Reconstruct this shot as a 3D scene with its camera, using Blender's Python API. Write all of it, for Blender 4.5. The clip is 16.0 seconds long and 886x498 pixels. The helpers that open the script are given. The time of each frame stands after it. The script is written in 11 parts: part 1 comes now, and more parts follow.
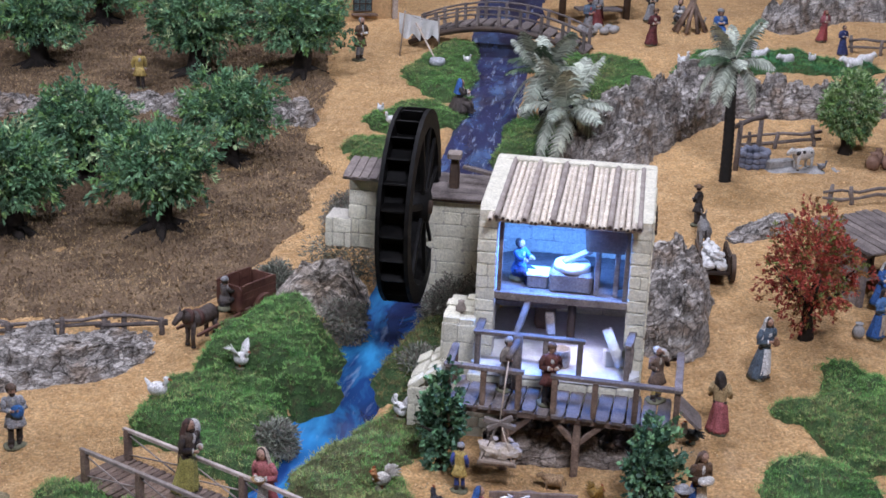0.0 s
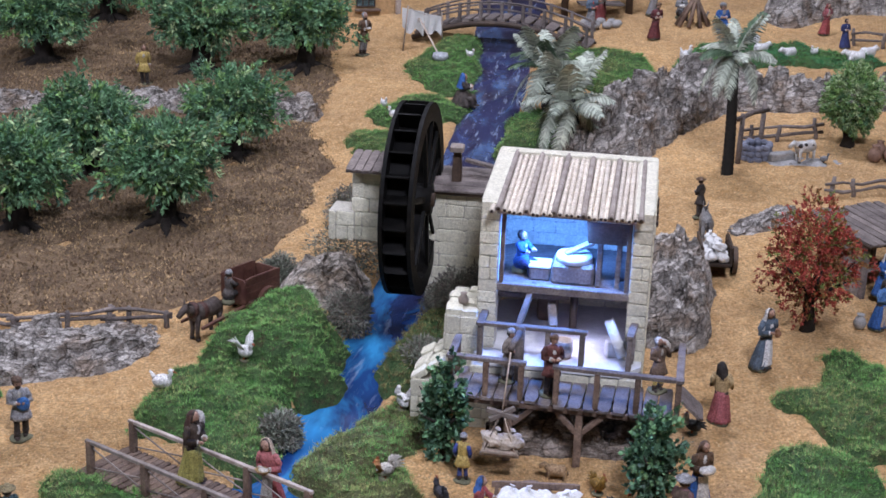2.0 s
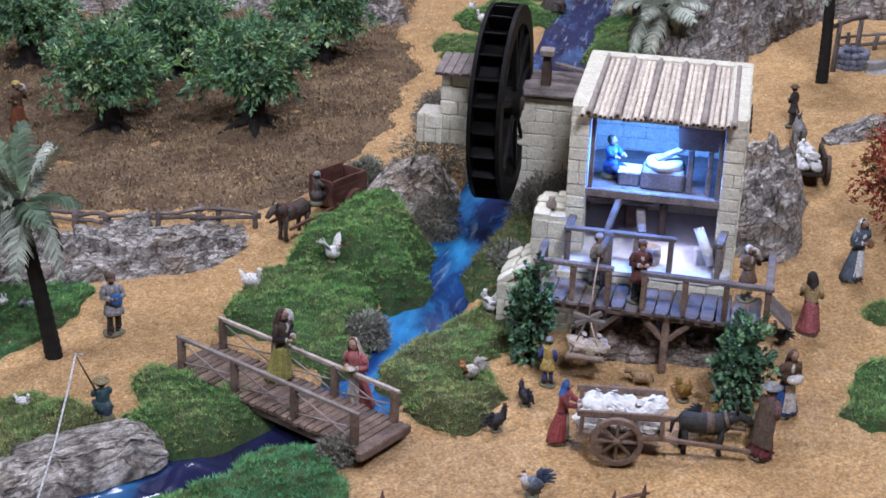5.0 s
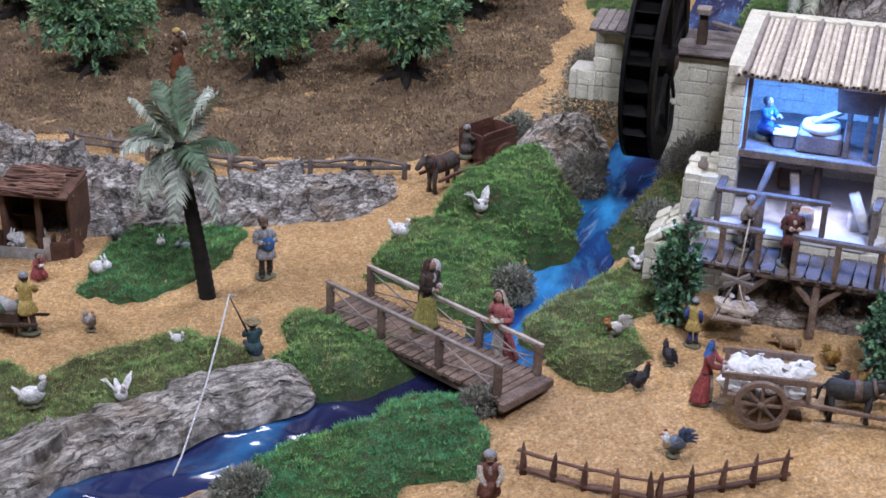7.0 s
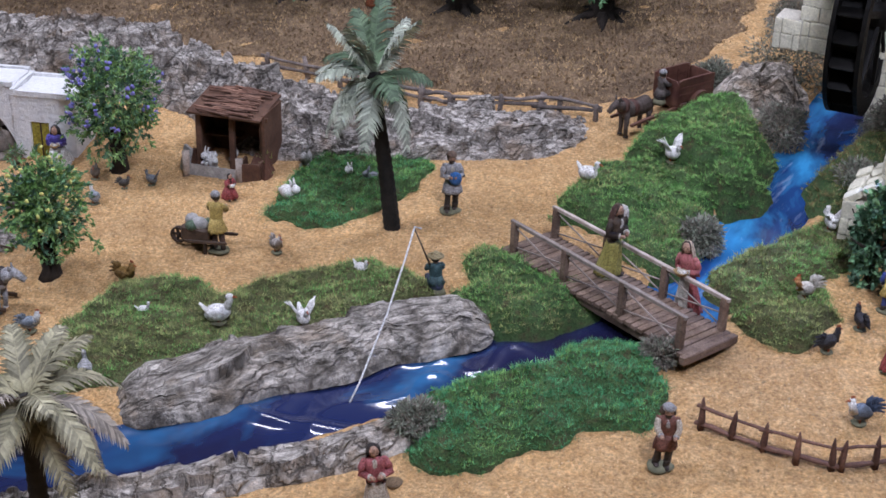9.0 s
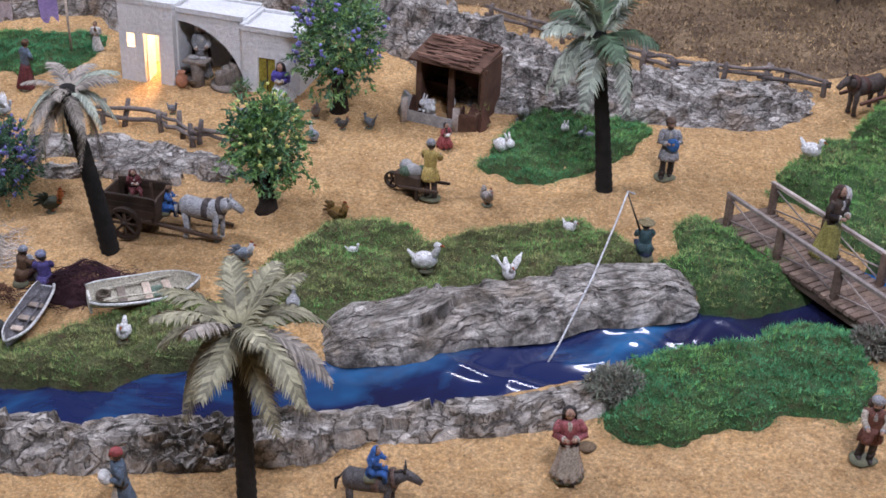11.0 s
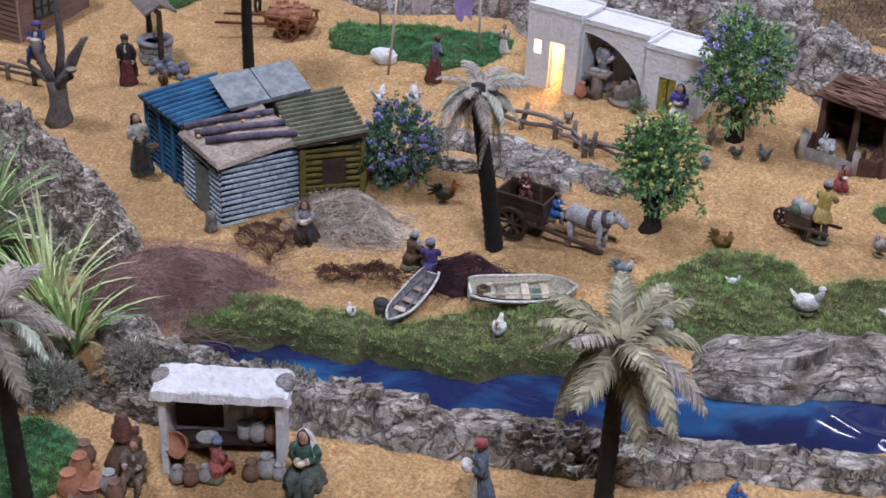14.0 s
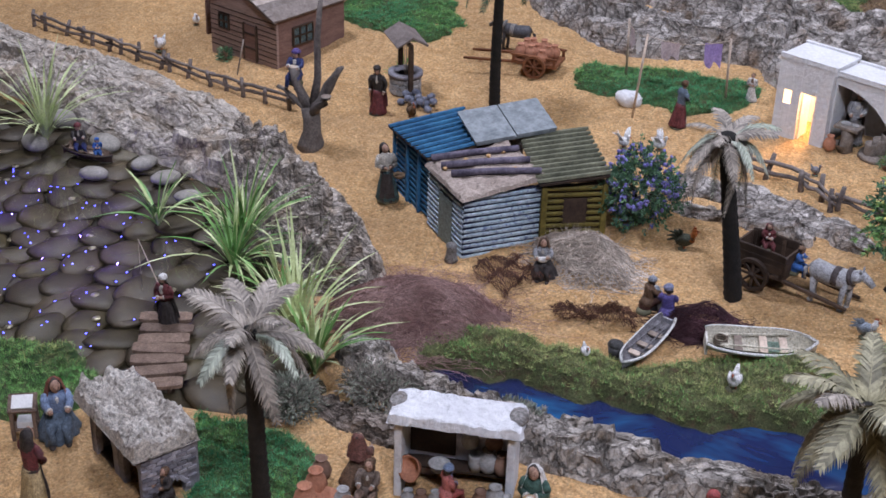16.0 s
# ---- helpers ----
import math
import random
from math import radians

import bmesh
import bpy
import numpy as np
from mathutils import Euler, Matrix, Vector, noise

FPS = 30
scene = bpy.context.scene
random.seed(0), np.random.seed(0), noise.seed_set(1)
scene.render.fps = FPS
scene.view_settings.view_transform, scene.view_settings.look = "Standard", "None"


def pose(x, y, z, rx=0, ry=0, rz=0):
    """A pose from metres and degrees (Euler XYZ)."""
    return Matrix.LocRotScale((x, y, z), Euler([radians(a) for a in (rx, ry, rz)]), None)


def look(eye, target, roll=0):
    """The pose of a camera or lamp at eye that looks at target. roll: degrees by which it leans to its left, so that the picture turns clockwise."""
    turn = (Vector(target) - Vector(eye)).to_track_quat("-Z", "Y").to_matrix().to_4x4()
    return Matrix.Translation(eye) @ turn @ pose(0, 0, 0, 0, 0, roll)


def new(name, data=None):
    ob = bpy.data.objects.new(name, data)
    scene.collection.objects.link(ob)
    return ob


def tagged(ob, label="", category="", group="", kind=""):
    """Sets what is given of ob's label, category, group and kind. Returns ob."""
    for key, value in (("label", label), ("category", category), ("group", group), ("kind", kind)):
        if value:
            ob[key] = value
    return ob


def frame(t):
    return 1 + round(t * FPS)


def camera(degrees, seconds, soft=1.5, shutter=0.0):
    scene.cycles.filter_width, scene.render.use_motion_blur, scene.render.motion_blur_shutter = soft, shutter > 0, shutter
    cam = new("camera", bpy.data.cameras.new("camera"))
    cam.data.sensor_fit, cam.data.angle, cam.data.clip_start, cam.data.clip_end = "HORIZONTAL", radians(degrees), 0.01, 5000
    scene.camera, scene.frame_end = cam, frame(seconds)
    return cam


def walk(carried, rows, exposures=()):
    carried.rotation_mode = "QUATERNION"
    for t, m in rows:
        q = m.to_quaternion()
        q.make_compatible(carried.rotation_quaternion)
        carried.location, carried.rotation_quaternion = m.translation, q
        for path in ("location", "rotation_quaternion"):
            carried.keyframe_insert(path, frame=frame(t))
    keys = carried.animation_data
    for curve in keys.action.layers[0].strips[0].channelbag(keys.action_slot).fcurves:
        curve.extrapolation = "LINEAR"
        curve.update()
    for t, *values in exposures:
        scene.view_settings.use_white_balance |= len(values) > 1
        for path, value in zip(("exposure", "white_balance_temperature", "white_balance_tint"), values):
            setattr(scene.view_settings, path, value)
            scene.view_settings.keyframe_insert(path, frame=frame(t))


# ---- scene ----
# the camera: seconds, place, then yaw, pitch and roll in degrees
cam = camera(34.997, 16.0, soft=1.6)
PATH = [
    (0.0, 0.0358, 0.0242, 1.0566, -11.452, -18.910, 2.428),
    (0.5, 0.0318, 0.0295, 1.0561, -11.423, -18.988, 2.584),
    (1.0, 0.0306, 0.0304, 1.0560, -11.429, -19.216, 2.648),
    (1.5, 0.0343, 0.0174, 1.0559, -11.368, -19.197, 2.506),
    (2.0, 0.0374, 0.0115, 1.0541, -11.231, -19.045, 2.160),
    (2.5, 0.0386, 0.0053, 1.0554, -11.098, -18.984, 2.086),
    (3.0, 0.0333, 0.0119, 1.0527, -10.728, -18.991, 2.505),
    (3.5, 0.0308, 0.0182, 1.0471, -10.136, -20.145, 2.422),
    (6.0, 0.0251, 0.0088, 1.0432, -5.191, -23.638, 1.610),
    (6.5, 0.0216, 0.0062, 1.0415, -3.389, -24.110, 1.458),
    (7.0, 0.0156, 0.0026, 1.0411, -1.726, -24.658, 1.544),
    (7.5, 0.0111, 0.0048, 1.0386, 0.203, -25.216, 1.319),
    (8.0, 0.0075, 0.0048, 1.0379, 2.003, -25.889, 1.375),
    (8.5, 0.0022, 0.0138, 1.0352, 4.045, -26.608, 1.676),
    (11.0, -0.0210, 0.0235, 1.0386, 14.955, -29.635, 2.591),
    (11.5, -0.0238, 0.0162, 1.0381, 18.277, -29.388, 2.706),
    (12.0, -0.0276, 0.0085, 1.0420, 20.989, -29.391, 2.653),
    (12.5, -0.0327, 0.0079, 1.0402, 23.707, -29.405, 2.392),
    (13.0, -0.0408, 0.0068, 1.0410, 25.758, -29.465, 2.653),
    (13.5, -0.0488, 0.0040, 1.0433, 28.663, -29.644, 2.711),
    (14.0, -0.0565, 0.0002, 1.0440, 31.232, -29.691, 2.731),
    (14.5, -0.0606, -0.0113, 1.0469, 33.624, -29.301, 2.708),
    (15.0, -0.0631, -0.0195, 1.0493, 35.802, -29.095, 2.211),
    (15.5, -0.0684, -0.0244, 1.0510, 38.830, -28.832, 1.708),
    (16.0, -0.0725, -0.0298, 1.0549, 41.358, -28.574, 1.677),
]
walk(cam, [(t, Matrix.Translation((x, y, z)) @ Euler((0, 0, radians(yaw))).to_matrix().to_4x4()
            @ pose(0, 0, 0, 90 + pitch) @ pose(0, 0, 0, 0, 0, roll)) for t, x, y, z, yaw, pitch, roll in PATH])

# ---------------------------------------------------------------- light
world = bpy.data.worlds.new("room_dark")
scene.world = world
world.use_nodes = True
world.node_tree.nodes["Background"].inputs[0].default_value = (0.5, 0.55, 0.62, 1)
world.node_tree.nodes["Background"].inputs[1].default_value = 0.02


def area(name, at, target, size, power, colour, size_y=None):
    data = bpy.data.lights.new(name, "AREA")
    data.energy, data.color, data.size = power, colour, size
    if size_y:
        data.shape, data.size_y = "RECTANGLE", size_y
    ob = new(name, data)
    ob.matrix_world = look(at, target)
    return ob


LAMPS = [
    # place, aimed at, width, depth, power
    ((-2.6, 1.45, 2.9), (-1.6, 1.6, 0.1), 0.45, 0.45, 77),
    ((0.58, -0.25, 2.9), (0.7, 1.9, 0.2), 0.6, 0.45, 104),
    ((-0.7, 2.6, 2.9), (-0.6, 1.9, 0.2), 1.1, 0.22, 26),
    ((1.0, 3.2, 2.9), (0.8, 2.8, 0.2), 1.1, 0.22, 60),
]
for at, aim, sx, sy, power in LAMPS:
    area("ceiling_lamp_light", at, aim, sx, power, (0.765, 0.795, 1.0), sy)


# ---------------------------------------------------------------- materials
def ramp(t, node, a, b, lo=0.3, hi=0.7):
    r = t.nodes.new("ShaderNodeValToRGB")
    r.color_ramp.elements[0].position, r.color_ramp.elements[1].position = lo, hi
    r.color_ramp.elements[0].color, r.color_ramp.elements[1].color = (*a, 1), (*b, 1)
    t.links.new(node, r.inputs[0])
    return r.outputs[0]


def noise_tex(t, coord, scale, detail=4, rough=0.6, distortion=0.0):
    n = t.nodes.new("ShaderNodeTexNoise")
    n.inputs["Scale"].default_value, n.inputs["Detail"].default_value = scale, detail
    n.inputs["Roughness"].default_value, n.inputs["Distortion"].default_value = rough, distortion
    t.links.new(coord, n.inputs["Vector"])
    return n.outputs["Fac"]


def mixed(t, kind, fac, a, b):
    m = t.nodes.new("ShaderNodeMix")
    m.data_type, m.blend_type = "RGBA", kind
    if isinstance(fac, float):
        m.inputs[0].default_value = fac
    else:
        t.links.new(fac, m.inputs[0])
    for socket, value in ((m.inputs[6], a), (m.inputs[7], b)):
        if isinstance(value, tuple):
            socket.default_value = (*value, 1)
        else:
            t.links.new(value, socket)
    return m.outputs[2]


def surface(name, a, b, rough=0.75, s1=30, s2=250, bump=0.4, depth=0.002, metal=0.0, vary="", grit=0.35, stretch=None, third=None, spec=0.35, spread=(0.5, 1.4), broad=0.0):
    """A painted, grained or weathered surface: colours a to b at the large scale s1, light and dark grain at s2, relief of that depth."""
    m = bpy.data.materials.new(name)
    m.use_nodes = True
    t = m.node_tree
    p = t.nodes["Principled BSDF"]
    coord = t.nodes.new("ShaderNodeNewGeometry").outputs["Position"]
    if stretch:
        mp = t.nodes.new("ShaderNodeMapping")
        mp.inputs["Scale"].default_value = stretch
        t.links.new(coord, mp.inputs["Vector"])
        coord = mp.outputs[0]
    col = ramp(t, noise_tex(t, coord, s1), a, b)
    if third:
        col = mixed(t, "MIX", ramp(t, noise_tex(t, coord, s1 * 2.7, 3), (0, 0, 0), (1, 1, 1), 0.52, 0.68), col, third)
    fine = noise_tex(t, coord, s2, 5, 0.7)
    col = mixed(t, "MULTIPLY", 1.0, col, ramp(t, fine, (1 - grit,) * 3, (1 + grit * 0.5,) * 3, 0.3, 0.72))
    if broad:
        col = mixed(t, "MULTIPLY", 1.0, col, ramp(t, noise_tex(t, coord, 4.5, 5, 0.6), (1 - broad, 1 - broad, 1 - broad * 0.9), (1 + broad * 0.5,) * 3, 0.32, 0.66))
    if vary:
        info = t.nodes.new("ShaderNodeNewGeometry" if vary == "island" else "ShaderNodeObjectInfo")
        col = mixed(t, "MULTIPLY", 1.0, col, ramp(t, info.outputs["Random Per Island" if vary == "island" else "Random"], (spread[0],) * 3, (spread[1], spread[1], spread[1] * 0.97), 0, 1))
    t.links.new(col, p.inputs["Base Color"])
    t.links.new(ramp(t, fine, (rough - 0.12,) * 3, (min(1, rough + 0.12),) * 3), p.inputs["Roughness"])
    p.inputs["Metallic"].default_value = metal
    p.inputs["Specular IOR Level"].default_value = spec
    if bump:
        bn = t.nodes.new("ShaderNodeBump")
        bn.inputs["Strength"].default_value, bn.inputs["Distance"].default_value = bump, depth
        t.links.new(fine, bn.inputs["Height"])
        t.links.new(bn.outputs[0], p.inputs["Normal"])
    return m


def glow(name, colour, strength):
    m = bpy.data.materials.new(name)
    m.use_nodes = True
    p = m.node_tree.nodes["Principled BSDF"]
    p.inputs["Base Color"].default_value = (*colour, 1)
    p.inputs["Emission Color"].default_value = (*colour, 1)
    p.inputs["Emission Strength"].default_value = strength
    return m


PAINTS = {}


def paint(r, g, b, rough=0.55):
    """Hand-painted plaster in a colour, with a dark wash and worn, dry-brushed spots."""
    key = (round(r, 3), round(g, 3), round(b, 3), rough)
    if key not in PAINTS:
        lo = 0.50 + 0.40 * max(r, g, b)
        wash = (r * lo * 0.72 + 0.012, g * lo * 0.66 + 0.008, b * lo * 0.60 + 0.005)
        PAINTS[key] = surface("painted_plaster", (r * lo, g * lo, b * lo), (r * 1.22 + 0.02, g * 1.22 + 0.018, b * 1.22 + 0.016), rough, 150, 520, 0.6, 0.0025, grit=0.55, third=wash)
    return PAINTS[key]


M_SAND = surface("orange_sand", (0.575, 0.335, 0.134), (0.79, 0.515, 0.252), 0.9, 52, 230, 1.0, 0.005, grit=0.6, third=(0.54, 0.31, 0.126), broad=0.22)
M_GRIT = surface("sand_grains", (0.55, 0.35, 0.16), (0.84, 0.63, 0.38), 0.85, 9, 400, 0.2, 0.001, vary="island")
M_SOIL = surface("mulch_soil", (0.12, 0.078, 0.048), (0.27, 0.18, 0.105), 0.95, 9, 230, 1.0, 0.006, grit=0.6, third=(0.36, 0.25, 0.15))
M_CHIPS = surface("wood_chips", (0.15, 0.098, 0.060), (0.50, 0.345, 0.185), 0.9, 5, 60, 0.3, 0.001, vary="island")
M_TURF = surface("turf_base", (0.055, 0.12, 0.04), (0.12, 0.20, 0.07), 0.95, 26, 420, 1.0, 0.006, grit=0.7, third=(0.12, 0.12, 0.055))
M_TURF_O = surface("turf_olive", (0.10, 0.12, 0.045), (0.19, 0.20, 0.085), 0.95, 26, 420, 1.0, 0.006, grit=0.7, third=(0.15, 0.11, 0.055))
M_GRASS = surface("grass_green", (0.080, 0.250, 0.058), (0.265, 0.475, 0.14), 0.8, 34, 120, 0, 0, vary="island")
M_GRASS_B = surface("grass_bluish_green", (0.034, 0.195, 0.078), (0.125, 0.37, 0.155), 0.8, 34, 120, 0, 0, vary="island")
M_GRASS_O = surface("grass_olive", (0.165, 0.225, 0.072), (0.41, 0.44, 0.17), 0.85, 34, 120, 0, 0, vary="island", third=(0.22, 0.175, 0.085))
M_GRASS_R = surface("moss_brown", (0.11, 0.085, 0.035), (0.22, 0.17, 0.075), 0.9, 14, 300, 0, 0, vary="island")
M_BARK = surface("cork_bark_grey", (0.19, 0.17, 0.155), (0.52, 0.49, 0.46), 0.92, 20, 190, 1.0, 0.008, grit=0.62, third=(0.26, 0.20, 0.15))
M_BARK_B = surface("cork_bark_brown", (0.14, 0.105, 0.075), (0.36, 0.29, 0.22), 0.92, 18, 150, 1.0, 0.006, grit=0.6, third=(0.42, 0.38, 0.34))
M_STONE = surface("cream_stone", (0.74, 0.70, 0.55), (0.89, 0.85, 0.70), 0.85, 60, 300, 0.8, 0.004, grit=0.28, vary="object", spread=(0.84, 1.03))
M_MORTAR = surface("grey_mortar", (0.46, 0.43, 0.36), (0.60, 0.56, 0.47), 0.95, 40, 300, 0.6, 0.002)
M_CREAM = surface("cream_plaster", (0.70, 0.66, 0.52), (0.85, 0.81, 0.67), 0.9, 50, 260, 0.8, 0.004, grit=0.3)
M_WHITE = surface("white_plaster", (0.72, 0.72, 0.72), (0.82, 0.82, 0.82), 0.9, 20, 140, 1.0, 0.004, grit=0.15)
M_WOOD = surface("brown_wood", (0.13, 0.082, 0.058), (0.27, 0.19, 0.145), 0.75, 45, 330, 0.7, 0.002, grit=0.55, vary="object", spread=(0.7, 1.25))
M_WOOD_G = surface("grey_brown_wood", (0.13, 0.105, 0.097), (0.27, 0.225, 0.205), 0.8, 45, 330, 0.7, 0.002, grit=0.55, vary="object", spread=(0.7, 1.25))
M_WOOD_D = surface("dark_wood", (0.035, 0.022, 0.016), (0.09, 0.058, 0.04), 0.6, 30, 200, 0.5, 0.0015, grit=0.45, vary="object")
M_BLACKWOOD = surface("black_stained_wood", (0.002, 0.002, 0.002), (0.008, 0.007, 0.006), 0.6, 45, 300, 0.4, 0.001, grit=0.5, spec=0.15)
M_REED = surface("cane_reed", (0.36, 0.28, 0.22), (0.56, 0.46, 0.38), 0.7, 60, 300, 0.3, 0.001, vary="object")
M_REED_D = surface("cane_reed_bark", (0.26, 0.21, 0.18), (0.42, 0.36, 0.32), 0.85, 60, 300, 0.6, 0.002, vary="object")
M_TRUNK = surface("olive_trunk", (0.015, 0.012, 0.010), (0.05, 0.038, 0.03), 0.9, 60, 260, 0.8, 0.003, grit=0.5)
M_PALMTRUNK = surface("palm_trunk_black", (0.006, 0.006, 0.005), (0.022, 0.019, 0.016), 0.8, 60, 260, 0.8, 0.003, grit=0.5)
M_LEAF = surface("leaf_grey_green", (0.085, 0.205, 0.10), (0.22, 0.395, 0.20), 0.6, 14, 300, 0, 0, vary="island")
M_LEAF_B = surface("leaf_bright_green", (0.11, 0.26, 0.07), (0.30, 0.46, 0.17), 0.6, 20, 300, 0, 0, vary="island")
M_LEAF_R = surface("leaf_red", (0.31, 0.045, 0.035), (0.52, 0.11, 0.07), 0.65, 20, 300, 0, 0, vary="island")
M_LEAF_RB = surface("leaf_rust_brown", (0.20, 0.085, 0.03), (0.38, 0.19, 0.07), 0.65, 20, 300, 0, 0, vary="island")
M_LEAF_OL = surface("leaf_olive", (0.13, 0.17, 0.04), (0.26, 0.30, 0.08), 0.65, 20, 300, 0, 0, vary="island")
M_LEAF_D = surface("leaf_dark_ivy", (0.04, 0.115, 0.06), (0.12, 0.22, 0.135), 0.45, 20, 300, 0, 0, vary="island")
M_LILAC = surface("flower_violet", (0.15, 0.14, 0.42), (0.28, 0.26, 0.62), 0.7, 40, 300, 0, 0, vary="island")
M_YELLOW = surface("flower_pale_yellow", (0.55, 0.55, 0.14), (0.72, 0.70, 0.26), 0.7, 40, 300, 0, 0, vary="island")
M_FROND = surface("palm_frond_grey_green", (0.28, 0.325, 0.255), (0.53, 0.56, 0.465), 0.6, 25, 300, 0, 0, vary="island")
M_FROND_Y = surface("palm_frond_straw", (0.22, 0.205, 0.125), (0.41, 0.38, 0.26), 0.6, 25, 300, 0, 0, vary="island")
M_FROND_G = surface("palm_frond_dusty", (0.24, 0.21, 0.178), (0.44, 0.388, 0.335), 0.7, 25, 300, 0, 0, vary="island")
M_HEATHER = surface("dry_heather", (0.17, 0.145, 0.12), (0.36, 0.32, 0.275), 0.95, 30, 300, 0, 0, vary="island")
M_HEATHER_G = surface("dry_lichen", (0.17, 0.19, 0.145), (0.34, 0.36, 0.29), 0.95, 30, 300, 0, 0, vary="island")

M_LEAF_P = surface("leaf_pale_green", (0.26, 0.40, 0.17), (0.52, 0.62, 0.36), 0.6, 20, 300, 0, 0, vary="island")
M_FROND_DK = surface("palm_frond_dark_green", (0.055, 0.10, 0.055), (0.13, 0.19, 0.11), 0.55, 25, 300, 0, 0, vary="island")
M_CANE = surface("pale_cane", (0.62, 0.53, 0.43), (0.88, 0.79, 0.68), 0.7, 90, 300, 0.5, 0.002, vary="object", spread=(0.78, 1.10), grit=0.45)
M_CANE_D = surface("cane_with_bark", (0.28, 0.23, 0.20), (0.46, 0.40, 0.36), 0.85, 60, 300, 0.6, 0.002, vary="object", spread=(0.8, 1.1))


def cork_material(name, dark, light, brown, crack=0.40, along=15, streak=0.32, chunks=30, gaps=0.65):
    """Furrowed cork bark: grain and splits follow the direction that the mesh carries, over broken chunks of grey and brown."""
    m = bpy.data.materials.new(name)
    m.use_nodes = True
    t = m.node_tree
    p = t.nodes["Principled BSDF"]
    uv = t.nodes.new("ShaderNodeTexCoord").outputs["UV"]
    place = t.nodes.new("ShaderNodeNewGeometry").outputs["Position"]

    def stretched(scale):
        mp = t.nodes.new("ShaderNodeMapping")
        mp.inputs["Scale"].default_value = scale
        t.links.new(uv, mp.inputs["Vector"])
        return mp.outputs[0]

    def cells(coord, scale, width):
        v = t.nodes.new("ShaderNodeTexVoronoi")
        v.feature = "DISTANCE_TO_EDGE"
        v.inputs["Scale"].default_value = scale
        t.links.new(coord, v.inputs["Vector"])
        return ramp(t, v.outputs["Distance"], (0.10, 0.082, 0.068), (1, 1, 1), 0.0, width)
    col = ramp(t, noise_tex(t, place, 30, 5, 0.68), dark, light, 0.36, 0.62)
    col = mixed(t, "MIX", ramp(t, noise_tex(t, place, 17, 4, 0.65), (0, 0, 0), (0.85,) * 3, 0.50, 0.66), col, brown)
    furrow = noise_tex(t, stretched((46, 250, 1)), 1, 5, 0.68, 0.3)
    speck = noise_tex(t, place, 300, 5, 0.8)
    col = mixed(t, "MULTIPLY", 1.0, col, ramp(t, furrow, (1 - streak,) * 3, (1.16,) * 3, 0.36, 0.58))
    col = mixed(t, "MULTIPLY", 1.0, col, ramp(t, speck, (0.62,) * 3, (1.24,) * 3, 0.34, 0.66))
    warped = mixed(t, "ADD", 0.45, stretched((along, 62, 1)), noise_tex(t, stretched((60, 120, 1)), 1, 4, 0.7))
    split = cells(warped, 1.0, 0.06)
    col = mixed(t, "MULTIPLY", crack, col, split)
    bent = mixed(t, "ADD", 0.035, place, noise_tex(t, place, 60, 4, 0.7))
    block_gap = cells(bent, chunks, 0.075)
    col = mixed(t, "MULTIPLY", gaps, col, block_gap)
    t.links.new(col, p.inputs["Base Color"])
    p.inputs["Roughness"].default_value = 0.92
    p.inputs["Specular IOR Level"].default_value = 0.2
    bn = t.nodes.new("ShaderNodeBump")
    bn.inputs["Strength"].default_value, bn.inputs["Distance"].default_value = 1.0, 0.007
    t.links.new(mixed(t, "MULTIPLY", 1.0, mixed(t, "MULTIPLY", 1.0, furrow, split), block_gap), bn.inputs["Height"])
    t.links.new(bn.outputs[0], p.inputs["Normal"])
    return m


M_CORK = cork_material("cork_bark_furrowed", (0.25, 0.222, 0.198), (0.66, 0.61, 0.555), (0.29, 0.215, 0.155))
M_CORK_L = cork_material("cork_bark_pale_log", (0.40, 0.35, 0.29), (0.74, 0.67, 0.58), (0.46, 0.365, 0.27), 0.45, 8, 0.34, 12, 0.2)
M_CORK_S = cork_material("cork_bark_long_slab", (0.27, 0.245, 0.21), (0.60, 0.55, 0.49), (0.36, 0.29, 0.22), 0.5, 15, 0.60, 7)
M_CORK_R = cork_material("cork_bark_ragged_tan", (0.34, 0.29, 0.235), (0.76, 0.68, 0.59), (0.40, 0.30, 0.21), 0.6, 12, 0.55, 24, 0.5)
M_CORK_D = cork_material("cork_bark_weathered", (0.25, 0.222, 0.192), (0.64, 0.585, 0.52), (0.30, 0.235, 0.17))
M_CORK_B = cork_material("cork_bark_furrowed_brown", (0.16, 0.125, 0.098), (0.44, 0.37, 0.31), (0.22, 0.16, 0.115))


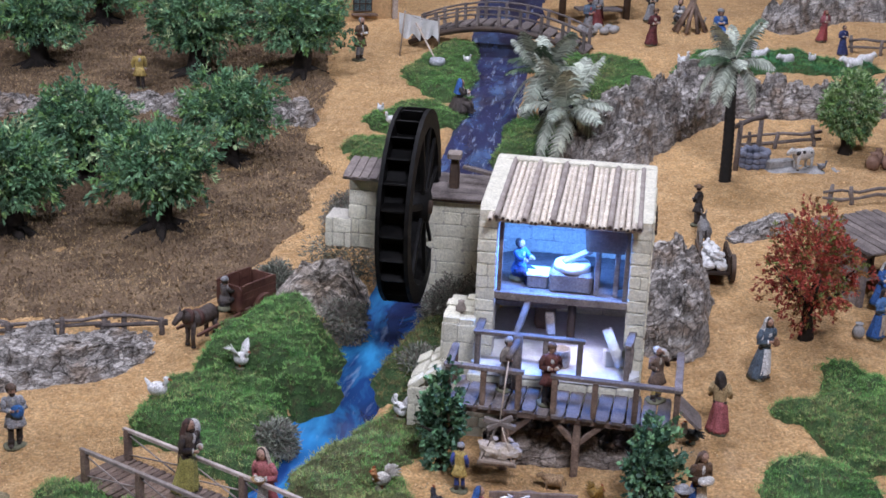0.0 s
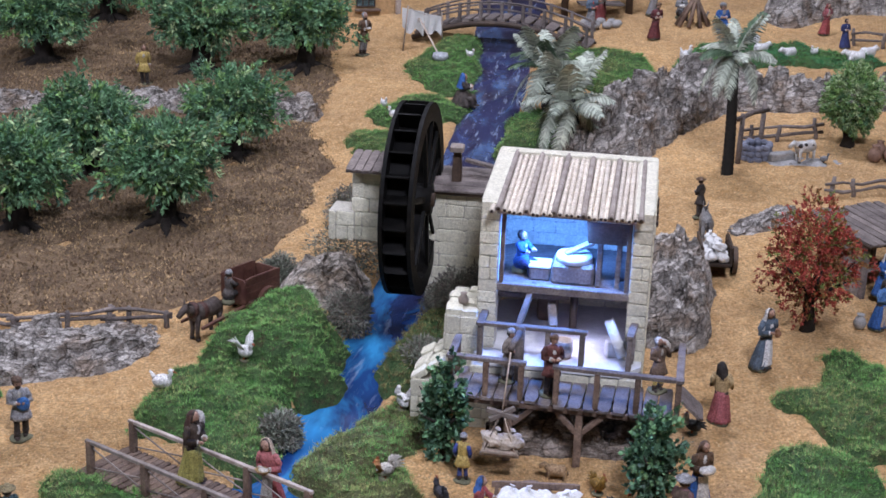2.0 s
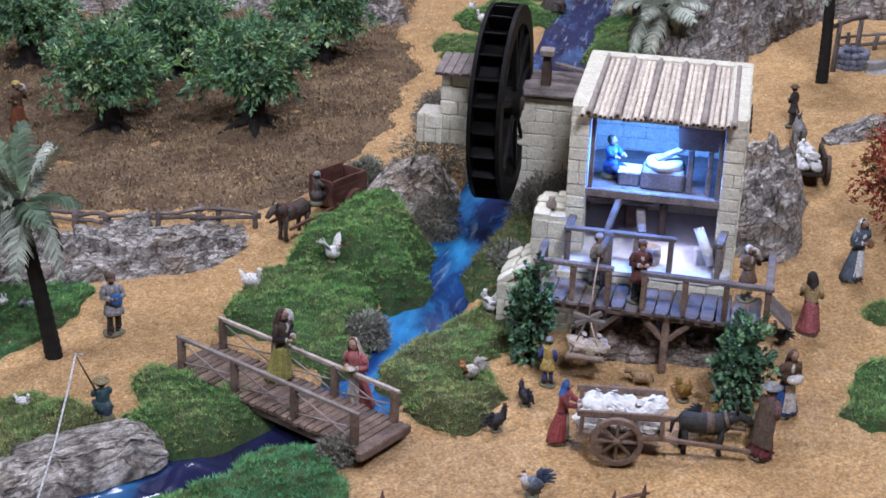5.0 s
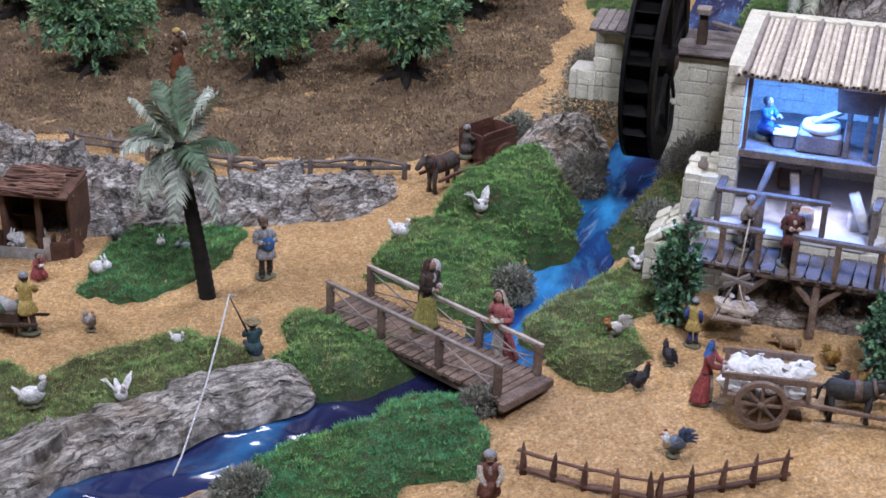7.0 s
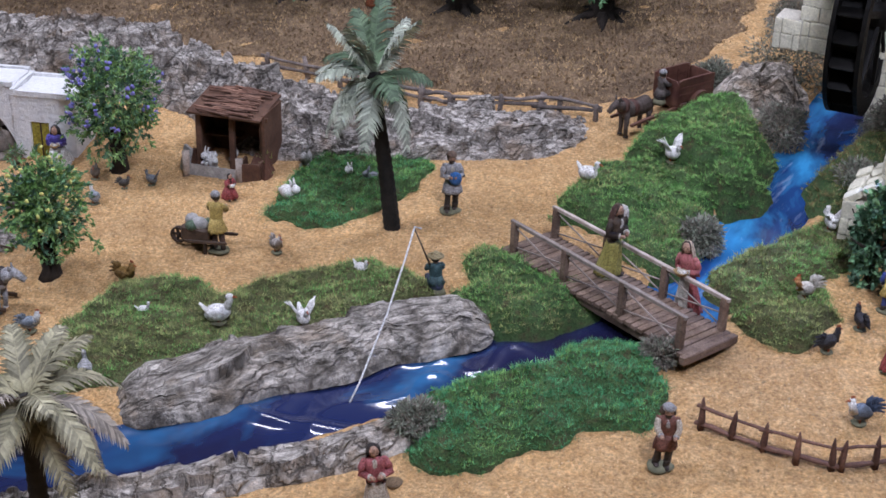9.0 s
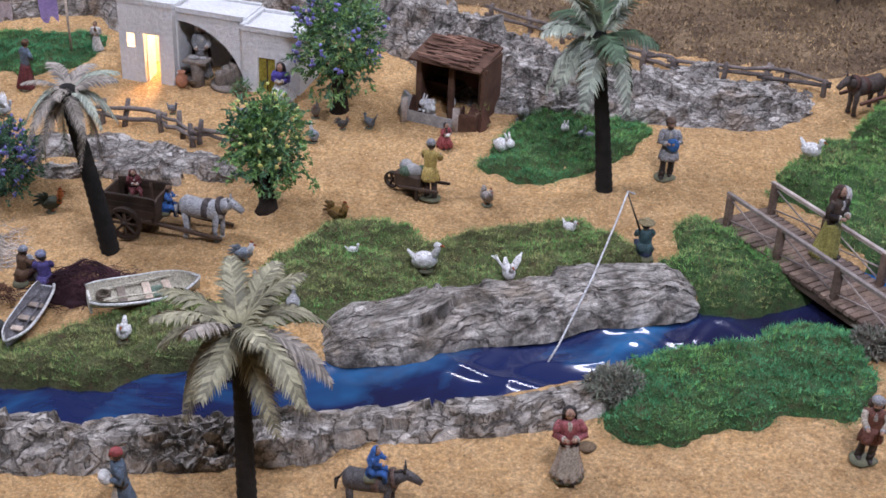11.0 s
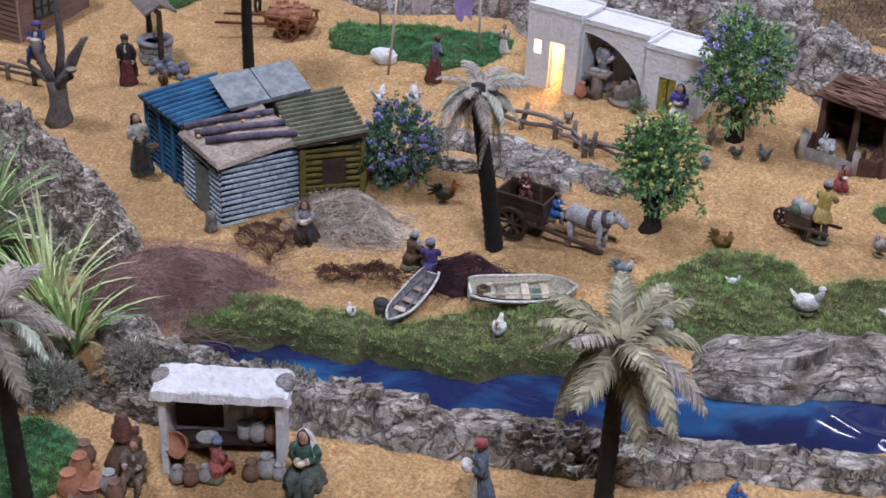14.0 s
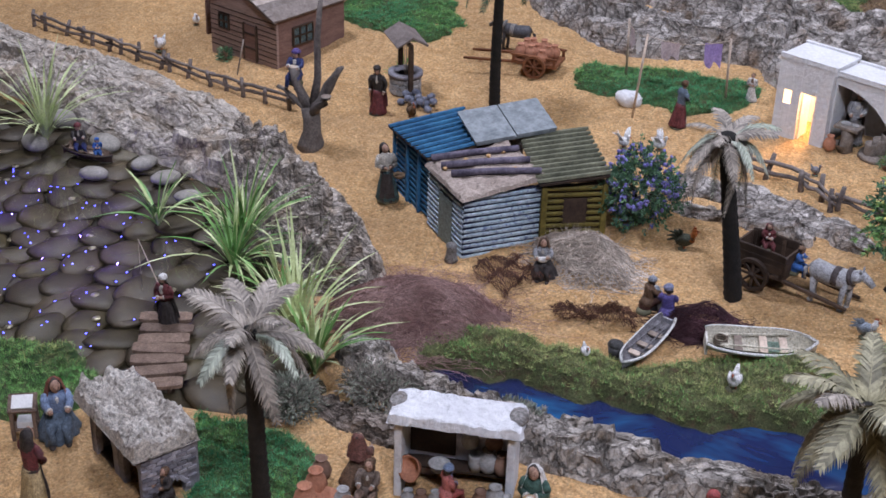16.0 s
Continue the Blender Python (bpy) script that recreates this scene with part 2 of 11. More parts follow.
def water_material(name, deep, mid, light, rough, along, across, foam=0.0, painted_glints=0.0, reach=(0.54, 0.74)):
    """Painted, varnished water: colour bands, foam and ripples run with the flow that the mesh carries."""
    m = bpy.data.materials.new(name)
    m.use_nodes = True
    t = m.node_tree
    p = t.nodes["Principled BSDF"]
    uv = t.nodes.new("ShaderNodeTexCoord").outputs["UV"]

    def flow(a, c):
        mp = t.nodes.new("ShaderNodeMapping")
        mp.inputs["Scale"].default_value = (a, c, 1)
        t.links.new(uv, mp.inputs["Vector"])
        return mp.outputs[0]
    band = noise_tex(t, flow(along, across), 1, 4, 0.55, 0.5)
    col = ramp(t, band, deep, mid, 0.36, 0.54)
    col = mixed(t, "MIX", ramp(t, noise_tex(t, flow(along * 1.3, across * 1.4), 1, 4, 0.6, 0.6), (0, 0, 0), (1, 1, 1), *reach), col, light)
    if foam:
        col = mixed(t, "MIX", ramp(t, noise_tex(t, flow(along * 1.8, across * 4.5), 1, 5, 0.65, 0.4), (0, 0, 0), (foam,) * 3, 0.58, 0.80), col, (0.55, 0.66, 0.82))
    # small pale specks: the wet sparkle is painted into the colour
    if painted_glints:
        col = mixed(t, "MIX", ramp(t, noise_tex(t, flow(90, 150), 1, 4, 0.75), (0, 0, 0), (painted_glints,) * 3, 0.62, 0.72), col, (0.62, 0.66, 0.78))
    t.links.new(col, p.inputs["Base Color"])
    p.inputs["Roughness"].default_value = rough
    p.inputs["IOR"].default_value = 1.5
    p.inputs["Coat Weight"].default_value, p.inputs["Coat Roughness"].default_value = 0.8, 0.04
    bn = t.nodes.new("ShaderNodeBump")
    bn.inputs["Strength"].default_value, bn.inputs["Distance"].default_value = 0.10, 0.003
    t.links.new(noise_tex(t, flow(40, 85), 1, 3, 0.5, 0.6), bn.inputs["Height"])
    t.links.new(bn.outputs[0], p.inputs["Normal"])
    return m


M_WATER = water_material("blue_glossy_water", (0.013, 0.012, 0.036), (0.015, 0.023, 0.078), (0.024, 0.115, 0.26), 0.16, 3.6, 9, reach=(0.52, 0.72))
M_WATER_UP = water_material("painted_blue_water", (0.014, 0.020, 0.070), (0.018, 0.065, 0.21), (0.04, 0.28, 0.58), 0.22, 5, 17, 0.6, reach=(0.46, 0.70))
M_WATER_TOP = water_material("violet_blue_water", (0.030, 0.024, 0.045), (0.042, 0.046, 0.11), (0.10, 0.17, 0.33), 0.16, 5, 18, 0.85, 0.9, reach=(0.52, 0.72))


# ---------------------------------------------------------------- mesh helpers
def gz(x, y):
    """Height of the sloping display ground."""
    return 0.07 * x + 0.095 * y


def hashed(i, j, k, seed):
    h = (i * 374761393 + j * 668265263 + k * 2147483647 + seed * 974634777) & 0xFFFFFFFF
    h = ((h ^ (h >> 13)) * 1274126177) & 0xFFFFFFFF
    return ((h ^ (h >> 16)) & 0xFFFF) / 32767.5 - 1


def vnoise(p, seed=0):
    """Smooth noise from -1 to 1 at the rows of p."""
    p = np.asarray(p, float)
    i = np.floor(p).astype(np.int64)
    f = p - i
    f = f * f * (3 - 2 * f)
    out = 0
    for dx in (0, 1):
        for dy in (0, 1):
            for dz in (0, 1):
                w = (f[:, 0] if dx else 1 - f[:, 0]) * (f[:, 1] if dy else 1 - f[:, 1]) * (f[:, 2] if dz else 1 - f[:, 2])
                out = out + w * hashed(i[:, 0] + dx, i[:, 1] + dy, i[:, 2] + dz, seed)
    return out


def fbm(p, seed=0, octaves=4):
    p, out, a = np.asarray(p, float), 0, 0.5
    for k in range(octaves):
        out, p, a = out + a * vnoise(p, seed + k), p * 2.03, a * 0.5
    return out


class Build:
    """Collects the faces of one mesh."""

    def __init__(self):
        self.v, self.f, self.m, self.s = [], [], [], []

    def add(self, verts, faces, mat=0, smooth=True):
        n = len(self.v)
        self.v += [tuple(map(float, p)) for p in verts]
        self.f += [tuple(n + i for i in f) for f in faces]
        self.m += [mat] * len(faces)
        self.s += [smooth] * len(faces)
        return self

    def tube(self, pts, radii, n=8, mat=0, caps=True, squash=1.0):
        pts = [Vector(p) for p in pts]
        verts, faces = [], []
        for k, p in enumerate(pts):
            d = (pts[min(k + 1, len(pts) - 1)] - pts[max(k - 1, 0)]).normalized()
            a = d.cross(Vector((0, 0, 1)) if abs(d.z) < 0.9 else Vector((1, 0, 0))).normalized()
            b = d.cross(a)
            r = radii[k] if hasattr(radii, "__len__") else radii
            for i in range(n):
                w = 2 * math.pi * i / n
                verts.append(p + a * (math.cos(w) * r) + b * (math.sin(w) * r * squash))
        for k in range(len(pts) - 1):
            for i in range(n):
                j = (i + 1) % n
                faces.append((k * n + i, k * n + j, (k + 1) * n + j, (k + 1) * n + i))
        if caps:
            faces += [tuple(range(n))[::-1], tuple(range((len(pts) - 1) * n, len(pts) * n))]
        return self.add(verts, faces, mat)

    def ball(self, c, r, mat=0, n=10, rings=7, rot=None):
        r = r if hasattr(r, "__len__") else (r, r, r)
        m = rot.to_matrix() if rot else Matrix.Identity(3)
        verts, faces = [], []
        for k in range(1, rings):
            w = math.pi * k / rings
            for i in range(n):
                u = 2 * math.pi * i / n
                verts.append(Vector(c) + m @ Vector((r[0] * math.sin(w) * math.cos(u), r[1] * math.sin(w) * math.sin(u), r[2] * math.cos(w))))
        top, bot = len(verts), len(verts) + 1
        verts += [Vector(c) + m @ Vector((0, 0, r[2])), Vector(c) + m @ Vector((0, 0, -r[2]))]
        for k in range(rings - 2):
            for i in range(n):
                j = (i + 1) % n
                faces.append((k * n + i, (k + 1) * n + i, (k + 1) * n + j, k * n + j))
        for i in range(n):
            j = (i + 1) % n
            faces += [(top, i, j), (bot, (rings - 2) * n + j, (rings - 2) * n + i)]
        return self.add(verts, faces, mat)

    def lathe(self, profile, n=14, mat=0, at=(0, 0, 0), squash=1.0, wave=0.0, folds=6):
        verts, faces = [], []
        for r, z in profile:
            for i in range(n):
                w = 2 * math.pi * i / n
                q = r * (1 + wave * math.cos(folds * w))
                verts.append((at[0] + q * math.cos(w), at[1] + q * squash * math.sin(w), at[2] + z))
        for k in range(len(profile) - 1):
            for i in range(n):
                j = (i + 1) % n
                faces.append((k * n + i, k * n + j, (k + 1) * n + j, (k + 1) * n + i))
        faces += [tuple(range(n))[::-1], tuple(range((len(profile) - 1) * n, len(profile) * n))]
        return self.add(verts, faces, mat)

    def box(self, c, size, mat=0, rot=(0, 0, 0), bevel=0.12):
        """A box with chamfered edges; bevel is a share of the shortest side."""
        m = Euler([radians(a) for a in rot]).to_matrix()
        h = [s / 2 for s in size]
        e = min(size) * bevel
        verts, index = [], {}
        for sx in (-1, 1):
            for sy in (-1, 1):
                for sz in (-1, 1):
                    for ax in range(3):
                        q = [sx * h[0], sy * h[1], sz * h[2]]
                        for k in range(3):
                            if k != ax:
                                q[k] -= math.copysign(e, q[k])
                        index[sx, sy, sz, ax] = len(verts)
                        verts.append(Vector(c) + m @ Vector(q))
        faces = []
        for ax in range(3):
            a, b = [k for k in range(3) if k != ax]
            for s in (-1, 1):
                loop = []
                for sa, sb in ((-1, -1), (1, -1), (1, 1), (-1, 1)):
                    key = [0, 0, 0]
                    key[ax], key[a], key[b] = s, sa, sb
                    loop.append(index[(*key, ax)])
                faces.append(tuple(loop))
            for sa in (-1, 1):
                for sb in (-1, 1):
                    k1, k2 = [0, 0, 0], [0, 0, 0]
                    k1[ax], k2[ax] = -1, 1
                    k1[a] = k2[a] = sa
                    k1[b] = k2[b] = sb
                    faces.append((index[(*k1, a)], index[(*k2, a)], index[(*k2, b)], index[(*k1, b)]))
        for sx in (-1, 1):
            for sy in (-1, 1):
                for sz in (-1, 1):
                    faces.append(tuple(index[sx, sy, sz, ax] for ax in range(3)))
        return self.add(verts, faces, mat, False)

    def mesh(self, name, mats, fix=True):
        me = bpy.data.meshes.new(name)
        me.from_pydata(self.v, [], self.f)
        for m in mats:
            me.materials.append(m)
        me.polygons.foreach_set("material_index", self.m)
        me.polygons.foreach_set("use_smooth", self.s)
        if fix:
            bm = bmesh.new()
            bm.from_mesh(me)
            bmesh.ops.recalc_face_normals(bm, faces=bm.faces)
            bm.to_mesh(me)
            bm.free()
        me.update()
        return me


def part(name, build, mats, parent, label="", at=None):
    """One mesh object under a thing or under a part."""
    me = build if isinstance(build, bpy.types.Mesh) else build.mesh(name, mats if isinstance(mats, (list, tuple)) else [mats])
    ob = new(name, me)
    ob.parent = parent
    if at is not None:
        ob.matrix_basis = at
    if label:
        ob["label"] = label
    return ob


def thing(name, x, y, rz=0, label="", category="", group="", z=None, kind=""):
    ob = new(name)
    ob.empty_display_size = 0.02
    ob.matrix_basis = pose(x, y, gz(x, y) if z is None else z, 0, 0, rz)
    return tagged(ob, label, category, group, kind)


def solid(name, build, mats, x, y, rz=0, label="", category="", group="", z=None, kind=""):
    """A thing that is one mesh."""
    ob = new(name, build if isinstance(build, bpy.types.Mesh) else build.mesh(name, mats if isinstance(mats, (list, tuple)) else [mats]))
    ob.matrix_basis = pose(x, y, gz(x, y) if z is None else z, 0, 0, rz)
    return tagged(ob, label, category, group, kind)


def raw_mesh(name, verts, faces, mats, index=None, smooth=False):
    me = bpy.data.meshes.new(name)
    me.from_pydata(verts.tolist() if hasattr(verts, "tolist") else verts, [], faces.tolist() if hasattr(faces, "tolist") else faces)
    for m in mats:
        me.materials.append(m)
    if index is not None:
        me.polygons.foreach_set("material_index", index)
    if smooth:
        me.polygons.foreach_set("use_smooth", np.ones(len(me.polygons), bool))
    me.update()
    return me


UNIT_BOX = {}


def block(name, size, mat, parent, at, bevel=0.12):
    """A chamfered block that shares one unit mesh per material, scaled to size."""
    key = (mat.name, bevel)
    if key not in UNIT_BOX:
        UNIT_BOX[key] = Build().box((0, 0, 0), (1, 1, 1), 0, bevel=bevel).mesh(name, [mat])
    ob = new(name, UNIT_BOX[key])
    ob.parent = parent
    ob.matrix_basis = at @ Matrix.Diagonal((*size, 1))
    return ob


def smooth_line(points, step):
    """Points at even steps along a soft curve through the given ones, with any further columns carried along."""
    p = np.array(points, float)
    out = []
    for k in range(len(p) - 1):
        a, b, c, d = p[max(k - 1, 0)], p[k], p[k + 1], p[min(k + 2, len(p) - 1)]
        n = max(2, int(np.linalg.norm((c - b)[:2]) / step))
        for s in np.arange(n) / n:
            out.append(0.5 * (2 * b + (c - a) * s + (2 * a - 5 * b + 4 * c - d) * s * s + (3 * b - a - 3 * c + d) * s ** 3))
    return np.array(out + [p[-1]])


def line_distance(q, line):
    """Distance from the rows of q to a polyline, and the nearest point's index."""
    best, where = np.full(len(q), 9.0), np.zeros(len(q), int)
    for k in range(len(line) - 1):
        a, b = line[k, :2], line[k + 1, :2]
        s = np.clip(((q - a) @ (b - a)) / max(1e-9, (b - a) @ (b - a)), 0, 1)
        d = np.linalg.norm(q - a - s[:, None] * (b - a), axis=1)
        near = d < best
        best[near], where[near] = d[near], k
    return best, where


def inside(q, poly):
    x, y, c = q[:, 0], q[:, 1], np.zeros(len(q), bool)
    for a, b in zip(poly, np.roll(poly, -1, 0)):
        hit = ((a[1] > y) != (b[1] > y)) & (x < (b[0] - a[0]) * (y - a[1]) / (b[1] - a[1] + 1e-12) + a[0])
        c ^= hit
    return c


# ---------------------------------------------------------------- ground, water
# centre line of the brook and its half width
BROOK_UP = smooth_line([(1.02, 3.98, 0.08), (0.90, 3.62, 0.07), (0.86, 3.45, 0.066), (0.785, 3.185, 0.055), (0.706, 2.935, 0.053), (0.625, 2.70, 0.055), (0.50, 2.38, 0.05),
                        (0.40, 2.14, 0.045), (0.312, 1.942, 0.043), (0.264, 1.845, 0.043), (0.214, 1.72, 0.040), (0.16, 1.635, 0.045), (0.084, 1.565, 0.046)], 0.012)
BROOK_LOW = smooth_line([(0.13, 1.60, 0.045), (0.022, 1.535, 0.042), (-0.07, 1.493, 0.038), (-0.172, 1.443, 0.036), (-0.273, 1.392, 0.038), (-0.366, 1.34, 0.046), (-0.47, 1.290, 0.054),
                         (-0.677, 1.226, 0.050), (-0.80, 1.19, 0.046), (-0.93, 1.155, 0.046), (-1.03, 1.135, 0.035), (-1.12, 1.119, 0.012)], 0.012)
POND = np.array([(-2.75, 1.0), (-2.55, 1.37), (-2.25, 1.385), (-2.05, 1.375), (-1.80, 1.345), (-1.62, 1.29), (-1.50, 1.22), (-1.36, 1.125), (-1.18, 1.03),
                 (-1.19, 0.935), (-1.33, 0.875), (-1.5, 0.83), (-1.66, 0.80), (-1.9, 0.70), (-2.3, 0.66), (-2.7, 0.75)])


def sand_z(q):
    """The sand's surface: the slope, soft hollows, trodden dents and small lumps."""
    o = 0 * q[:, :1]
    dent = np.clip(np.abs(fbm(np.c_[q * 19, o], 41, 3)) * 5, 0, 1)
    return gz(q[:, 0], q[:, 1]) + 0.004 * fbm(np.c_[q * 6, o], 3) + 0.0030 * fbm(np.c_[q * 30, o], 5, 3) + 0.0022 * fbm(np.c_[q * 75, o], 6, 2) - 0.0022 * (1 - dent)


def ground_sheet():
    xs = np.concatenate([np.arange(-6, -3, 0.15), np.arange(-3, 2.0, 0.0105), np.arange(2.0, 6.01, 0.15)])
    ys = np.concatenate([np.arange(-3, 0.6, 0.15), np.arange(0.6, 3.7, 0.0105), np.arange(3.7, 7.6, 0.15)])
    X, Y = np.meshgrid(xs, ys)
    q = np.stack([X.ravel(), Y.ravel()], 1)
    z = sand_z(q)
    for line in (BROOK_UP, BROOK_LOW):
        d, k = line_distance(q, line[::3])
        w = line[::3][k, 2]
        z -= 0.035 * np.clip(1 - (d - w * 0.8) / 0.03, 0, 1)
    pond = inside(q, POND)
    d, _ = line_distance(q, np.vstack([POND, POND[:1]]))
    z -= np.where(pond, np.clip(d / 0.03, 0, 1) * 0.04, 0)
    nx, ny = len(xs), len(ys)
    i = np.arange(nx * ny).reshape(ny, nx)
    faces = np.stack([i[:-1, :-1], i[:-1, 1:], i[1:, 1:], i[1:, :-1]], -1).reshape(-1, 4)
    me = raw_mesh("ground", np.c_[q, z], faces, [M_SAND], smooth=True)
    tagged(new("ground", me), "orange sandy ground of the miniature landscape", "ground", kind="structure")


ground_sheet()

ROOM = surface("room_wall_paint", (0.105, 0.103, 0.10), (0.13, 0.128, 0.122), 0.9, 3, 60, 0.1, 0.002, grit=0.1)
for name, c, size in (("wall_north", (0, 7.6, 1.5), (12.2, 0.1, 4)), ("wall_south", (0, -3.05, 1.0), (12.2, 0.1, 4.4)),
                      ("wall_east", (6.05, 2.3, 1.3), (0.1, 10.6, 4.4)), ("wall_west", (-6.05, 2.3, 1.0), (0.1, 10.6, 4.8)), ("ceiling", (0, 2.3, 3.1), (12.3, 10.9, 0.1))):
    tagged(new(name, Build().box(c, size, bevel=0.0).mesh(name, [ROOM])), "plain grey painted room " + name.split("_")[0], name.split("_")[0], kind="structure")


def water_strip(name, line, mat, label, seed, drop=0.012, wrinkle=0.004):
    line = smooth_line(line[::2], 0.005)
    n, m = len(line), 41
    t = np.gradient(line[:, :2], axis=0)
    t /= np.linalg.norm(t, axis=1, keepdims=True)
    side = np.c_[-t[:, 1], t[:, 0]]
    u = np.linspace(-1, 1, m)
    q = line[:, None, :2] + side[:, None] * (line[:, 2:3] * (u * 1.45)[None])[..., None]
    q = q.reshape(-1, 2)
    run = np.concatenate([[0], np.cumsum(np.linalg.norm(np.diff(line[:, :2], axis=0), axis=1))])
    lengthwise, across = np.repeat(run, m), (line[:, 2:3] * u[None]).ravel()
    bend = fbm(np.c_[lengthwise * 9, across * 9, 0 * across], seed + 3, 2)
    # long folds with the flow and a few oblique creases
    w = 1 - np.abs(vnoise(np.c_[lengthwise * 6, across * 24 + bend * 3.0, 0 * across], seed)) * 2
    crease = np.exp(-(vnoise(np.c_[lengthwise * 7 + across * 12, across * 5 + bend * 0.6, 0 * across + 5], seed + 1) / 0.16) ** 2)
    some = np.clip(fbm(np.c_[lengthwise * 11, across * 14, 0 * across], seed + 9, 2) * 3 + 0.4, 0, 1)
    w = 0.30 * w + 0.7 * crease * some
    z = gz(q[:, 0], q[:, 1]) - drop + wrinkle * w
    i = np.arange(n * m).reshape(n, m)
    faces = np.stack([i[:-1, :-1], i[:-1, 1:], i[1:, 1:], i[1:, :-1]], -1).reshape(-1, 4)
    me = raw_mesh(name, np.c_[q, z], faces, [mat], smooth=True)
    me.uv_layers.new(name="flow").data.foreach_set("uv", np.c_[lengthwise, across][faces].astype(np.float32).ravel())
    return tagged(new(name, me), label, "water", kind="structure")


SPLIT = int(np.argmin(np.abs(BROOK_UP[:, 1] - 2.2)))
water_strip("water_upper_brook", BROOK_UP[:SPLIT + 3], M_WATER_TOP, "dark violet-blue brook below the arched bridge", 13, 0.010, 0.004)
water_strip("water_brook", BROOK_UP[SPLIT:], M_WATER_UP, "blue painted brook running down past the mill wheel", 11, 0.011, 0.003)
water_strip("water_stream", BROOK_LOW, M_WATER, "deep blue glossy wrinkled stream between bark banks", 12, 0.014, 0.0075)


# ---------------------------------------------------------------- sheets of soil and turf
def blades(q, z, count, rng, length, width, step=0.008, tuft=6):
    """Short blades in small tufts; they spread from the middle of their tuft."""
    n = count // tuft + 1
    k = np.repeat(rng.integers(0, len(q), n), tuft)[:count]
    spot = np.repeat(rng.uniform(-0.6, 0.6, (n, 2)) * step, tuft, 0)[:count]
    own = rng.normal(0, 0.0016, (count, 2))
    grow = np.repeat(rng.uniform(0.55, 1.25, n), tuft)[:count]
    b = np.c_[q[k] + spot + own, z[k] - 0.001]
    w = np.arctan2(own[:, 1], own[:, 0]) + rng.normal(0, 0.6, count)
    lean = rng.uniform(0.25, 1.45, count)
    l = length * rng.uniform(0.55, 1.2, count) * grow
    tip = b + np.c_[np.cos(w) * np.sin(lean), np.sin(w) * np.sin(lean), np.cos(lean)] * l[:, None]
    s = np.c_[-np.sin(w), np.cos(w), 0 * w] * (width / 2)
    v = np.stack([b - s, b + s, tip], 1).reshape(-1, 3)
    return v, np.arange(count * 3).reshape(-1, 3)


def patch(name, outline, height, edge, mats, label, category, seed, density=470000, length=0.0068, width=0.0011, step=0.007, bumps=0.016, kind="stuff", ragged=0.03, smooth_edge=True):
    """A mat laid on the ground: a domed base with an uneven edge and many short blades or chips."""
    rng = np.random.default_rng(seed)
    poly = smooth_line(list(outline) + [outline[0]], 0.02)[:-1] if smooth_edge else np.array(outline)
    lo, hi = poly.min(0) - 0.02, poly.max(0) + 0.02
    xs, ys = np.arange(lo[0], hi[0], step), np.arange(lo[1], hi[1], step)
    X, Y = np.meshgrid(xs, ys)
    q = np.stack([X.ravel(), Y.ravel()], 1)
    wob = q + ragged * np.c_[fbm(np.c_[q * 22, 0 * q[:, :1]], seed, 3), fbm(np.c_[q * 22, 0 * q[:, :1] + 9], seed, 3)]
    ins = inside(wob, poly)
    d, _ = line_distance(wob, np.vstack([poly, poly[:1]]))
    d = np.where(ins, d, -d)
    s = np.clip(d / edge, 0, 1)
    z = gz(q[:, 0], q[:, 1]) - 0.006 + (height + 0.006) * (s * (2 - s)) + bumps * s * (fbm(np.c_[q * 18, 0 * q[:, :1]], seed + 5, 4) + (0.85 * np.abs(fbm(np.c_[q * 62, 0 * q[:, :1]], seed + 8, 3)) if category in ("grass", "moss") else 0.35 * np.abs(fbm(np.c_[q * 70, 0 * q[:, :1]], seed + 8, 2))))
    z = np.where(d < 0, gz(q[:, 0], q[:, 1]) - 0.006 + 1.6 * d, z)
    keep = d > -0.024
    i = np.arange(len(q)).reshape(X.shape)
    f = np.stack([i[:-1, :-1], i[:-1, 1:], i[1:, 1:], i[1:, :-1]], -1).reshape(-1, 4)
    f = f[keep[f].all(1)]
    used = np.unique(f)
    remap = np.full(len(q), -1)
    remap[used] = np.arange(len(used))
    v = np.c_[q, z][used]
    faces = remap[f].tolist()
    index = [0] * len(faces)
    src = d > 0.001
    count = int(src.sum() * step * step * density)
    if count:
        bv, bf = blades(q[src], z[src], count, rng, length, width, step, 1 if category == "soil" else 6)
        base = bv.reshape(-1, 3, 3)[:, 0]
        second = rng.random(count) < np.clip(0.28 + 1.1 * fbm(np.c_[base[:, :2] * 13, 0 * base[:, :1]], seed + 40, 3), 0.03, 0.9)
        faces += (bf + len(v)).tolist()
        v = np.vstack([v, bv])
        index += (1 + second * (len(mats) > 2)).astype(int).tolist()
    ob = new(name, raw_mesh(name, v, faces, mats, index))
    return tagged(ob, label, category, kind=kind)


patch("orchard_soil", [(-1.6, 2.42), (-1.0, 2.43), (-0.72, 2.37), (-0.45, 2.25), (-0.2, 2.18), (0.0, 2.14), (0.06, 2.17), (0.15, 2.25), (0.22, 2.35), (0.30, 2.55), (0.36, 2.76), (0.34, 2.97),
                       (0.43, 3.31), (0.46, 3.69), (0.50, 4.1), (0.3, 5.2), (-1.2, 5.2), (-2.2, 4.0), (-2.2, 2.9)],
      0.006, 0.05, [M_SOIL, M_CHIPS], "brown mulch soil of the orchard with wood chips", "soil", 21, 68000, 0.0070, 0.0034, 0.014, 0.012, ragged=0.03, smooth_edge=False)


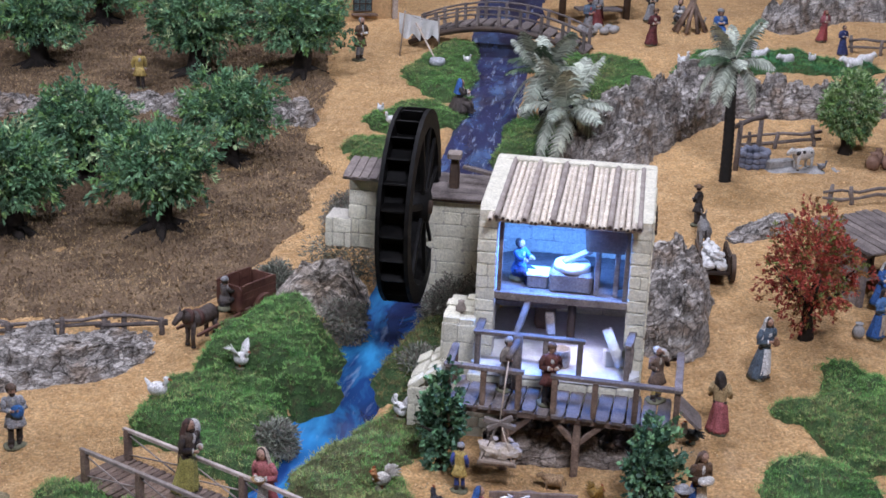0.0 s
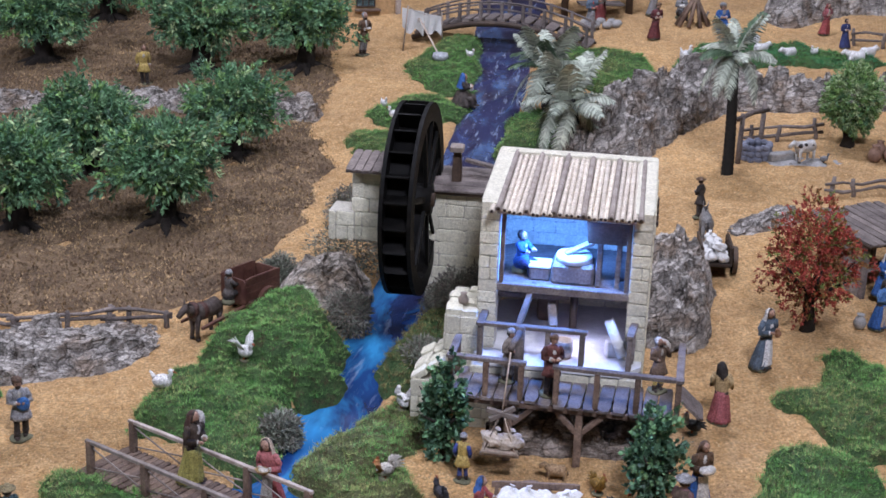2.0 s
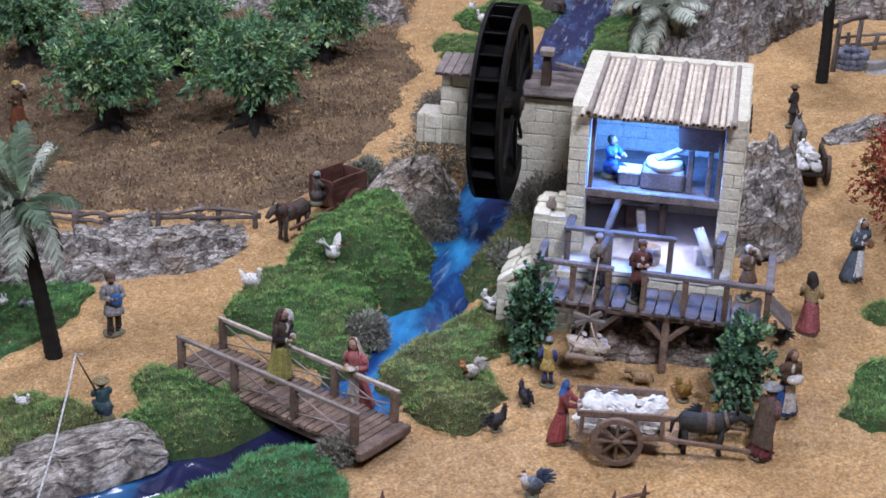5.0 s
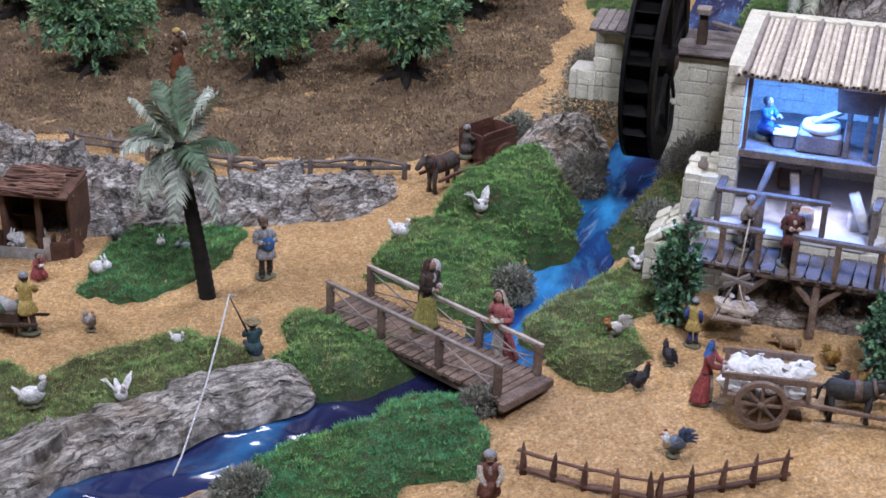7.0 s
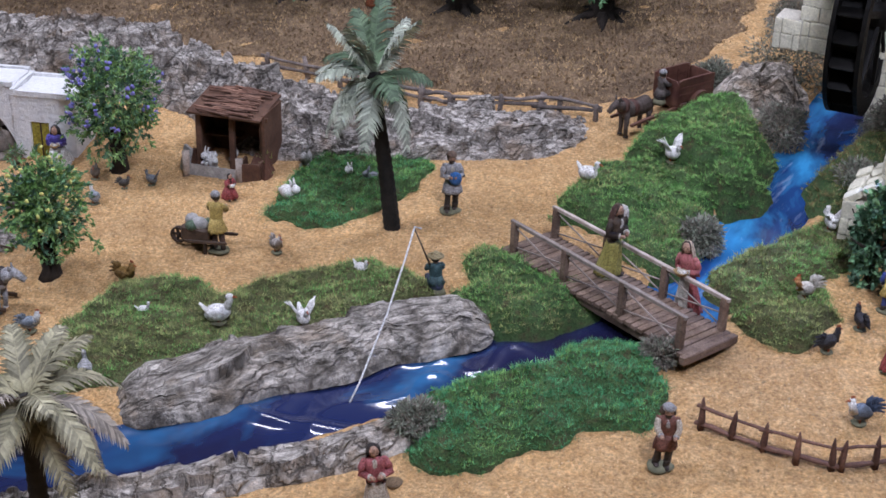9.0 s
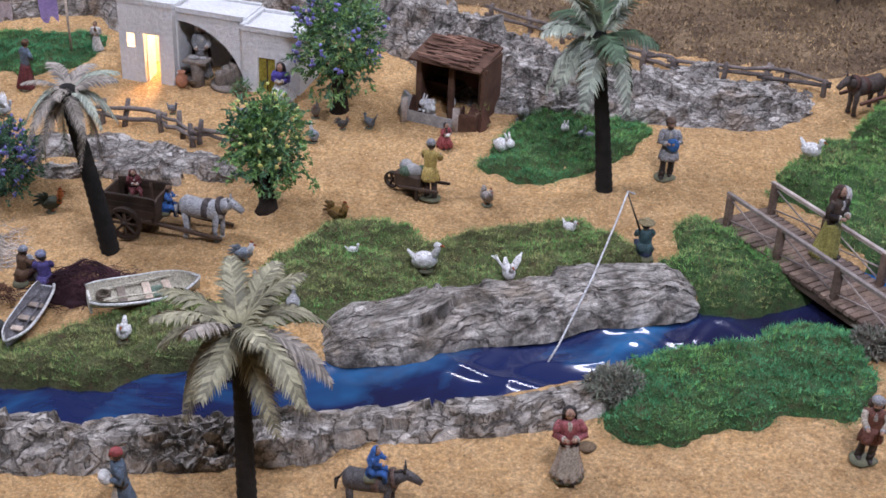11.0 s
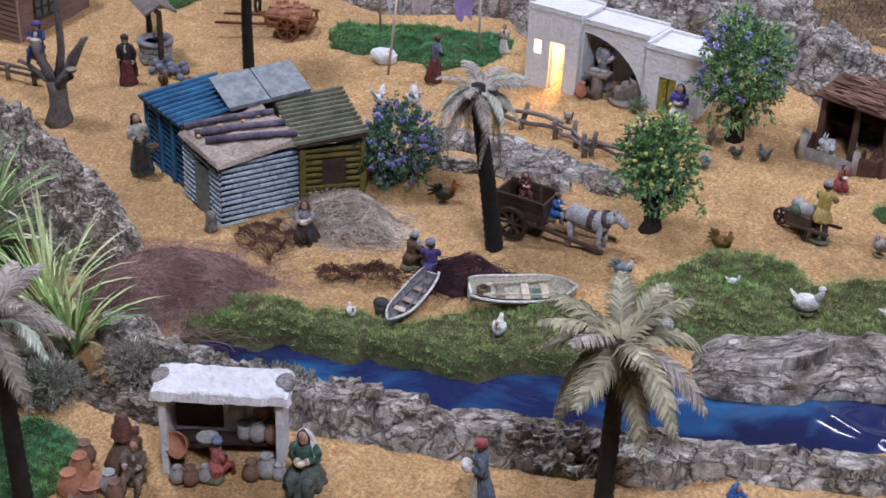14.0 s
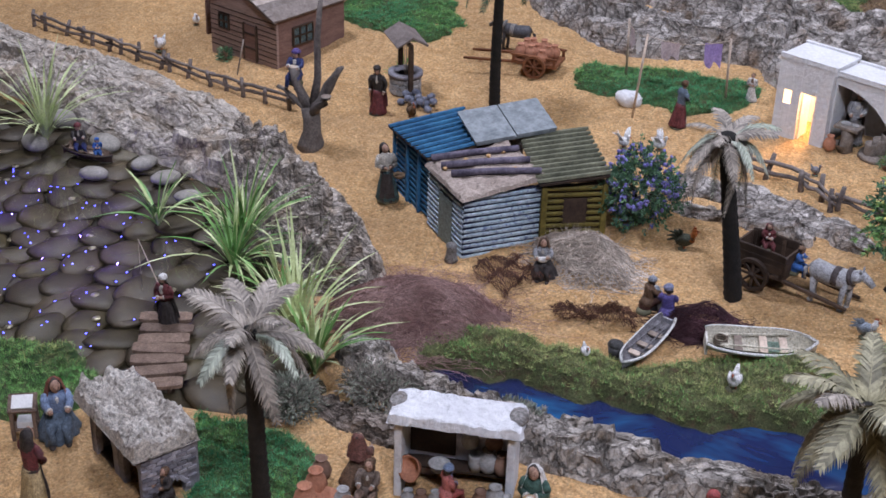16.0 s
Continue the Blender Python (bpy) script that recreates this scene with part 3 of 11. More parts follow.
def scatter_grit():
    rng = np.random.default_rng(5)
    n = 90000
    q = np.c_[rng.uniform(-2.6, 1.5, n), rng.uniform(0.7, 3.5, n)]
    d1, k1 = line_distance(q, BROOK_UP[::4])
    d2, k2 = line_distance(q, BROOK_LOW[::4])
    q = q[(d1 > 0.07) & (d2 > 0.07) & ~inside(q, POND)]
    n = len(q)
    z = sand_z(q)
    r = rng.uniform(0.0007, 0.0021, n) * (1 + (rng.random(n) < 0.05) * 0.9)
    w = rng.uniform(0, 6.28, n)
    c = np.c_[q, z]
    v = [c + np.c_[np.cos(w + a), np.sin(w + a), 0 * w - 0.4] * r[:, None] for a in (0, 2.1, 4.2)] + [c + np.c_[0 * w, 0 * w, 0 * w + 0.9] * r[:, None]]
    v = np.stack(v, 1).reshape(-1, 3)
    b = np.arange(n)[:, None] * 4
    f = np.concatenate([b + [0, 1, 3], b + [1, 2, 3], b + [2, 0, 3]])
    tagged(new("sand_grains", raw_mesh("sand_grains", v, f, [M_GRIT])), "coarse pale sand grains strewn over the ground", "grit", kind="stuff")


scatter_grit()

G1, G2, G3 = [M_TURF, M_GRASS, M_GRASS_O], [M_TURF, M_GRASS_B, M_GRASS], [M_TURF_O, M_GRASS_O, M_GRASS]
for outline, height, edge, mats, label, seed in [
    ([(-0.05, 1.80), (-0.02, 1.88), (0.06, 1.97), (0.13, 1.98), (0.20, 1.90), (0.19, 1.78), (0.155, 1.705), (0.12, 1.665), (0.085, 1.665), (0.05, 1.70), (0.02, 1.75)], 0.022, 0.04, G1, "bright green grass mat beside the small bridge", 31),
    ([(0.07, 1.96), (0.10, 2.04), (0.17, 2.11), (0.23, 2.10), (0.275, 2.02), (0.275, 1.94), (0.245, 1.85), (0.20, 1.81), (0.14, 1.88)], 0.054, 0.045, G1, "domed green grass bank above the brook", 32),
    ([(0.175, 1.665), (0.238, 1.735), (0.305, 1.80), (0.37, 1.84), (0.39, 1.72), (0.35, 1.66), (0.32, 1.64), (0.33, 1.57), (0.27, 1.50), (0.20, 1.55)], 0.014, 0.03, G3, "olive green grass between brook and mill", 33),
    ([(-0.16, 1.69), (-0.12, 1.72), (-0.06, 1.70), (0.01, 1.64), (0.025, 1.575), (-0.01, 1.55), (-0.08, 1.525), (-0.14, 1.58)], 0.016, 0.03, G1, "green grass mat at the bridge head", 34),
    ([(-0.66, 1.47), (-0.63, 1.57), (-0.56, 1.63), (-0.49, 1.635), (-0.45, 1.59), (-0.37, 1.65), (-0.25, 1.67), (-0.17, 1.60), (-0.25, 1.535), (-0.42, 1.455), (-0.57, 1.385), (-0.64, 1.39)], 0.013, 0.03, G3, "olive green moss on the bark bank", 35),
    ([(-0.15, 1.40), (-0.05, 1.455), (0.05, 1.52), (0.09, 1.50), (0.12, 1.42), (0.10, 1.35), (-0.01, 1.325), (-0.09, 1.25), (-0.17, 1.29)], 0.016, 0.03, G2, "bluish green grass mat on the near bank", 36),
    ([(-0.46, 1.78), (-0.43, 1.92), (-0.37, 1.97), (-0.24, 1.97), (-0.21, 1.91), (-0.27, 1.85), (-0.35, 1.785)], 0.008, 0.02, G2, "dark green grass mat with rabbits on it", 37),
    ([(-1.16, 1.17), (-1.12, 1.215), (-1.0, 1.26), (-0.93, 1.285), (-0.85, 1.31), (-0.72, 1.40), (-0.62, 1.385), (-0.575, 1.345), (-0.63, 1.305), (-0.69, 1.28), (-0.78, 1.225), (-0.88, 1.215), (-0.97, 1.185), (-1.12, 1.145)], 0.012, 0.02, G3, "olive grass on the bank below the boats", 38),
    ([(0.44, 3.0), (0.56, 3.09), (0.66, 3.05), (0.65, 2.95), (0.55, 2.89), (0.46, 2.92)], 0.012, 0.03, G1, "green grass patch by the upper brook", 39),
    ([(0.37, 2.84), (0.43, 2.90), (0.49, 2.87), (0.48, 2.74), (0.42, 2.70)], 0.012, 0.03, G1, "green grass patch behind the mill wheel", 40),
    ([(0.58, 3.32), (0.70, 3.50), (0.80, 3.50), (0.76, 3.30), (0.71, 3.12), (0.62, 3.10)], 0.02, 0.04, G1, "green grass mound below the arched bridge", 41),
    ([(0.86, 3.09), (0.92, 3.29), (1.05, 3.33), (1.14, 3.27), (1.15, 3.10), (1.07, 2.97), (1.0, 2.99), (0.93, 3.10)], 0.02, 0.04, G1, "green grass behind the palms", 42),
    ([(0.68, 2.70), (0.72, 2.85), (0.79, 2.92), (0.84, 2.83), (0.80, 2.68)], 0.03, 0.04, G1, "green grass bank under the palm", 43),
    ([(1.24, 3.24), (1.35, 3.31), (1.53, 3.27), (1.69, 3.12), (1.66, 3.04), (1.48, 3.10), (1.21, 3.15)], 0.008, 0.02, G2, "green pasture strip with white sheep", 44),
    ([(0.86, 1.70), (0.93, 1.72), (0.97, 1.79), (1.06, 1.72), (1.0, 1.54), (0.91, 1.52), (0.88, 1.61)], 0.010, 0.02, G1, "olive green grass mat beside the path", 45),
    ([(0.78, 1.57), (0.87, 1.57), (0.91, 1.52), (0.89, 1.42), (0.74, 1.44)], 0.010, 0.02, G1, "olive green grass mat by the walkers", 46),
    ([(-1.52, 1.96), (-1.53, 2.05), (-1.25, 2.12), (-1.19, 2.02), (-1.31, 1.94)], 0.006, 0.02, G2, "dark green drying lawn under the clothes line", 47),
    ([(-2.20, 1.98), (-2.22, 2.12), (-2.10, 2.22), (-1.93, 2.12), (-1.89, 1.99), (-2.02, 1.96)], 0.006, 0.02, G2, "green lawn beside the wooden house", 48),
    ([(-1.72, 0.79), (-1.60, 0.85), (-1.49, 0.86), (-1.42, 0.82), (-1.50, 0.70), (-1.70, 0.66)], 0.012, 0.02, G1, "bright green grass edge of the pond", 49),
    ([(-1.29, 0.87), (-1.19, 0.92), (-1.08, 0.89), (-1.05, 0.80), (-1.16, 0.76)], 0.010, 0.02, G2, "green grass beside the ruined arch", 50),
    ([(-1.64, 2.52), (-1.49, 2.46), (-1.34, 2.46), (-1.235, 2.475), (-1.26, 2.62), (-1.4, 2.74), (-1.62, 2.68)], 0.012, 0.03, G1, "grass patch at the orchard edge", 51),
]:
    patch("grass", outline, height, edge, mats, label, "grass", seed)
patch("grass", [(0.335, 1.93), (0.38, 2.01), (0.43, 2.06), (0.47, 2.03), (0.45, 1.93), (0.41, 1.86), (0.36, 1.83), (0.31, 1.80)], 0.024, 0.03, [M_TURF, M_GRASS_R, M_GRASS_O], "brown and olive moss on the mill bank", "moss", 52)


# ---------------------------------------------------------------- cork bark ridges
def ridge(line, width, height, seed, label, mat=None, chunk=0.06, name="cork_bark_rock", lean=0.0, step=0.0042, tall=None, plates=1.0, swirl=22, lump=None, blocky=0.26, bend=0.9):
    """A bank of cork bark pieces along a line: stepped, layered and cracked. tall: heights along it in place of one."""
    pts = smooth_line(line, step)
    n = len(pts)
    m = max(14, int(width * 1.7 / step))
    t = np.gradient(pts[:, :2], axis=0)
    t /= np.linalg.norm(t, axis=1, keepdims=True)
    side = np.c_[-t[:, 1], t[:, 0]]
    v = np.linspace(-1, 1, m)
    s = np.concatenate([[0], np.cumsum(np.linalg.norm(np.diff(pts[:, :2], axis=0), axis=1))])
    S, V = np.meshgrid(s, v, indexing="ij")
    P = np.c_[S.ravel(), V.ravel() * width / 2, np.full(S.size, seed * 3.7)]
    warp = fbm(P * 22, seed, 3)
    cu, cv = np.floor(P[:, 0] / chunk + warp * 0.9), np.floor((P[:, 1] + warp * 0.02) / (chunk * 0.45) + 0.5)
    jump = hashed(cu.astype(np.int64), cv.astype(np.int64), 0, seed + 50)
    cu2, cv2 = np.floor(P[:, 0] / (chunk * 0.4) - warp * 0.9), np.floor((P[:, 1] - warp * 0.02) / (chunk * 0.16))
    jump2 = hashed(cu2.astype(np.int64), cv2.astype(np.int64), 1, seed + 60)
    end = np.clip(np.minimum(P[:, 0], s[-1] - P[:, 0]) / 0.04, 0, 1) ** 0.5
    swell = 1 + 0.35 * fbm(np.c_[P[:, 0] * 7, 0 * P[:, 0], P[:, 2]], seed + 71, 3)
    prof = np.clip(1 - np.abs(P[:, 1] / (width / 2)) ** 2.2, 0, 1) ** 0.62
    rough = fbm(P * [45, 110, 1], seed + 9, 4)
    layer = np.abs(vnoise(np.c_[P[:, 0] * 12 + warp * 2, P[:, 1] * 190 + warp * 6, P[:, 2]], seed + 20))
    crack = np.clip(np.abs(fbm(P * [26, 44, 1], seed + 33, 3)) * 12, 0, 1)
    hh = (np.interp(P[:, 0] / s[-1], np.linspace(0, 1, len(tall)), tall) if tall else height) * end * swell
    z = hh * prof * (0.86 + blocky * jump + 0.45 * blocky * jump2 + (0.34 if lump is None else lump) * rough + ((0.75 if swirl > 30 else 0.30) if lump is None else lump) * fbm(P * [24, 26, 1], seed + 90, 3)) + (1 if lump is None else 0.4) * prof * end * (0.006 * fbm(P * [70, 210, 1], seed + 95, 3) + 0.009 * layer - 0.014 * (1 - crack))
    # layers of bark lying over one another, each with its own grain
    own = np.zeros((len(P), 4))
    rng = np.random.default_rng(seed)
    wx, wy = P[:, 0] + 0.010 * warp, P[:, 1] + 0.010 * fbm(P * 40, seed + 80, 3)
    for _ in range(int(plates * s[-1] * width / (chunk * chunk * 0.32))):
        la = chunk * rng.uniform(0.3, 0.8)
        wb, turn = la * rng.uniform(0.28, 0.6), math.radians(rng.normal(0, swirl))
        k = rng.integers(len(P))
        dx, dy = wx - P[k, 0], wy - P[k, 1]
        lx, ly = dx * math.cos(turn) + dy * math.sin(turn), dy * math.cos(turn) - dx * math.sin(turn)
        on = (np.abs(lx) / la) ** 2.6 + (np.abs(ly) / wb) ** 2.6 < 1
        level = z[k] + rng.uniform(0.001, 0.006) + lx * rng.normal(0, 0.10) + ly * rng.normal(0, 0.22) + 0.004 * rough
        on &= (level > z) & (prof > 0.15) & (level < z + 0.016)
        z = np.where(on, level * np.minimum(1, prof * 1.6), z)
        own[on] = P[k, 0], P[k, 1], turn, rng.uniform(2, 9)
    off = V.ravel() * width / 2 * (0.5 + 0.5 * end) * (1 + 0.22 * fbm(np.c_[S.ravel() * 14, np.sign(V.ravel()), P[:, 2]], seed + 2, 3)) + lean * z
    q = np.repeat(pts[:, :2], m, 0) + np.repeat(side, m, 0) * (off + 0.006 * jump2 * prof)[:, None] + np.c_[rough, warp] * 0.006
    xyz = np.c_[q, gz(q[:, 0], q[:, 1]) - 0.012 + np.maximum(z, -0.004) + 0.006 * prof]
    i = np.arange(n * m).reshape(n, m)
    f = np.stack([i[:-1, :-1], i[:-1, 1:], i[1:, 1:], i[1:, :-1]], -1).reshape(-1, 4)
    me = raw_mesh(name, xyz, f, [mat or M_CORK])
    # every face takes the grain of the layer that its highest corner belongs to
    lead = own[np.take_along_axis(f, z[f].argmax(1)[:, None], 1)[:, 0]][:, None]
    dx, dy = P[f, 0] - lead[..., 0], P[f, 1] - lead[..., 1]
    co, si = np.cos(lead[..., 2]), np.sin(lead[..., 2])
    uv = np.stack([dx * co + dy * si + lead[..., 3], dy * co - dx * si + bend * z[f]], -1)
    me.uv_layers.new(name="grain").data.foreach_set("uv", uv.astype(np.float32).ravel())
    ob = new(name, me)
    return tagged(ob, label, "rock", "cork bark rocks")


ridge([(-0.98, 2.30), (-0.78, 2.24), (-0.62, 2.17), (-0.50, 2.10), (-0.38, 2.05), (-0.22, 2.045), (-0.10, 2.055), (0.0, 2.09)], 0.16, 0.055, 61, "rugged grey cork bark terrace wall below the orchard", tall=[0.07, 0.075, 0.07, 0.06, 0.045, 0.03, 0.012])
ridge([(-0.56, 2.02), (-0.40, 1.985), (-0.27, 1.985), (-0.16, 2.02)], 0.07, 0.022, 62, "broken grey bark pieces at the foot of the wall")
ridge([(-1.95, 2.42), (-1.72, 2.27), (-1.52, 2.21), (-1.30, 2.27), (-1.12, 2.20), (-0.92, 2.26)], 0.17, 0.075, 63, "grey cork bark cliff behind the white house", chunk=0.11, plates=1.3, swirl=12, lump=0.20, blocky=0.22, bend=0.4)
ridge([(-2.0, 2.62), (-1.6, 2.42), (-1.25, 2.40), (-0.95, 2.36), (-0.72, 2.30)], 0.14, 0.06, 64, "grey cork bark ledge above the white house", chunk=0.11, plates=1.3, swirl=12, lump=0.20, blocky=0.22, bend=0.4)
ridge([(-0.80, 3.45), (-0.34, 3.24), (-0.15, 3.22), (0.02, 3.16)], 0.10, 0.04, 65, "low bark rocks between the orchard terraces")
ridge([(0.0, 3.17), (0.12, 3.10), (0.26, 3.04), (0.35, 3.01)], 0.11, 0.045, 66, "low bark rocks at the orchard edge")
ridge([(-0.10, 1.555), (-0.23, 1.515), (-0.37, 1.445), (-0.53, 1.372)], 0.108, 0.034, 67, "long slab of grey cork bark along the stream", mat=M_CORK_S, chunk=0.11, plates=0.35, swirl=4, lump=0.10, blocky=0.05, bend=0.1)
ridge([(-0.15, 1.345), (-0.22, 1.30), (-0.31, 1.255), (-0.42, 1.22), (-0.52, 1.185)], 0.06, 0.032, 68, "long piece of grey cork bark edging the near bank", mat=M_CORK_D, chunk=0.09, plates=0.9, swirl=6, lump=0.15, blocky=0.18, bend=0.2)
ridge([(-0.44, 1.20), (-0.58, 1.155), (-0.74, 1.115), (-0.88, 1.085), (-1.0, 1.07)], 0.085, 0.042, 69, "lumpy grey cork bark wall of the near bank", mat=M_CORK_D, chunk=0.08, swirl=14, blocky=0.18, bend=0.4)
for off, wide, high, seed in ((0.052, 0.080, 0.052, 70), (-0.005, 0.088, 0.068, 85), (-0.058, 0.075, 0.046, 86)):
    ridge([(-2.85, 1.44 + off), (-2.5, 1.455 + off), (-2.22, 1.435 + off), (-1.98, 1.425 + off), (-1.80, 1.395 + off * 0.6), (-1.74, 1.37 + off * 0.3)], wide, high, seed, "long pale cork bark log of the dam above the pond", mat=M_CORK_L, chunk=0.12, plates=0.6, swirl=5, lump=0.12, blocky=0.07, bend=0.1)
ridge([(-1.86, 1.42), (-1.70, 1.375), (-1.56, 1.32), (-1.44, 1.26), (-1.33, 1.20)], 0.145, 0.064, 71, "ragged tan cork bark dam beside the pond", mat=M_CORK_R, chunk=0.05, swirl=50, plates=1.5)
ridge([(-1.24, 1.115), (-1.14, 1.075), (-1.06, 1.07), (-0.98, 1.085)], 0.08, 0.035, 72, "grey rocks at the spring of the stream", mat=M_CORK_D)
ridge([(-1.15, 1.71), (-1.03, 1.745), (-0.90, 1.73), (-0.78, 1.70)], 0.055, 0.032, 73, "grey cork bark logs beside the rail fence", chunk=0.10, plates=0.8, swirl=8, lump=0.18, blocky=0.16, bend=0.2)
ridge([(-1.10, 1.665), (-0.98, 1.68), (-0.86, 1.675)], 0.04, 0.022, 74, "low cork bark log beside the cart", chunk=0.10, plates=0.8, swirl=8, lump=0.18, blocky=0.16, bend=0.2)
ridge([(0.84, 2.60), (0.98, 2.78), (1.10, 2.86), (1.19, 2.95), (1.26, 3.05)], 0.20, 0.085, 75, "heap of grey bark rocks behind the mill", chunk=0.05, swirl=60)
ridge([(1.20, 2.93), (1.36, 2.86), (1.50, 2.83), (1.75, 2.80)], 0.10, 0.06, 76, "grey cork bark wall behind the animal pen", chunk=0.06, swirl=40)
ridge([(0.76, 1.86), (0.80, 1.96), (0.84, 2.06), (0.86, 2.16)], 0.12, 0.065, 77, "steep grey bark rocks beside the mill", chunk=0.05, swirl=60)
ridge([(0.19, 2.15), (0.27, 2.16), (0.33, 2.12)], 0.11, 0.066, 78, "pale brown bark rock above the brook", M_CORK_R, 0.09, swirl=10, lump=0.22, blocky=0.16, bend=0.3)
ridge([(-0.24, 2.06), (-0.14, 2.04), (-0.05, 2.05)], 0.06, 0.028, 79, "grey bark stones below the orchard fence")
ridge([(1.00, 2.25), (1.08, 2.27), (1.15, 2.28)], 0.07, 0.016, 80, "flat dark grey stone slab on the sand")
ridge([(1.58, 3.46), (1.70, 3.52), (1.85, 3.55), (2.0, 3.50)], 0.14, 0.08, 81, "dark grey rock mound at the far edge")
ridge([(-1.17, 0.985), (-1.10, 0.985), (-1.02, 1.0)], 0.05, 0.02, 82, "brown bark stones behind the pottery stall", M_CORK_B)
ridge([(0.44, 1.69), (0.55, 1.66), (0.66, 1.62)], 0.10, 0.055, 83, "dark rock face under the mill deck", M_CORK_B, 0.05)
ridge([(-2.05, 0.60), (-1.8, 0.70), (-1.68, 0.77)], 0.07, 0.03, 84, "grey bark stones edging the pond")


# ---------------------------------------------------------------- trees and palms
def leaf_quads(c, out, size, rng, aspect=0.45, droop=0.0):
    """Small folded leaves at the rows of c, turned roughly along out."""
    n = len(c)
    d = out + rng.normal(0, 0.75, (n, 3))
    d[:, 2] -= droop
    d /= np.linalg.norm(d, axis=1, keepdims=True)
    s = np.cross(d, rng.normal(0, 1, (n, 3)))
    s /= np.linalg.norm(s, axis=1, keepdims=True) + 1e-9
    up = np.cross(s, d)
    l = (size * rng.uniform(0.6, 1.25, n))[:, None]
    v = np.stack([c, c + d * l * 0.55 + s * l * aspect * 0.5 + up * l * 0.1, c + d * l, c + d * l * 0.55 - s * l * aspect * 0.5 + up * l * 0.1], 1).reshape(-1, 3)
    b = np.arange(n)[:, None] * 4
    return v, np.concatenate([b + [0, 1, 2], b + [0, 2, 3]])


def crown_points(n, r, rng, seed, hollow=0.55, lumps=0.28):
    d = rng.normal(0, 1, (n, 3))
    d /= np.linalg.norm(d, axis=1, keepdims=True)
    k = 1 + lumps * 2 * fbm(d * 2.6 + seed, seed, 2)
    rad = (hollow + (1 - hollow) * rng.random(n) ** 0.5) * k
    return d * rad[:, None] * np.array(r), d


def crown_mesh(name, n, r, size, mats, seed, shares=None, aspect=0.45, hollow=0.55, lumps=0.28, droop=0.0, sprig=1):
    """A crown of leaves round the origin with half sizes r. shares: how much of it the second, third material takes, on the outside."""
    rng = np.random.default_rng(seed)
    g = n // sprig + 1
    c, d = crown_points(g, r, rng, seed, hollow, lumps)
    kind = np.zeros(g, int)
    for k, s in enumerate(shares or []):
        kind[rng.random(g) < s] = k + 1
    c, d, index = np.repeat(c, sprig, 0)[:n], np.repeat(d, sprig, 0)[:n], np.repeat(kind, sprig)[:n]
    if sprig > 1:
        c = c + d * (np.tile(np.linspace(0, 1, sprig), g)[:n] * size * 1.1)[:, None] + rng.normal(0, size * 0.12, (n, 3))
    v, f = leaf_quads(c, d, size, rng, aspect, droop)
    return raw_mesh(name, v, f, mats, np.concatenate([index, index]))


def trunk_build(h, r, seed, limbs, spread, roots=4):
    rng = random.Random(seed)
    b = Build()
    b.tube([(0, 0, -0.006), (0.002, 0.001, h * 0.3), (-0.002, 0.002, h * 0.7), (0, 0, h)], [r * 1.5, r, r * 0.9, r * 0.75], 9)
    for k in range(limbs):
        w = 6.28 * k / limbs + rng.uniform(-0.3, 0.3)
        e = (math.cos(w) * spread, math.sin(w) * spread, h + spread * rng.uniform(0.5, 1.1))
        b.tube([(0, 0, h * 0.8), (e[0] * 0.5, e[1] * 0.5, h + (e[2] - h) * 0.4), e], [r * 0.55, r * 0.35, r * 0.12], 6)
    for k in range(roots):
        w = 6.28 * k / max(roots, 1) + rng.uniform(-0.4, 0.4)
        b.tube([(0, 0, h * 0.18), (math.cos(w) * r * 2, math.sin(w) * r * 2, 0.003), (math.cos(w) * r * 3.6, math.sin(w) * r * 3.6, -0.004)], [r * 0.7, r * 0.4, r * 0.12], 6)
    return b


OLIVE_TRUNKS = [trunk_build(0.062, 0.019, s, 6, 0.055, 6).mesh("trunk", [M_TRUNK]) for s in (1, 2, 3)]
OLIVE_CROWNS = [crown_mesh("crown", 9000, (0.086, 0.082, 0.058), 0.0115, [M_LEAF, M_LEAF_D, M_LEAF_B, M_LEAF_P], s, (0.26, 0.16, 0.07), 0.40, 0.30, 0.55, 0.15, 9) for s in (4, 5, 6)]
for k, (x, y, s) in enumerate([(-0.28, 3.567, 1.2), (-0.135, 3.92, 1.2), (0.101, 3.417, 1.22), (0.349, 3.371, 1.18), (0.20, 3.85, 1.15), (-0.52, 3.85, 1.2),
                               (-0.249, 2.542, 1.12), (-0.134, 2.79, 1.08), (0.013, 2.511, 1.12), (0.149, 2.82, 1.05), (-0.582, 2.609, 1.2), (-1.008, 2.66, 1.15),
                               (-0.44, 2.90, 1.1), (-0.80, 2.95, 1.15), (-0.62, 3.35, 1.1)]):
    t = thing("olive_tree", x, y, k * 77, "bushy grey-green olive tree with a short dark trunk", "tree", "olive trees of the orchard")
    part("trunk", OLIVE_TRUNKS[k % 3], None, t, "dark rooted trunk", Matrix.Scale(s, 4))
    part("crown", OLIVE_CROWNS[k % 3], None, t, "", Matrix.Translation((0, 0, 0.112 * s)) @ Matrix.Scale(s, 4))


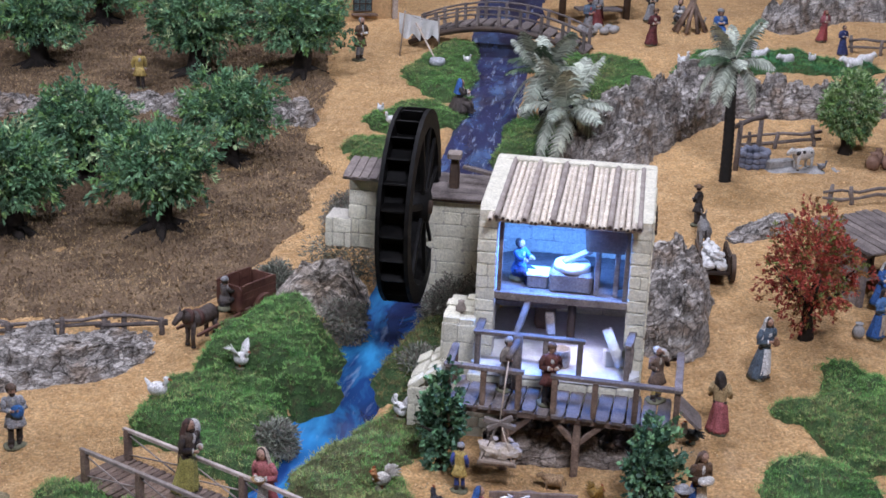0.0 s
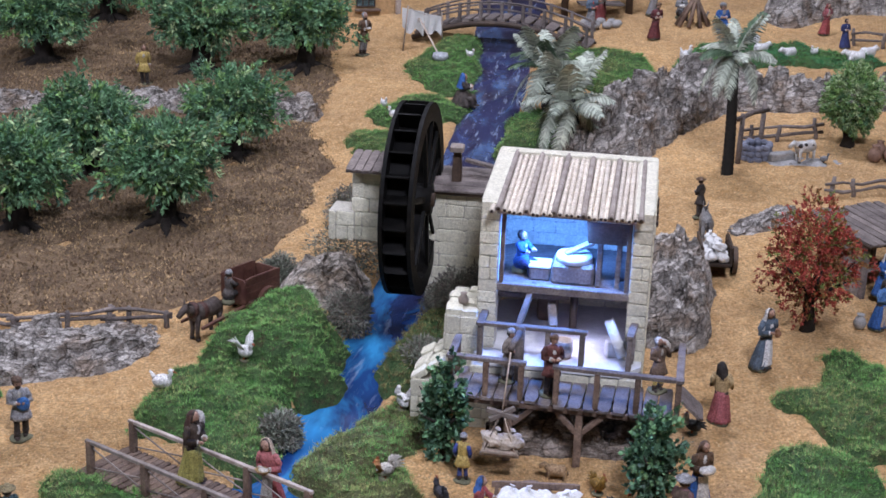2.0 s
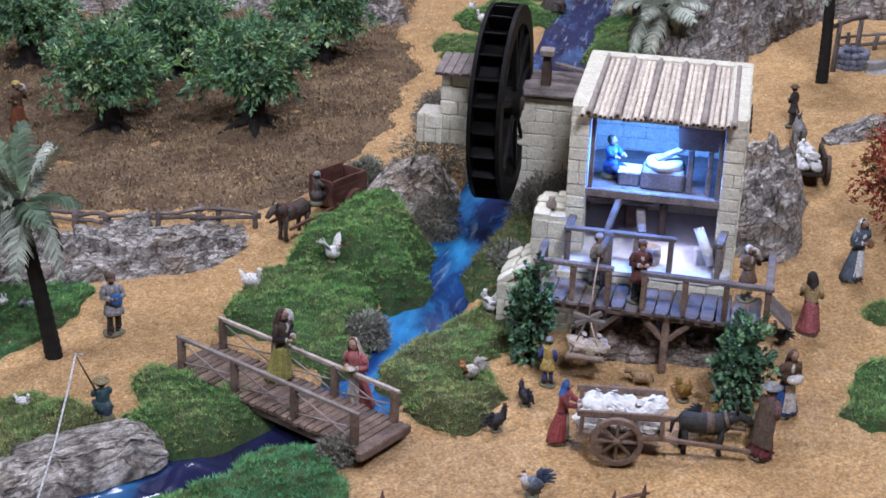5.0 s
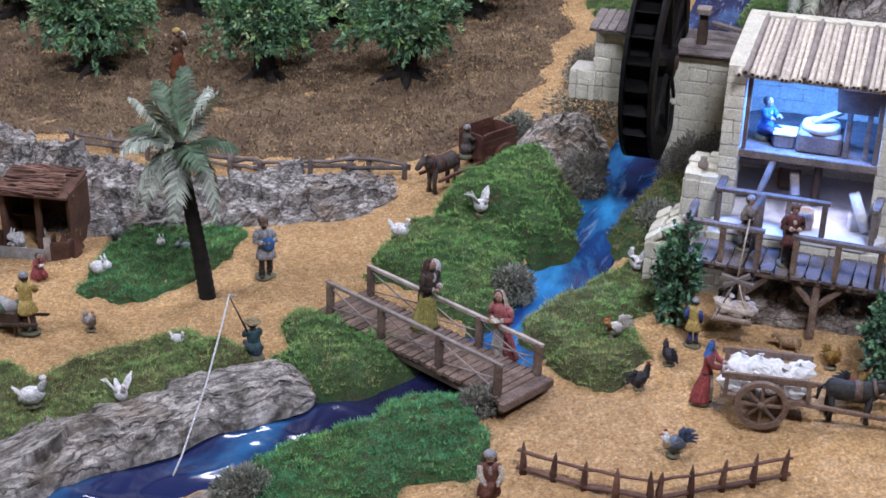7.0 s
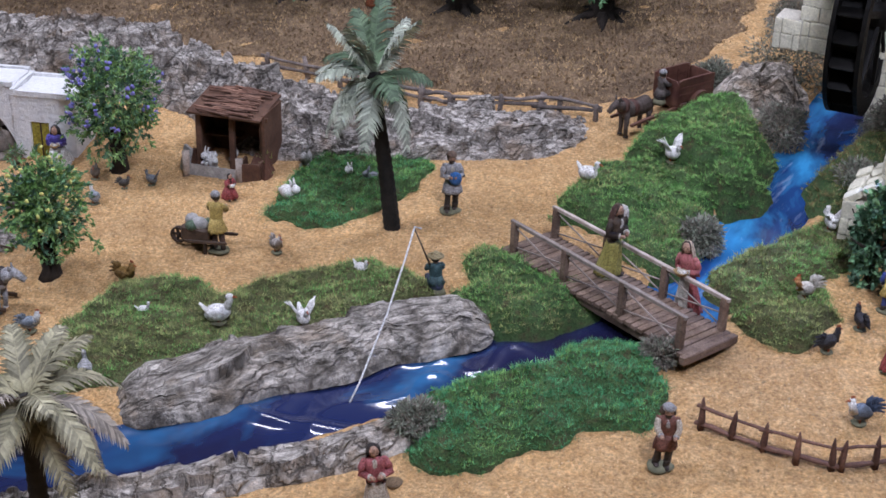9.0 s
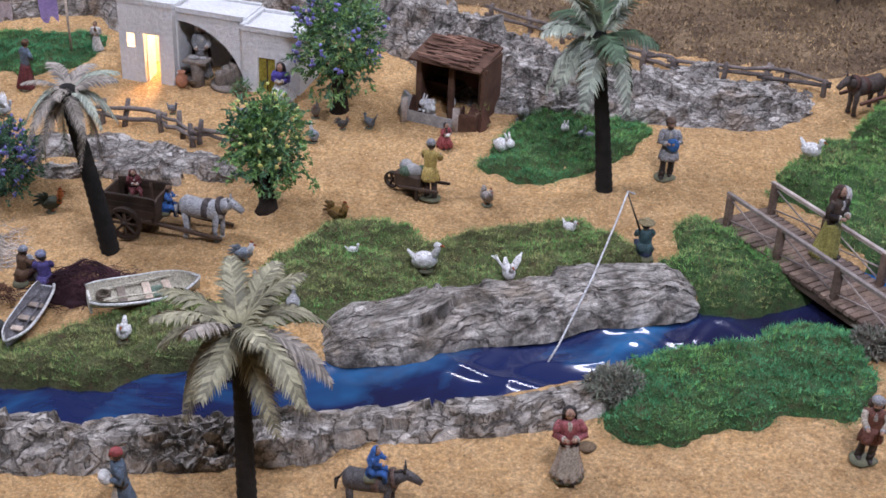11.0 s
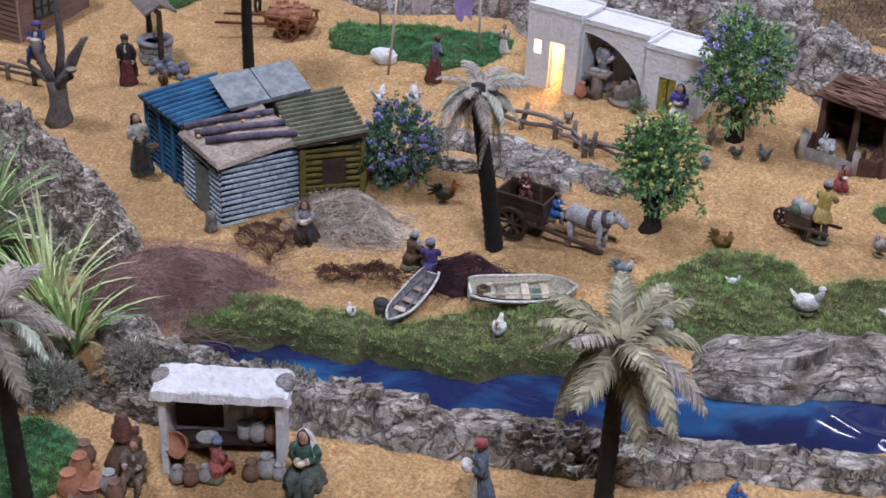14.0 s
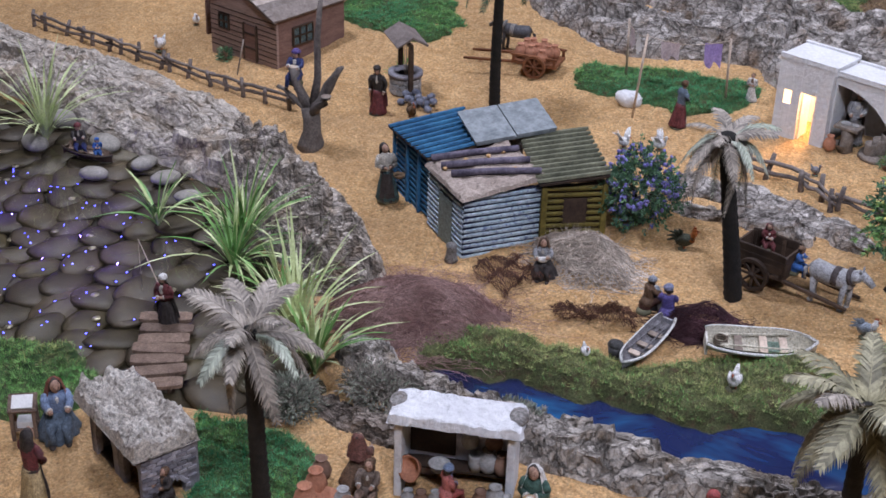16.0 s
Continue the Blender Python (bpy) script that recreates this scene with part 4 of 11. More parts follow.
def small_tree(name, x, y, label, trunk_h, trunk_r, r, z, n, size, mats, shares, seed, limbs=5, spread=0.04, trunk_mat=None, aspect=0.45, hollow=0.3, lumps=0.3):
    t = thing(name, x, y, 0, label, "tree" if "tree" in name else "bush")
    part("trunk", trunk_build(trunk_h, trunk_r * 1.15, seed, limbs, spread, 0), trunk_mat or M_TRUNK, t, "dark slender trunk")
    part("crown", crown_mesh("crown", n, r, size, mats, seed, shares, aspect, hollow, lumps, 0.0, 9), None, t, "", pose(0, 0, z))
    return t


small_tree("red_tree", 0.986, 1.881, "small tree with rust red and olive leaves on the sand", 0.06, 0.008, (0.068, 0.066, 0.082), 0.118, 12000, 0.0062, [M_LEAF_R, M_LEAF_OL, M_LEAF_RB], (0.18, 0.24), 14, 7, 0.06, aspect=0.5, lumps=0.4, hollow=0.12)
small_tree("green_tree", 1.388, 2.603, "small round tree with light green leaves beside the pen", 0.05, 0.010, (0.056, 0.056, 0.066), 0.095, 13000, 0.0072, [M_LEAF_B, M_LEAF_P, M_LEAF], (0.42, 0.18), 15, lumps=0.20, hollow=0.4)
small_tree("lilac_tree", -0.708, 1.927, "green tree with violet flowers beside the white house", 0.06, 0.010, (0.062, 0.062, 0.080), 0.122, 8800, 0.0076, [M_LEAF_B, M_LEAF, M_LEAF_D], (0.35, 0.25), 16, lumps=0.5, hollow=0.12)
small_tree("rose_bush", -0.707, 1.629, "green bush with pale yellow blossoms on a dark stem", 0.045, 0.011, (0.052, 0.05, 0.068), 0.108, 6200, 0.0080, [M_LEAF_B, M_LEAF, M_LEAF_D], (0.35, 0.2), 17, hollow=0.1, lumps=0.55)
small_tree("lilac_bush", -1.112, 1.594, "dense green bush covered in violet flowers beside the shed", 0.03, 0.008, (0.055, 0.055, 0.062), 0.058, 8000, 0.0070, [M_LEAF_D, M_LEAF, M_LILAC], (0.25, 0.10), 18, lumps=0.45)
def blossoms(tree, z, r, count, size, mat, seed, clump=1):
    """Single flower heads spread over the outside of a crown."""
    q = random.Random(seed)
    bb = Build().ball((0, 0, 0), (1, 1, 0.7), 0, 8, 6)
    bb.v = [tuple(c * (1 + 0.22 * math.sin(5 * math.atan2(v[1], v[0]))) for c in v) for v in bb.v]
    me = bb.mesh("blossom", [mat])
    for _ in range(count):
        w, el = q.uniform(0, 6.28), math.asin(q.uniform(-0.35, 0.98))
        c = Vector((r[0] * math.cos(w) * math.cos(el), r[1] * math.sin(w) * math.cos(el), z + r[2] * math.sin(el))) 
        for k in range(clump):
            off = Vector((q.uniform(-1, 1), q.uniform(-1, 1), q.uniform(-1, 1))) * size * 1.6 * (clump > 1)
            part("blossom", me, None, tree, "", Matrix.Translation(c * q.uniform(0.95, 1.08) + off) @ pose(0, 0, 0, q.uniform(0, 360), q.uniform(0, 360), 0) @ Matrix.Scale(size * q.uniform(0.7, 1.2), 4))


blossoms(bpy.data.objects["rose_bush"], 0.108, (0.052, 0.05, 0.066), 46, 0.0030, M_YELLOW, 5)
blossoms(bpy.data.objects["lilac_tree"], 0.120, (0.072, 0.068, 0.080), 26, 0.0032, M_LILAC, 6, 4)
blossoms(bpy.data.objects["lilac_bush"], 0.058, (0.055, 0.055, 0.062), 42, 0.0034, M_LILAC, 7, 4)
small_tree("ivy_bush", 0.374, 1.652, "tall dark green leafy ivy bush beside the mill deck", 0.05, 0.006, (0.024, 0.024, 0.070), 0.070, 2600, 0.0082, [M_LEAF_D, M_LEAF], (0.3,), 19, aspect=0.75, hollow=0.15, lumps=0.4)
small_tree("ivy_bush", 0.606, 1.486, "tall dark green leafy ivy bush before the deck posts", 0.05, 0.006, (0.026, 0.026, 0.070), 0.071, 2800, 0.0082, [M_LEAF_D, M_LEAF], (0.3,), 20, aspect=0.75, hollow=0.15, lumps=0.4)


def tuft(x, y, r, seed, mats, label, n=4200, size=0.009, name="dry_bush", z=0.0):
    c = crown_mesh(name, n, r, size, mats, seed, (0.3,) if len(mats) > 1 else None, 0.22, 0.25, 0.35)
    return solid(name, c, None, x, y, 0, label, "bush", "dry bushes", z=gz(x, y) + r[2] * 0.55 + z)


HG = [M_HEATHER, M_HEATHER_G]
for x, y, r, s, label in [(0.335, 2.255, (0.075, 0.05, 0.055), 90, "grey-brown dry heather bush above the brook"), (0.292, 2.04, (0.036, 0.034, 0.038), 91, "grey-green lichen bush on the bank"),
                          (0.352, 2.45, (0.045, 0.04, 0.04), 93, "grey dry bush beside the mill wall"), (0.20, 2.22, (0.03, 0.03, 0.03), 94, "grey dry heather tuft"),
                          (0.462, 2.045, (0.050, 0.034, 0.050), 95, "grey-green lichen bush under the mill wall"), (0.165, 1.735, (0.026, 0.024, 0.026), 96, "grey lichen tuft on the bank"),
                          (0.112, 1.478, (0.024, 0.02, 0.018), 97, "grey lichen tuft at the bridge foot"), (-0.16, 1.33, (0.035, 0.03, 0.024), 98, "brown dry heather on the bark"),
                          (-1.11, 1.035, (0.05, 0.04, 0.03), 99, "dry heather bush beside the spring"), (-1.20, 0.96, (0.05, 0.04, 0.025), 100, "grey dry moss behind the stall"),
                          (0.497, 2.025, (0.018, 0.018, 0.055), 101, "thin dark dry twigs against the wall"), (0.385, 1.885, (0.03, 0.03, 0.03), 102, "brown dry moss tuft on the mill bank"),
                          (-0.60, 1.30, (0.03, 0.022, 0.016), 103, "dry moss on the bark wall"), (-0.93, 1.10, (0.035, 0.02, 0.018), 104, "dry moss tuft above the bark wall")]:
    tuft(x, y, r, s, HG if s % 2 else HG[::-1], label)


def frond_mesh(length, droop, rise, width, pairs, mats, seed, sweep=0.80):
    """A feathered palm frond that leaves the origin along x."""
    rng = np.random.default_rng(seed)
    b = Build()

    def at(s):
        return Vector((length * s * (1 - 0.16 * s * droop / 0.1 * 0.3), 0, rise * s - droop * s * s))
    b.tube([at(s) for s in np.linspace(0, 1, 7)], [0.0016, 0.0014, 0.0012, 0.001, 0.0008, 0.0006, 0.0003], 5)
    for k in range(pairs):
        s = 0.10 + 0.9 * (k + 0.5) / pairs
        p, fwd = at(s), (at(min(1, s + 0.03)) - at(s - 0.03)).normalized()
        w = width * (math.sin(math.pi * min(1, 0.15 + 0.80 * s)) ** 0.7) * rng.uniform(0.85, 1.1)
        for side in (-1, 1):
            d = (fwd * sweep + Vector((0, side, -0.30 - 0.35 * rng.random()))).normalized()
            a = length / pairs * 0.74
            mid = p + d * w * 0.55 + Vector((0, 0, 0.15 * w))
            tip = p + d * w
            b.add([p - fwd * a, p + fwd * a, mid + fwd * a * 1.1, tip, mid - fwd * a * 0.7], [(0, 1, 2, 4), (4, 2, 3)], 0, False)
    return b.mesh("frond", mats, False)


def palm(x, y, h, off, reach, mats, seed, label, n=15, trunk_r=0.012, narrow=0.55, broad=False, limp=False):
    t = thing("palm_tree", x, y, seed * 31, label, "palm tree", "palm trees")
    inv = Matrix.Rotation(-radians(seed * 31), 3, "Z")
    top = inv @ Vector((off[0], off[1], h))
    b = Build()
    k = int(h / 0.0055)
    pts = [Vector((top.x * s, top.y * s, -0.008 + (h + 0.004) * s)) + Vector((math.sin(s * 5) * 0.0015, 0, 0)) for s in np.linspace(0, 1, k)]
    b.tube(pts, [trunk_r * (1.12 - (1 - narrow) * 0.75 * i / k) * (1.07 if i % 2 else 0.95) for i in range(k)], 11)
    b.ball(top, (trunk_r * (1.5 if limp else 0.95), trunk_r * (1.5 if limp else 0.95), trunk_r * 1.2))
    part("trunk", b, M_PALMTRUNK, t, "black ringed trunk")
    rng = random.Random(seed)
    kinds = [[frond_mesh(reach, reach * d, reach * r, reach * (0.36 if broad else 0.30), 30, [mm], seed * 7 + i, 0.6 if broad else 0.9) for i, (d, r) in enumerate(((0.62, 0.62), (1.20, 0.55), (1.55, 0.26)) if limp else ((0.34, 1.05), (0.68, 0.74), (1.10, 0.42)) if broad else ((0.60, 0.85), (0.92, 0.62), (1.15, 0.36)))] for mm in mats]
    for i in range(n):
        ring = 0 if i < n * 0.30 else 1 if i < n * 0.65 else 2
        w = 360 * i * 0.382 + rng.uniform(-12, 12)
        part("frond", kinds[0 if rng.random() < 0.84 else -1][ring], None, t, "", Matrix.Translation(top) @ pose(0, 0, 0, rng.uniform(-18, 18), -18 + 16 * ring + rng.uniform(-8, 8), w) @ Matrix.Scale(rng.uniform(0.85, 1.1), 4))
    return t


palm(1.095, 2.511, 0.232, (-0.006, 0.002), 0.082, [M_FROND, M_FROND_DK], 1, "tall palm with a black trunk and grey-green fronds", 18, 0.0108, 0.55, True)
palm(-0.259, 1.772, 0.222, (-0.027, -0.004), 0.086, [M_FROND, M_FROND_DK], 2, "leaning palm with grey-green fronds beside the grass", 18, 0.0108, 0.55, True)
palm(-0.875, 1.49, 0.232, (-0.032, -0.018), 0.066, [M_FROND_G, M_FROND], 3, "palm with dusty grey drooping fronds beside the cart", 20, 0.0115, limp=True)
palm(-0.473, 1.017, 0.262, (-0.003, -0.001), 0.090, [M_FROND_Y, M_FROND_G], 4, "tall palm with straw-coloured fronds on the near shore", 21, 0.0098)
palm(-1.029, 0.769, 0.275, (-0.005, -0.006), 0.072, [M_FROND_G, M_FROND], 5, "palm with dusty pinkish grey fronds beside the pond", 19, 0.0100)
palm(-1.573, 1.805, 0.285, (-0.001, -0.001), 0.085, [M_FROND, M_FROND_DK], 6, "very tall palm with a black trunk beside the sheds", 18, 0.0095)
palm(0.83, 2.677, 0.100, (-0.013, 0.004), 0.112, [M_FROND, M_FROND_DK], 7, "low palm with wide grey-green fronds behind the mill", 19, 0.015, 0.9, True)
palm(0.837, 2.916, 0.098, (-0.01, 0.003), 0.100, [M_FROND, M_FROND_DK], 8, "low palm with pale fronds at the brook", 17, 0.012, 0.9, True)


# ---------------------------------------------------------------- water mill
ROUGH = {}


def rough_stone(size, mat, parent, at, k):
    """A hewn stone: one of a few chipped unit meshes, scaled to size."""
    if (mat.name, k) not in ROUGH:
        r = random.Random(k + 40)
        b = Build().box((0, 0, 0), (1, 1, 1), 0, bevel=0.09)
        b.v = [tuple(c + r.uniform(-0.045, 0.045) for c in q) for q in b.v]
        ROUGH[mat.name, k] = b.mesh("stone", [mat])
    ob = new("stone", ROUGH[mat.name, k])
    ob.parent = parent
    ob.matrix_basis = at @ Matrix.Diagonal((*size, 1))
    return ob


def stone_wall(parent, x0, z0, w, h, y, thick, rows, seed, face="front", name="wall", mat=None, proud=0.0022, skip=None, mean=0.034):
    """A mortar core with single stones on its outer face. face: front (towards -y) or left, right (towards -x, +x, then x0 runs along y)."""
    rng = random.Random(seed)
    if face == "front":
        core = Build().box((x0 + w / 2, y + thick / 2, z0 + h / 2), (w, thick, h), bevel=0.03)
    else:
        core = Build().box((y + (thick / 2 if face == "left" else -thick / 2), x0 + w / 2, z0 + h / 2), (thick, w, h), bevel=0.03)
    wall = part(name, core, M_MORTAR, parent)
    rh = h / rows
    for r in range(rows):
        a = 0.0
        first = rng.uniform(0.4, 1.0)
        while a < w - 1e-4:
            l = min(mean * rng.uniform(0.75, 1.4) * first, w - a)
            first = 1
            if w - a - l < 0.010:
                l = w - a
            cx, cz = x0 + a + l / 2, z0 + (r + 0.5) * rh
            if not (skip and skip(cx, cz)):
                d = proud * rng.uniform(0.6, 1.5)
                size = (l - 0.0014, 0.006, rh - 0.0014)
                if face == "front":
                    m = pose(cx, y + 0.003 - d, cz, rng.uniform(-1.5, 1.5), 0, rng.uniform(-1.5, 1.5))
                else:
                    m = pose(y + (0.003 - d if face == "left" else d - 0.003), cx, cz, 0, 0, 90 + rng.uniform(-1.5, 1.5))
                rough_stone(size, mat or M_STONE, wall, m, rng.randrange(7))
            a += l
    return wall


def railing(parent, p, q, z, h, posts, mat, thick=0.0075, name="railing", rail_lower=False):
    p, q = Vector((*p, z)), Vector((*q, z))
    yaw = math.degrees(math.atan2((q - p).y, (q - p).x))
    rail = block(name, ((q - p).length + 0.012, thick * 1.35, thick * 0.75), M_WOOD_G, parent, Matrix.Translation((p + q) / 2 + Vector((0, 0, h))) @ pose(0, 0, 0, 0, 0, yaw))
    for k in range(posts):
        c = p.lerp(q, k / max(1, posts - 1))
        block("post", (thick, thick, h), mat, parent, Matrix.Translation(c + Vector((0, 0, h / 2))) @ pose(0, 0, 0, 0, 0, yaw))
    if rail_lower:
        block("lower_rail", ((q - p).length, thick * 0.7, thick * 0.6), mat, parent, Matrix.Translation((p + q) / 2 + Vector((0, 0, h * 0.5))) @ pose(0, 0, 0, 0, 0, yaw))
    return rail


MILL_Z = 0.190
mill = thing("water_mill", 0.449, 1.76, -19.7, "two-storey cream stone mill with cane roof and lit open front", "mill", z=MILL_Z)
W0, W1, DEP, F1, F2, TOP = -0.014, 0.216, 0.205, 0.105, 0.196, 0.306
# pillars and walls
stone_wall(mill, W0, F1 - 0.02, 0.026, TOP - F1 + 0.02, 0.0, 0.03, 13, 1, "front", "front_pillar", mean=0.03)
stone_wall(mill, W1 - 0.026, F1 - 0.02, 0.026, TOP - F1 + 0.02, 0.0, 0.03, 13, 2, "front", "front_pillar", mean=0.03)
stone_wall(mill, 0.03, -0.03, DEP - 0.03, TOP + 0.03, W0, 0.014, 20, 3, "left", "side_wall")
stone_wall(mill, 0.03, -0.03, DEP - 0.03, TOP + 0.03, W1, 0.014, 20, 4, "right", "side_wall")
stone_wall(mill, W0 + 0.014, F1, W1 - W0 - 0.028, TOP - F1, DEP - 0.014, 0.014, 11, 5, "front", "back_wall", mean=0.045)
stone_wall(mill, W0, -0.03, W1 - W0, F1 - 0.009 + 0.03, -0.047, 0.07, 8, 6, "front", "plinth", mean=0.04)
for cx in (W0 + 0.0, W1 - 0.0):
    s = -1 if cx < 0.1 else 1
    for k in range(5):
        block("beam_end", (0.006, 0.007, 0.007), M_WOOD_D, mill, pose(cx + s * 0.003, 0.05 + 0.035 * k, TOP - 0.02 - 0.002 * k))
# sloped wall caps and the back cap
slope = math.degrees(math.atan2(0.020, DEP))
for cx in (W0 + 0.013, W1 - 0.013):
    block("wall_cap", (0.027, DEP + 0.012, 0.016), M_CREAM, mill, pose(cx, DEP / 2 + 0.002, TOP + 0.012, slope, 0, 0), 0.08)
block("wall_cap", (W1 - W0, 0.022, 0.016), M_CREAM, mill, pose((W0 + W1) / 2, DEP - 0.006, TOP + 0.022), 0.08)
# roof of canes
roof = part("roof", Build().box((0, 0, 0), (W1 - W0 - 0.046, DEP + 0.006, 0.004), bevel=0.1), M_REED_D, mill, "roof boards under the canes", pose((W0 + W1) / 2, DEP / 2 - 0.01, TOP + 0.008, slope, 0, 0))
rng = random.Random(8)
CANES = {}
for k in range(27):
    dark = k % 5 == 1
    r = 0.0041 if dark else 0.0035
    if dark not in CANES:
        b = Build()
        pts = np.linspace(-0.108, 0.108, 19)
        b.tube([(0, s, 0) for s in pts], [r * (1.14 if i % 3 == 0 else 1.0) * (0.96 if i % 2 else 1.0) for i in range(19)], 8)
        b.tube([(0, -0.1086, 0), (0, -0.1082, 0)], r * 0.62, 8, 1)
        CANES[dark] = b.mesh("cane", [M_CANE_D if dark else M_CANE, M_WOOD_D])
    ob = new("cane", CANES[dark])
    ob.parent = roof
    ob.matrix_basis = pose(-0.097 + k * 0.00746, -0.006 + rng.uniform(-0.004, 0.004), 0.0055 + (0.003 if dark else 0), 0, rng.uniform(0, 60), rng.uniform(-0.8, 0.8))
# floors, beams, partition
block("upper_floor", (W1 - W0 - 0.03, DEP - 0.02, 0.006), M_WOOD_G, mill, pose((W0 + W1) / 2, DEP / 2, F2 - 0.003))
block("floor_beam", (W1 - W0 - 0.04, 0.010, 0.012), M_WOOD_G, mill, pose((W0 + W1) / 2, 0.004, F2 - 0.002))
block("lower_floor", (W1 - W0 - 0.002, DEP + 0.045, 0.008), M_WHITE, mill, pose((W0 + W1) / 2, DEP / 2 - 0.028, F1 - 0.004))
block("door_post", (0.006, 0.006, 0.105), M_WOOD, mill, pose(W0 + 0.031, 0.006, F2 + 0.053))
block("door_post", (0.006, 0.006, 0.105), M_WOOD_G, mill, pose(W1 - 0.030, 0.006, F2 + 0.053))
block("lintel", (0.17, 0.012, 0.008), M_REED_D, mill, pose(0.10, 0.012, TOP - 0.004))
for k in range(6):
    block("floor_joist", (0.008, 0.06, 0.008), M_WOOD_G, mill, pose(0.02 + k * 0.034, 0.07, F2 - 0.014))
# left buttresses
stone_wall(mill, W0 - 0.040, -0.03, 0.045, F1 + 0.078, -0.016, 0.10, 7, 9, "front", "buttress", mean=0.03)
stone_wall(mill, -0.016, -0.03, 0.10, F1 + 0.078, W0 - 0.040, 0.012, 7, 10, "left", "buttress", mean=0.03)
stone_wall(mill, W0 - 0.080, -0.03, 0.045, 0.098, -0.05, 0.10, 4, 11, "front", "buttress", mean=0.03)
for lx, ly, lz, seed in ((W0 - 0.019, 0.035, F1 + 0.050, 5), (W0 - 0.058, 0.0, 0.080, 6)):
    q = random.Random(seed)
    for row in range(4):
        for side in (-1, 1):
            rough_stone((0.022 * q.uniform(0.85, 1.1), 0.024 * q.uniform(0.85, 1.05), 0.010), M_STONE, mill, pose(lx + side * 0.0115, ly - 0.038 + 0.025 * row, lz + q.uniform(-0.002, 0.003) + (0.008 * side if seed == 6 else 0), q.uniform(-4, 4), q.uniform(-4, 4) - (34 if seed == 6 else 0), q.uniform(-7, 7)), q.randrange(7))
part("water_jar", Build().lathe([(0.003, 0), (0.007, 0.004), (0.0075, 0.009), (0.004, 0.015), (0.005, 0.018)], 12), M_REED_D, mill, "small grey pot", pose(W0 - 0.02, 0.01, F1 + 0.054))
# inner railing at the front edge of the lower floor
railing(mill, (W0 + 0.012, -0.045), (0.135, -0.047), F1, 0.052, 4, M_WOOD_G)
railing(mill, (W0 + 0.012, -0.045), (W0 + 0.012, 0.01), F1, 0.052, 2, M_WOOD_G)
railing(mill, (0.198, -0.045), (0.204, 0.02), F1, 0.052, 3, M_WOOD_G)
block("ladder_beam", (0.008, 0.075, 0.008), M_WOOD_G, mill, pose(0.055, -0.012, F1 + 0.072, 32, 0, -12))
block("gear_beam", (0.10, 0.008, 0.008), M_WOOD_G, mill, pose(0.06, 0.03, F1 + 0.070, 0, 0, 4))
part("gear_wheel", Build().tube([(0, 0, -0.004), (0, 0, 0.004)], 0.028, 24).tube([(0, 0, -0.07), (0, 0, 0.02)], 0.006, 10), M_WOOD_D, mill, "dark wooden gear wheel on its shaft", pose(0.115, 0.07, F1 + 0.075))
for k in range(16):
    w = 2 * math.pi * k / 16
    block("cog", (0.006, 0.004, 0.006), M_WOOD_D, mill, pose(0.115 + 0.031 * math.cos(w), 0.07 + 0.031 * math.sin(w), F1 + 0.075, 0, 0, math.degrees(w)))
block("cupboard", (0.03, 0.02, 0.05), M_WOOD_D, mill, pose(0.075, 0.12, F1 + 0.026))
block("step_board", (0.012, 0.045, 0.008), M_WOOD_G, mill, pose(0.09, 0.0, F1 + 0.055, 25, 0, 10))
# deck: a little shorter than the terrace before it and set askew to the wall
DECK = 0.086


def deck_at(x, y):
    return -0.03 + (x + 0.03) * 0.925, y + 0.006 + (0.288 - x) * 0.040


SKEW = -2.4
deck = part("deck", Build().box((0.116, -0.080, DECK - 0.008), (0.285, 0.006, 0.006), rot=(0, 0, SKEW)).box((0.116, -0.122, DECK - 0.008), (0.285, 0.006, 0.008), rot=(0, 0, SKEW)), M_WOOD, mill, "joists under the deck boards")
for k in range(15):
    x, y = deck_at(-0.018 + k * 0.0208, -0.095 + rng.uniform(-0.002, 0.002))
    block("plank", (0.0172, 0.096 * rng.uniform(0.96, 1.02), 0.005), M_WOOD_G, deck, pose(x, y, DECK - 0.002 + rng.uniform(-0.0006, 0.0006), rng.uniform(-0.6, 0.6), 0, SKEW + rng.uniform(-1.2, 1.2)))
for cx in (-0.015, 0.055, 0.155, 0.275):
    x, y = deck_at(cx, -0.132)
    block("deck_post", (0.010, 0.010, DECK + 0.03), M_WOOD, mill, pose(x, y, DECK / 2 - 0.026))
for cx, s in ((0.055, 1), (0.155, -1), (0.155, 1), (0.275, -1)):
    x, y = deck_at(cx + s * 0.018, -0.132)
    block("brace", (0.040, 0.007, 0.007), M_WOOD, mill, pose(x, y, DECK - 0.026, 0, -s * 45, SKEW))
for p, q, posts, lower in (((-0.03, -0.137), (0.070, -0.137), 3, False), ((0.120, -0.137), (0.288, -0.137), 4, False), ((-0.03, -0.137), (-0.03, -0.075), 2, False), ((0.288, -0.137), (0.292, -0.02), 6, True)):
    railing(mill, deck_at(*p), deck_at(*q), DECK, 0.052, posts, M_WOOD, rail_lower=lower)
x, y = deck_at(0.310, -0.045)
block("ramp", (0.045, 0.05, 0.005), M_WOOD_G, mill, pose(x, y, DECK - 0.018, 0, 42, 0))
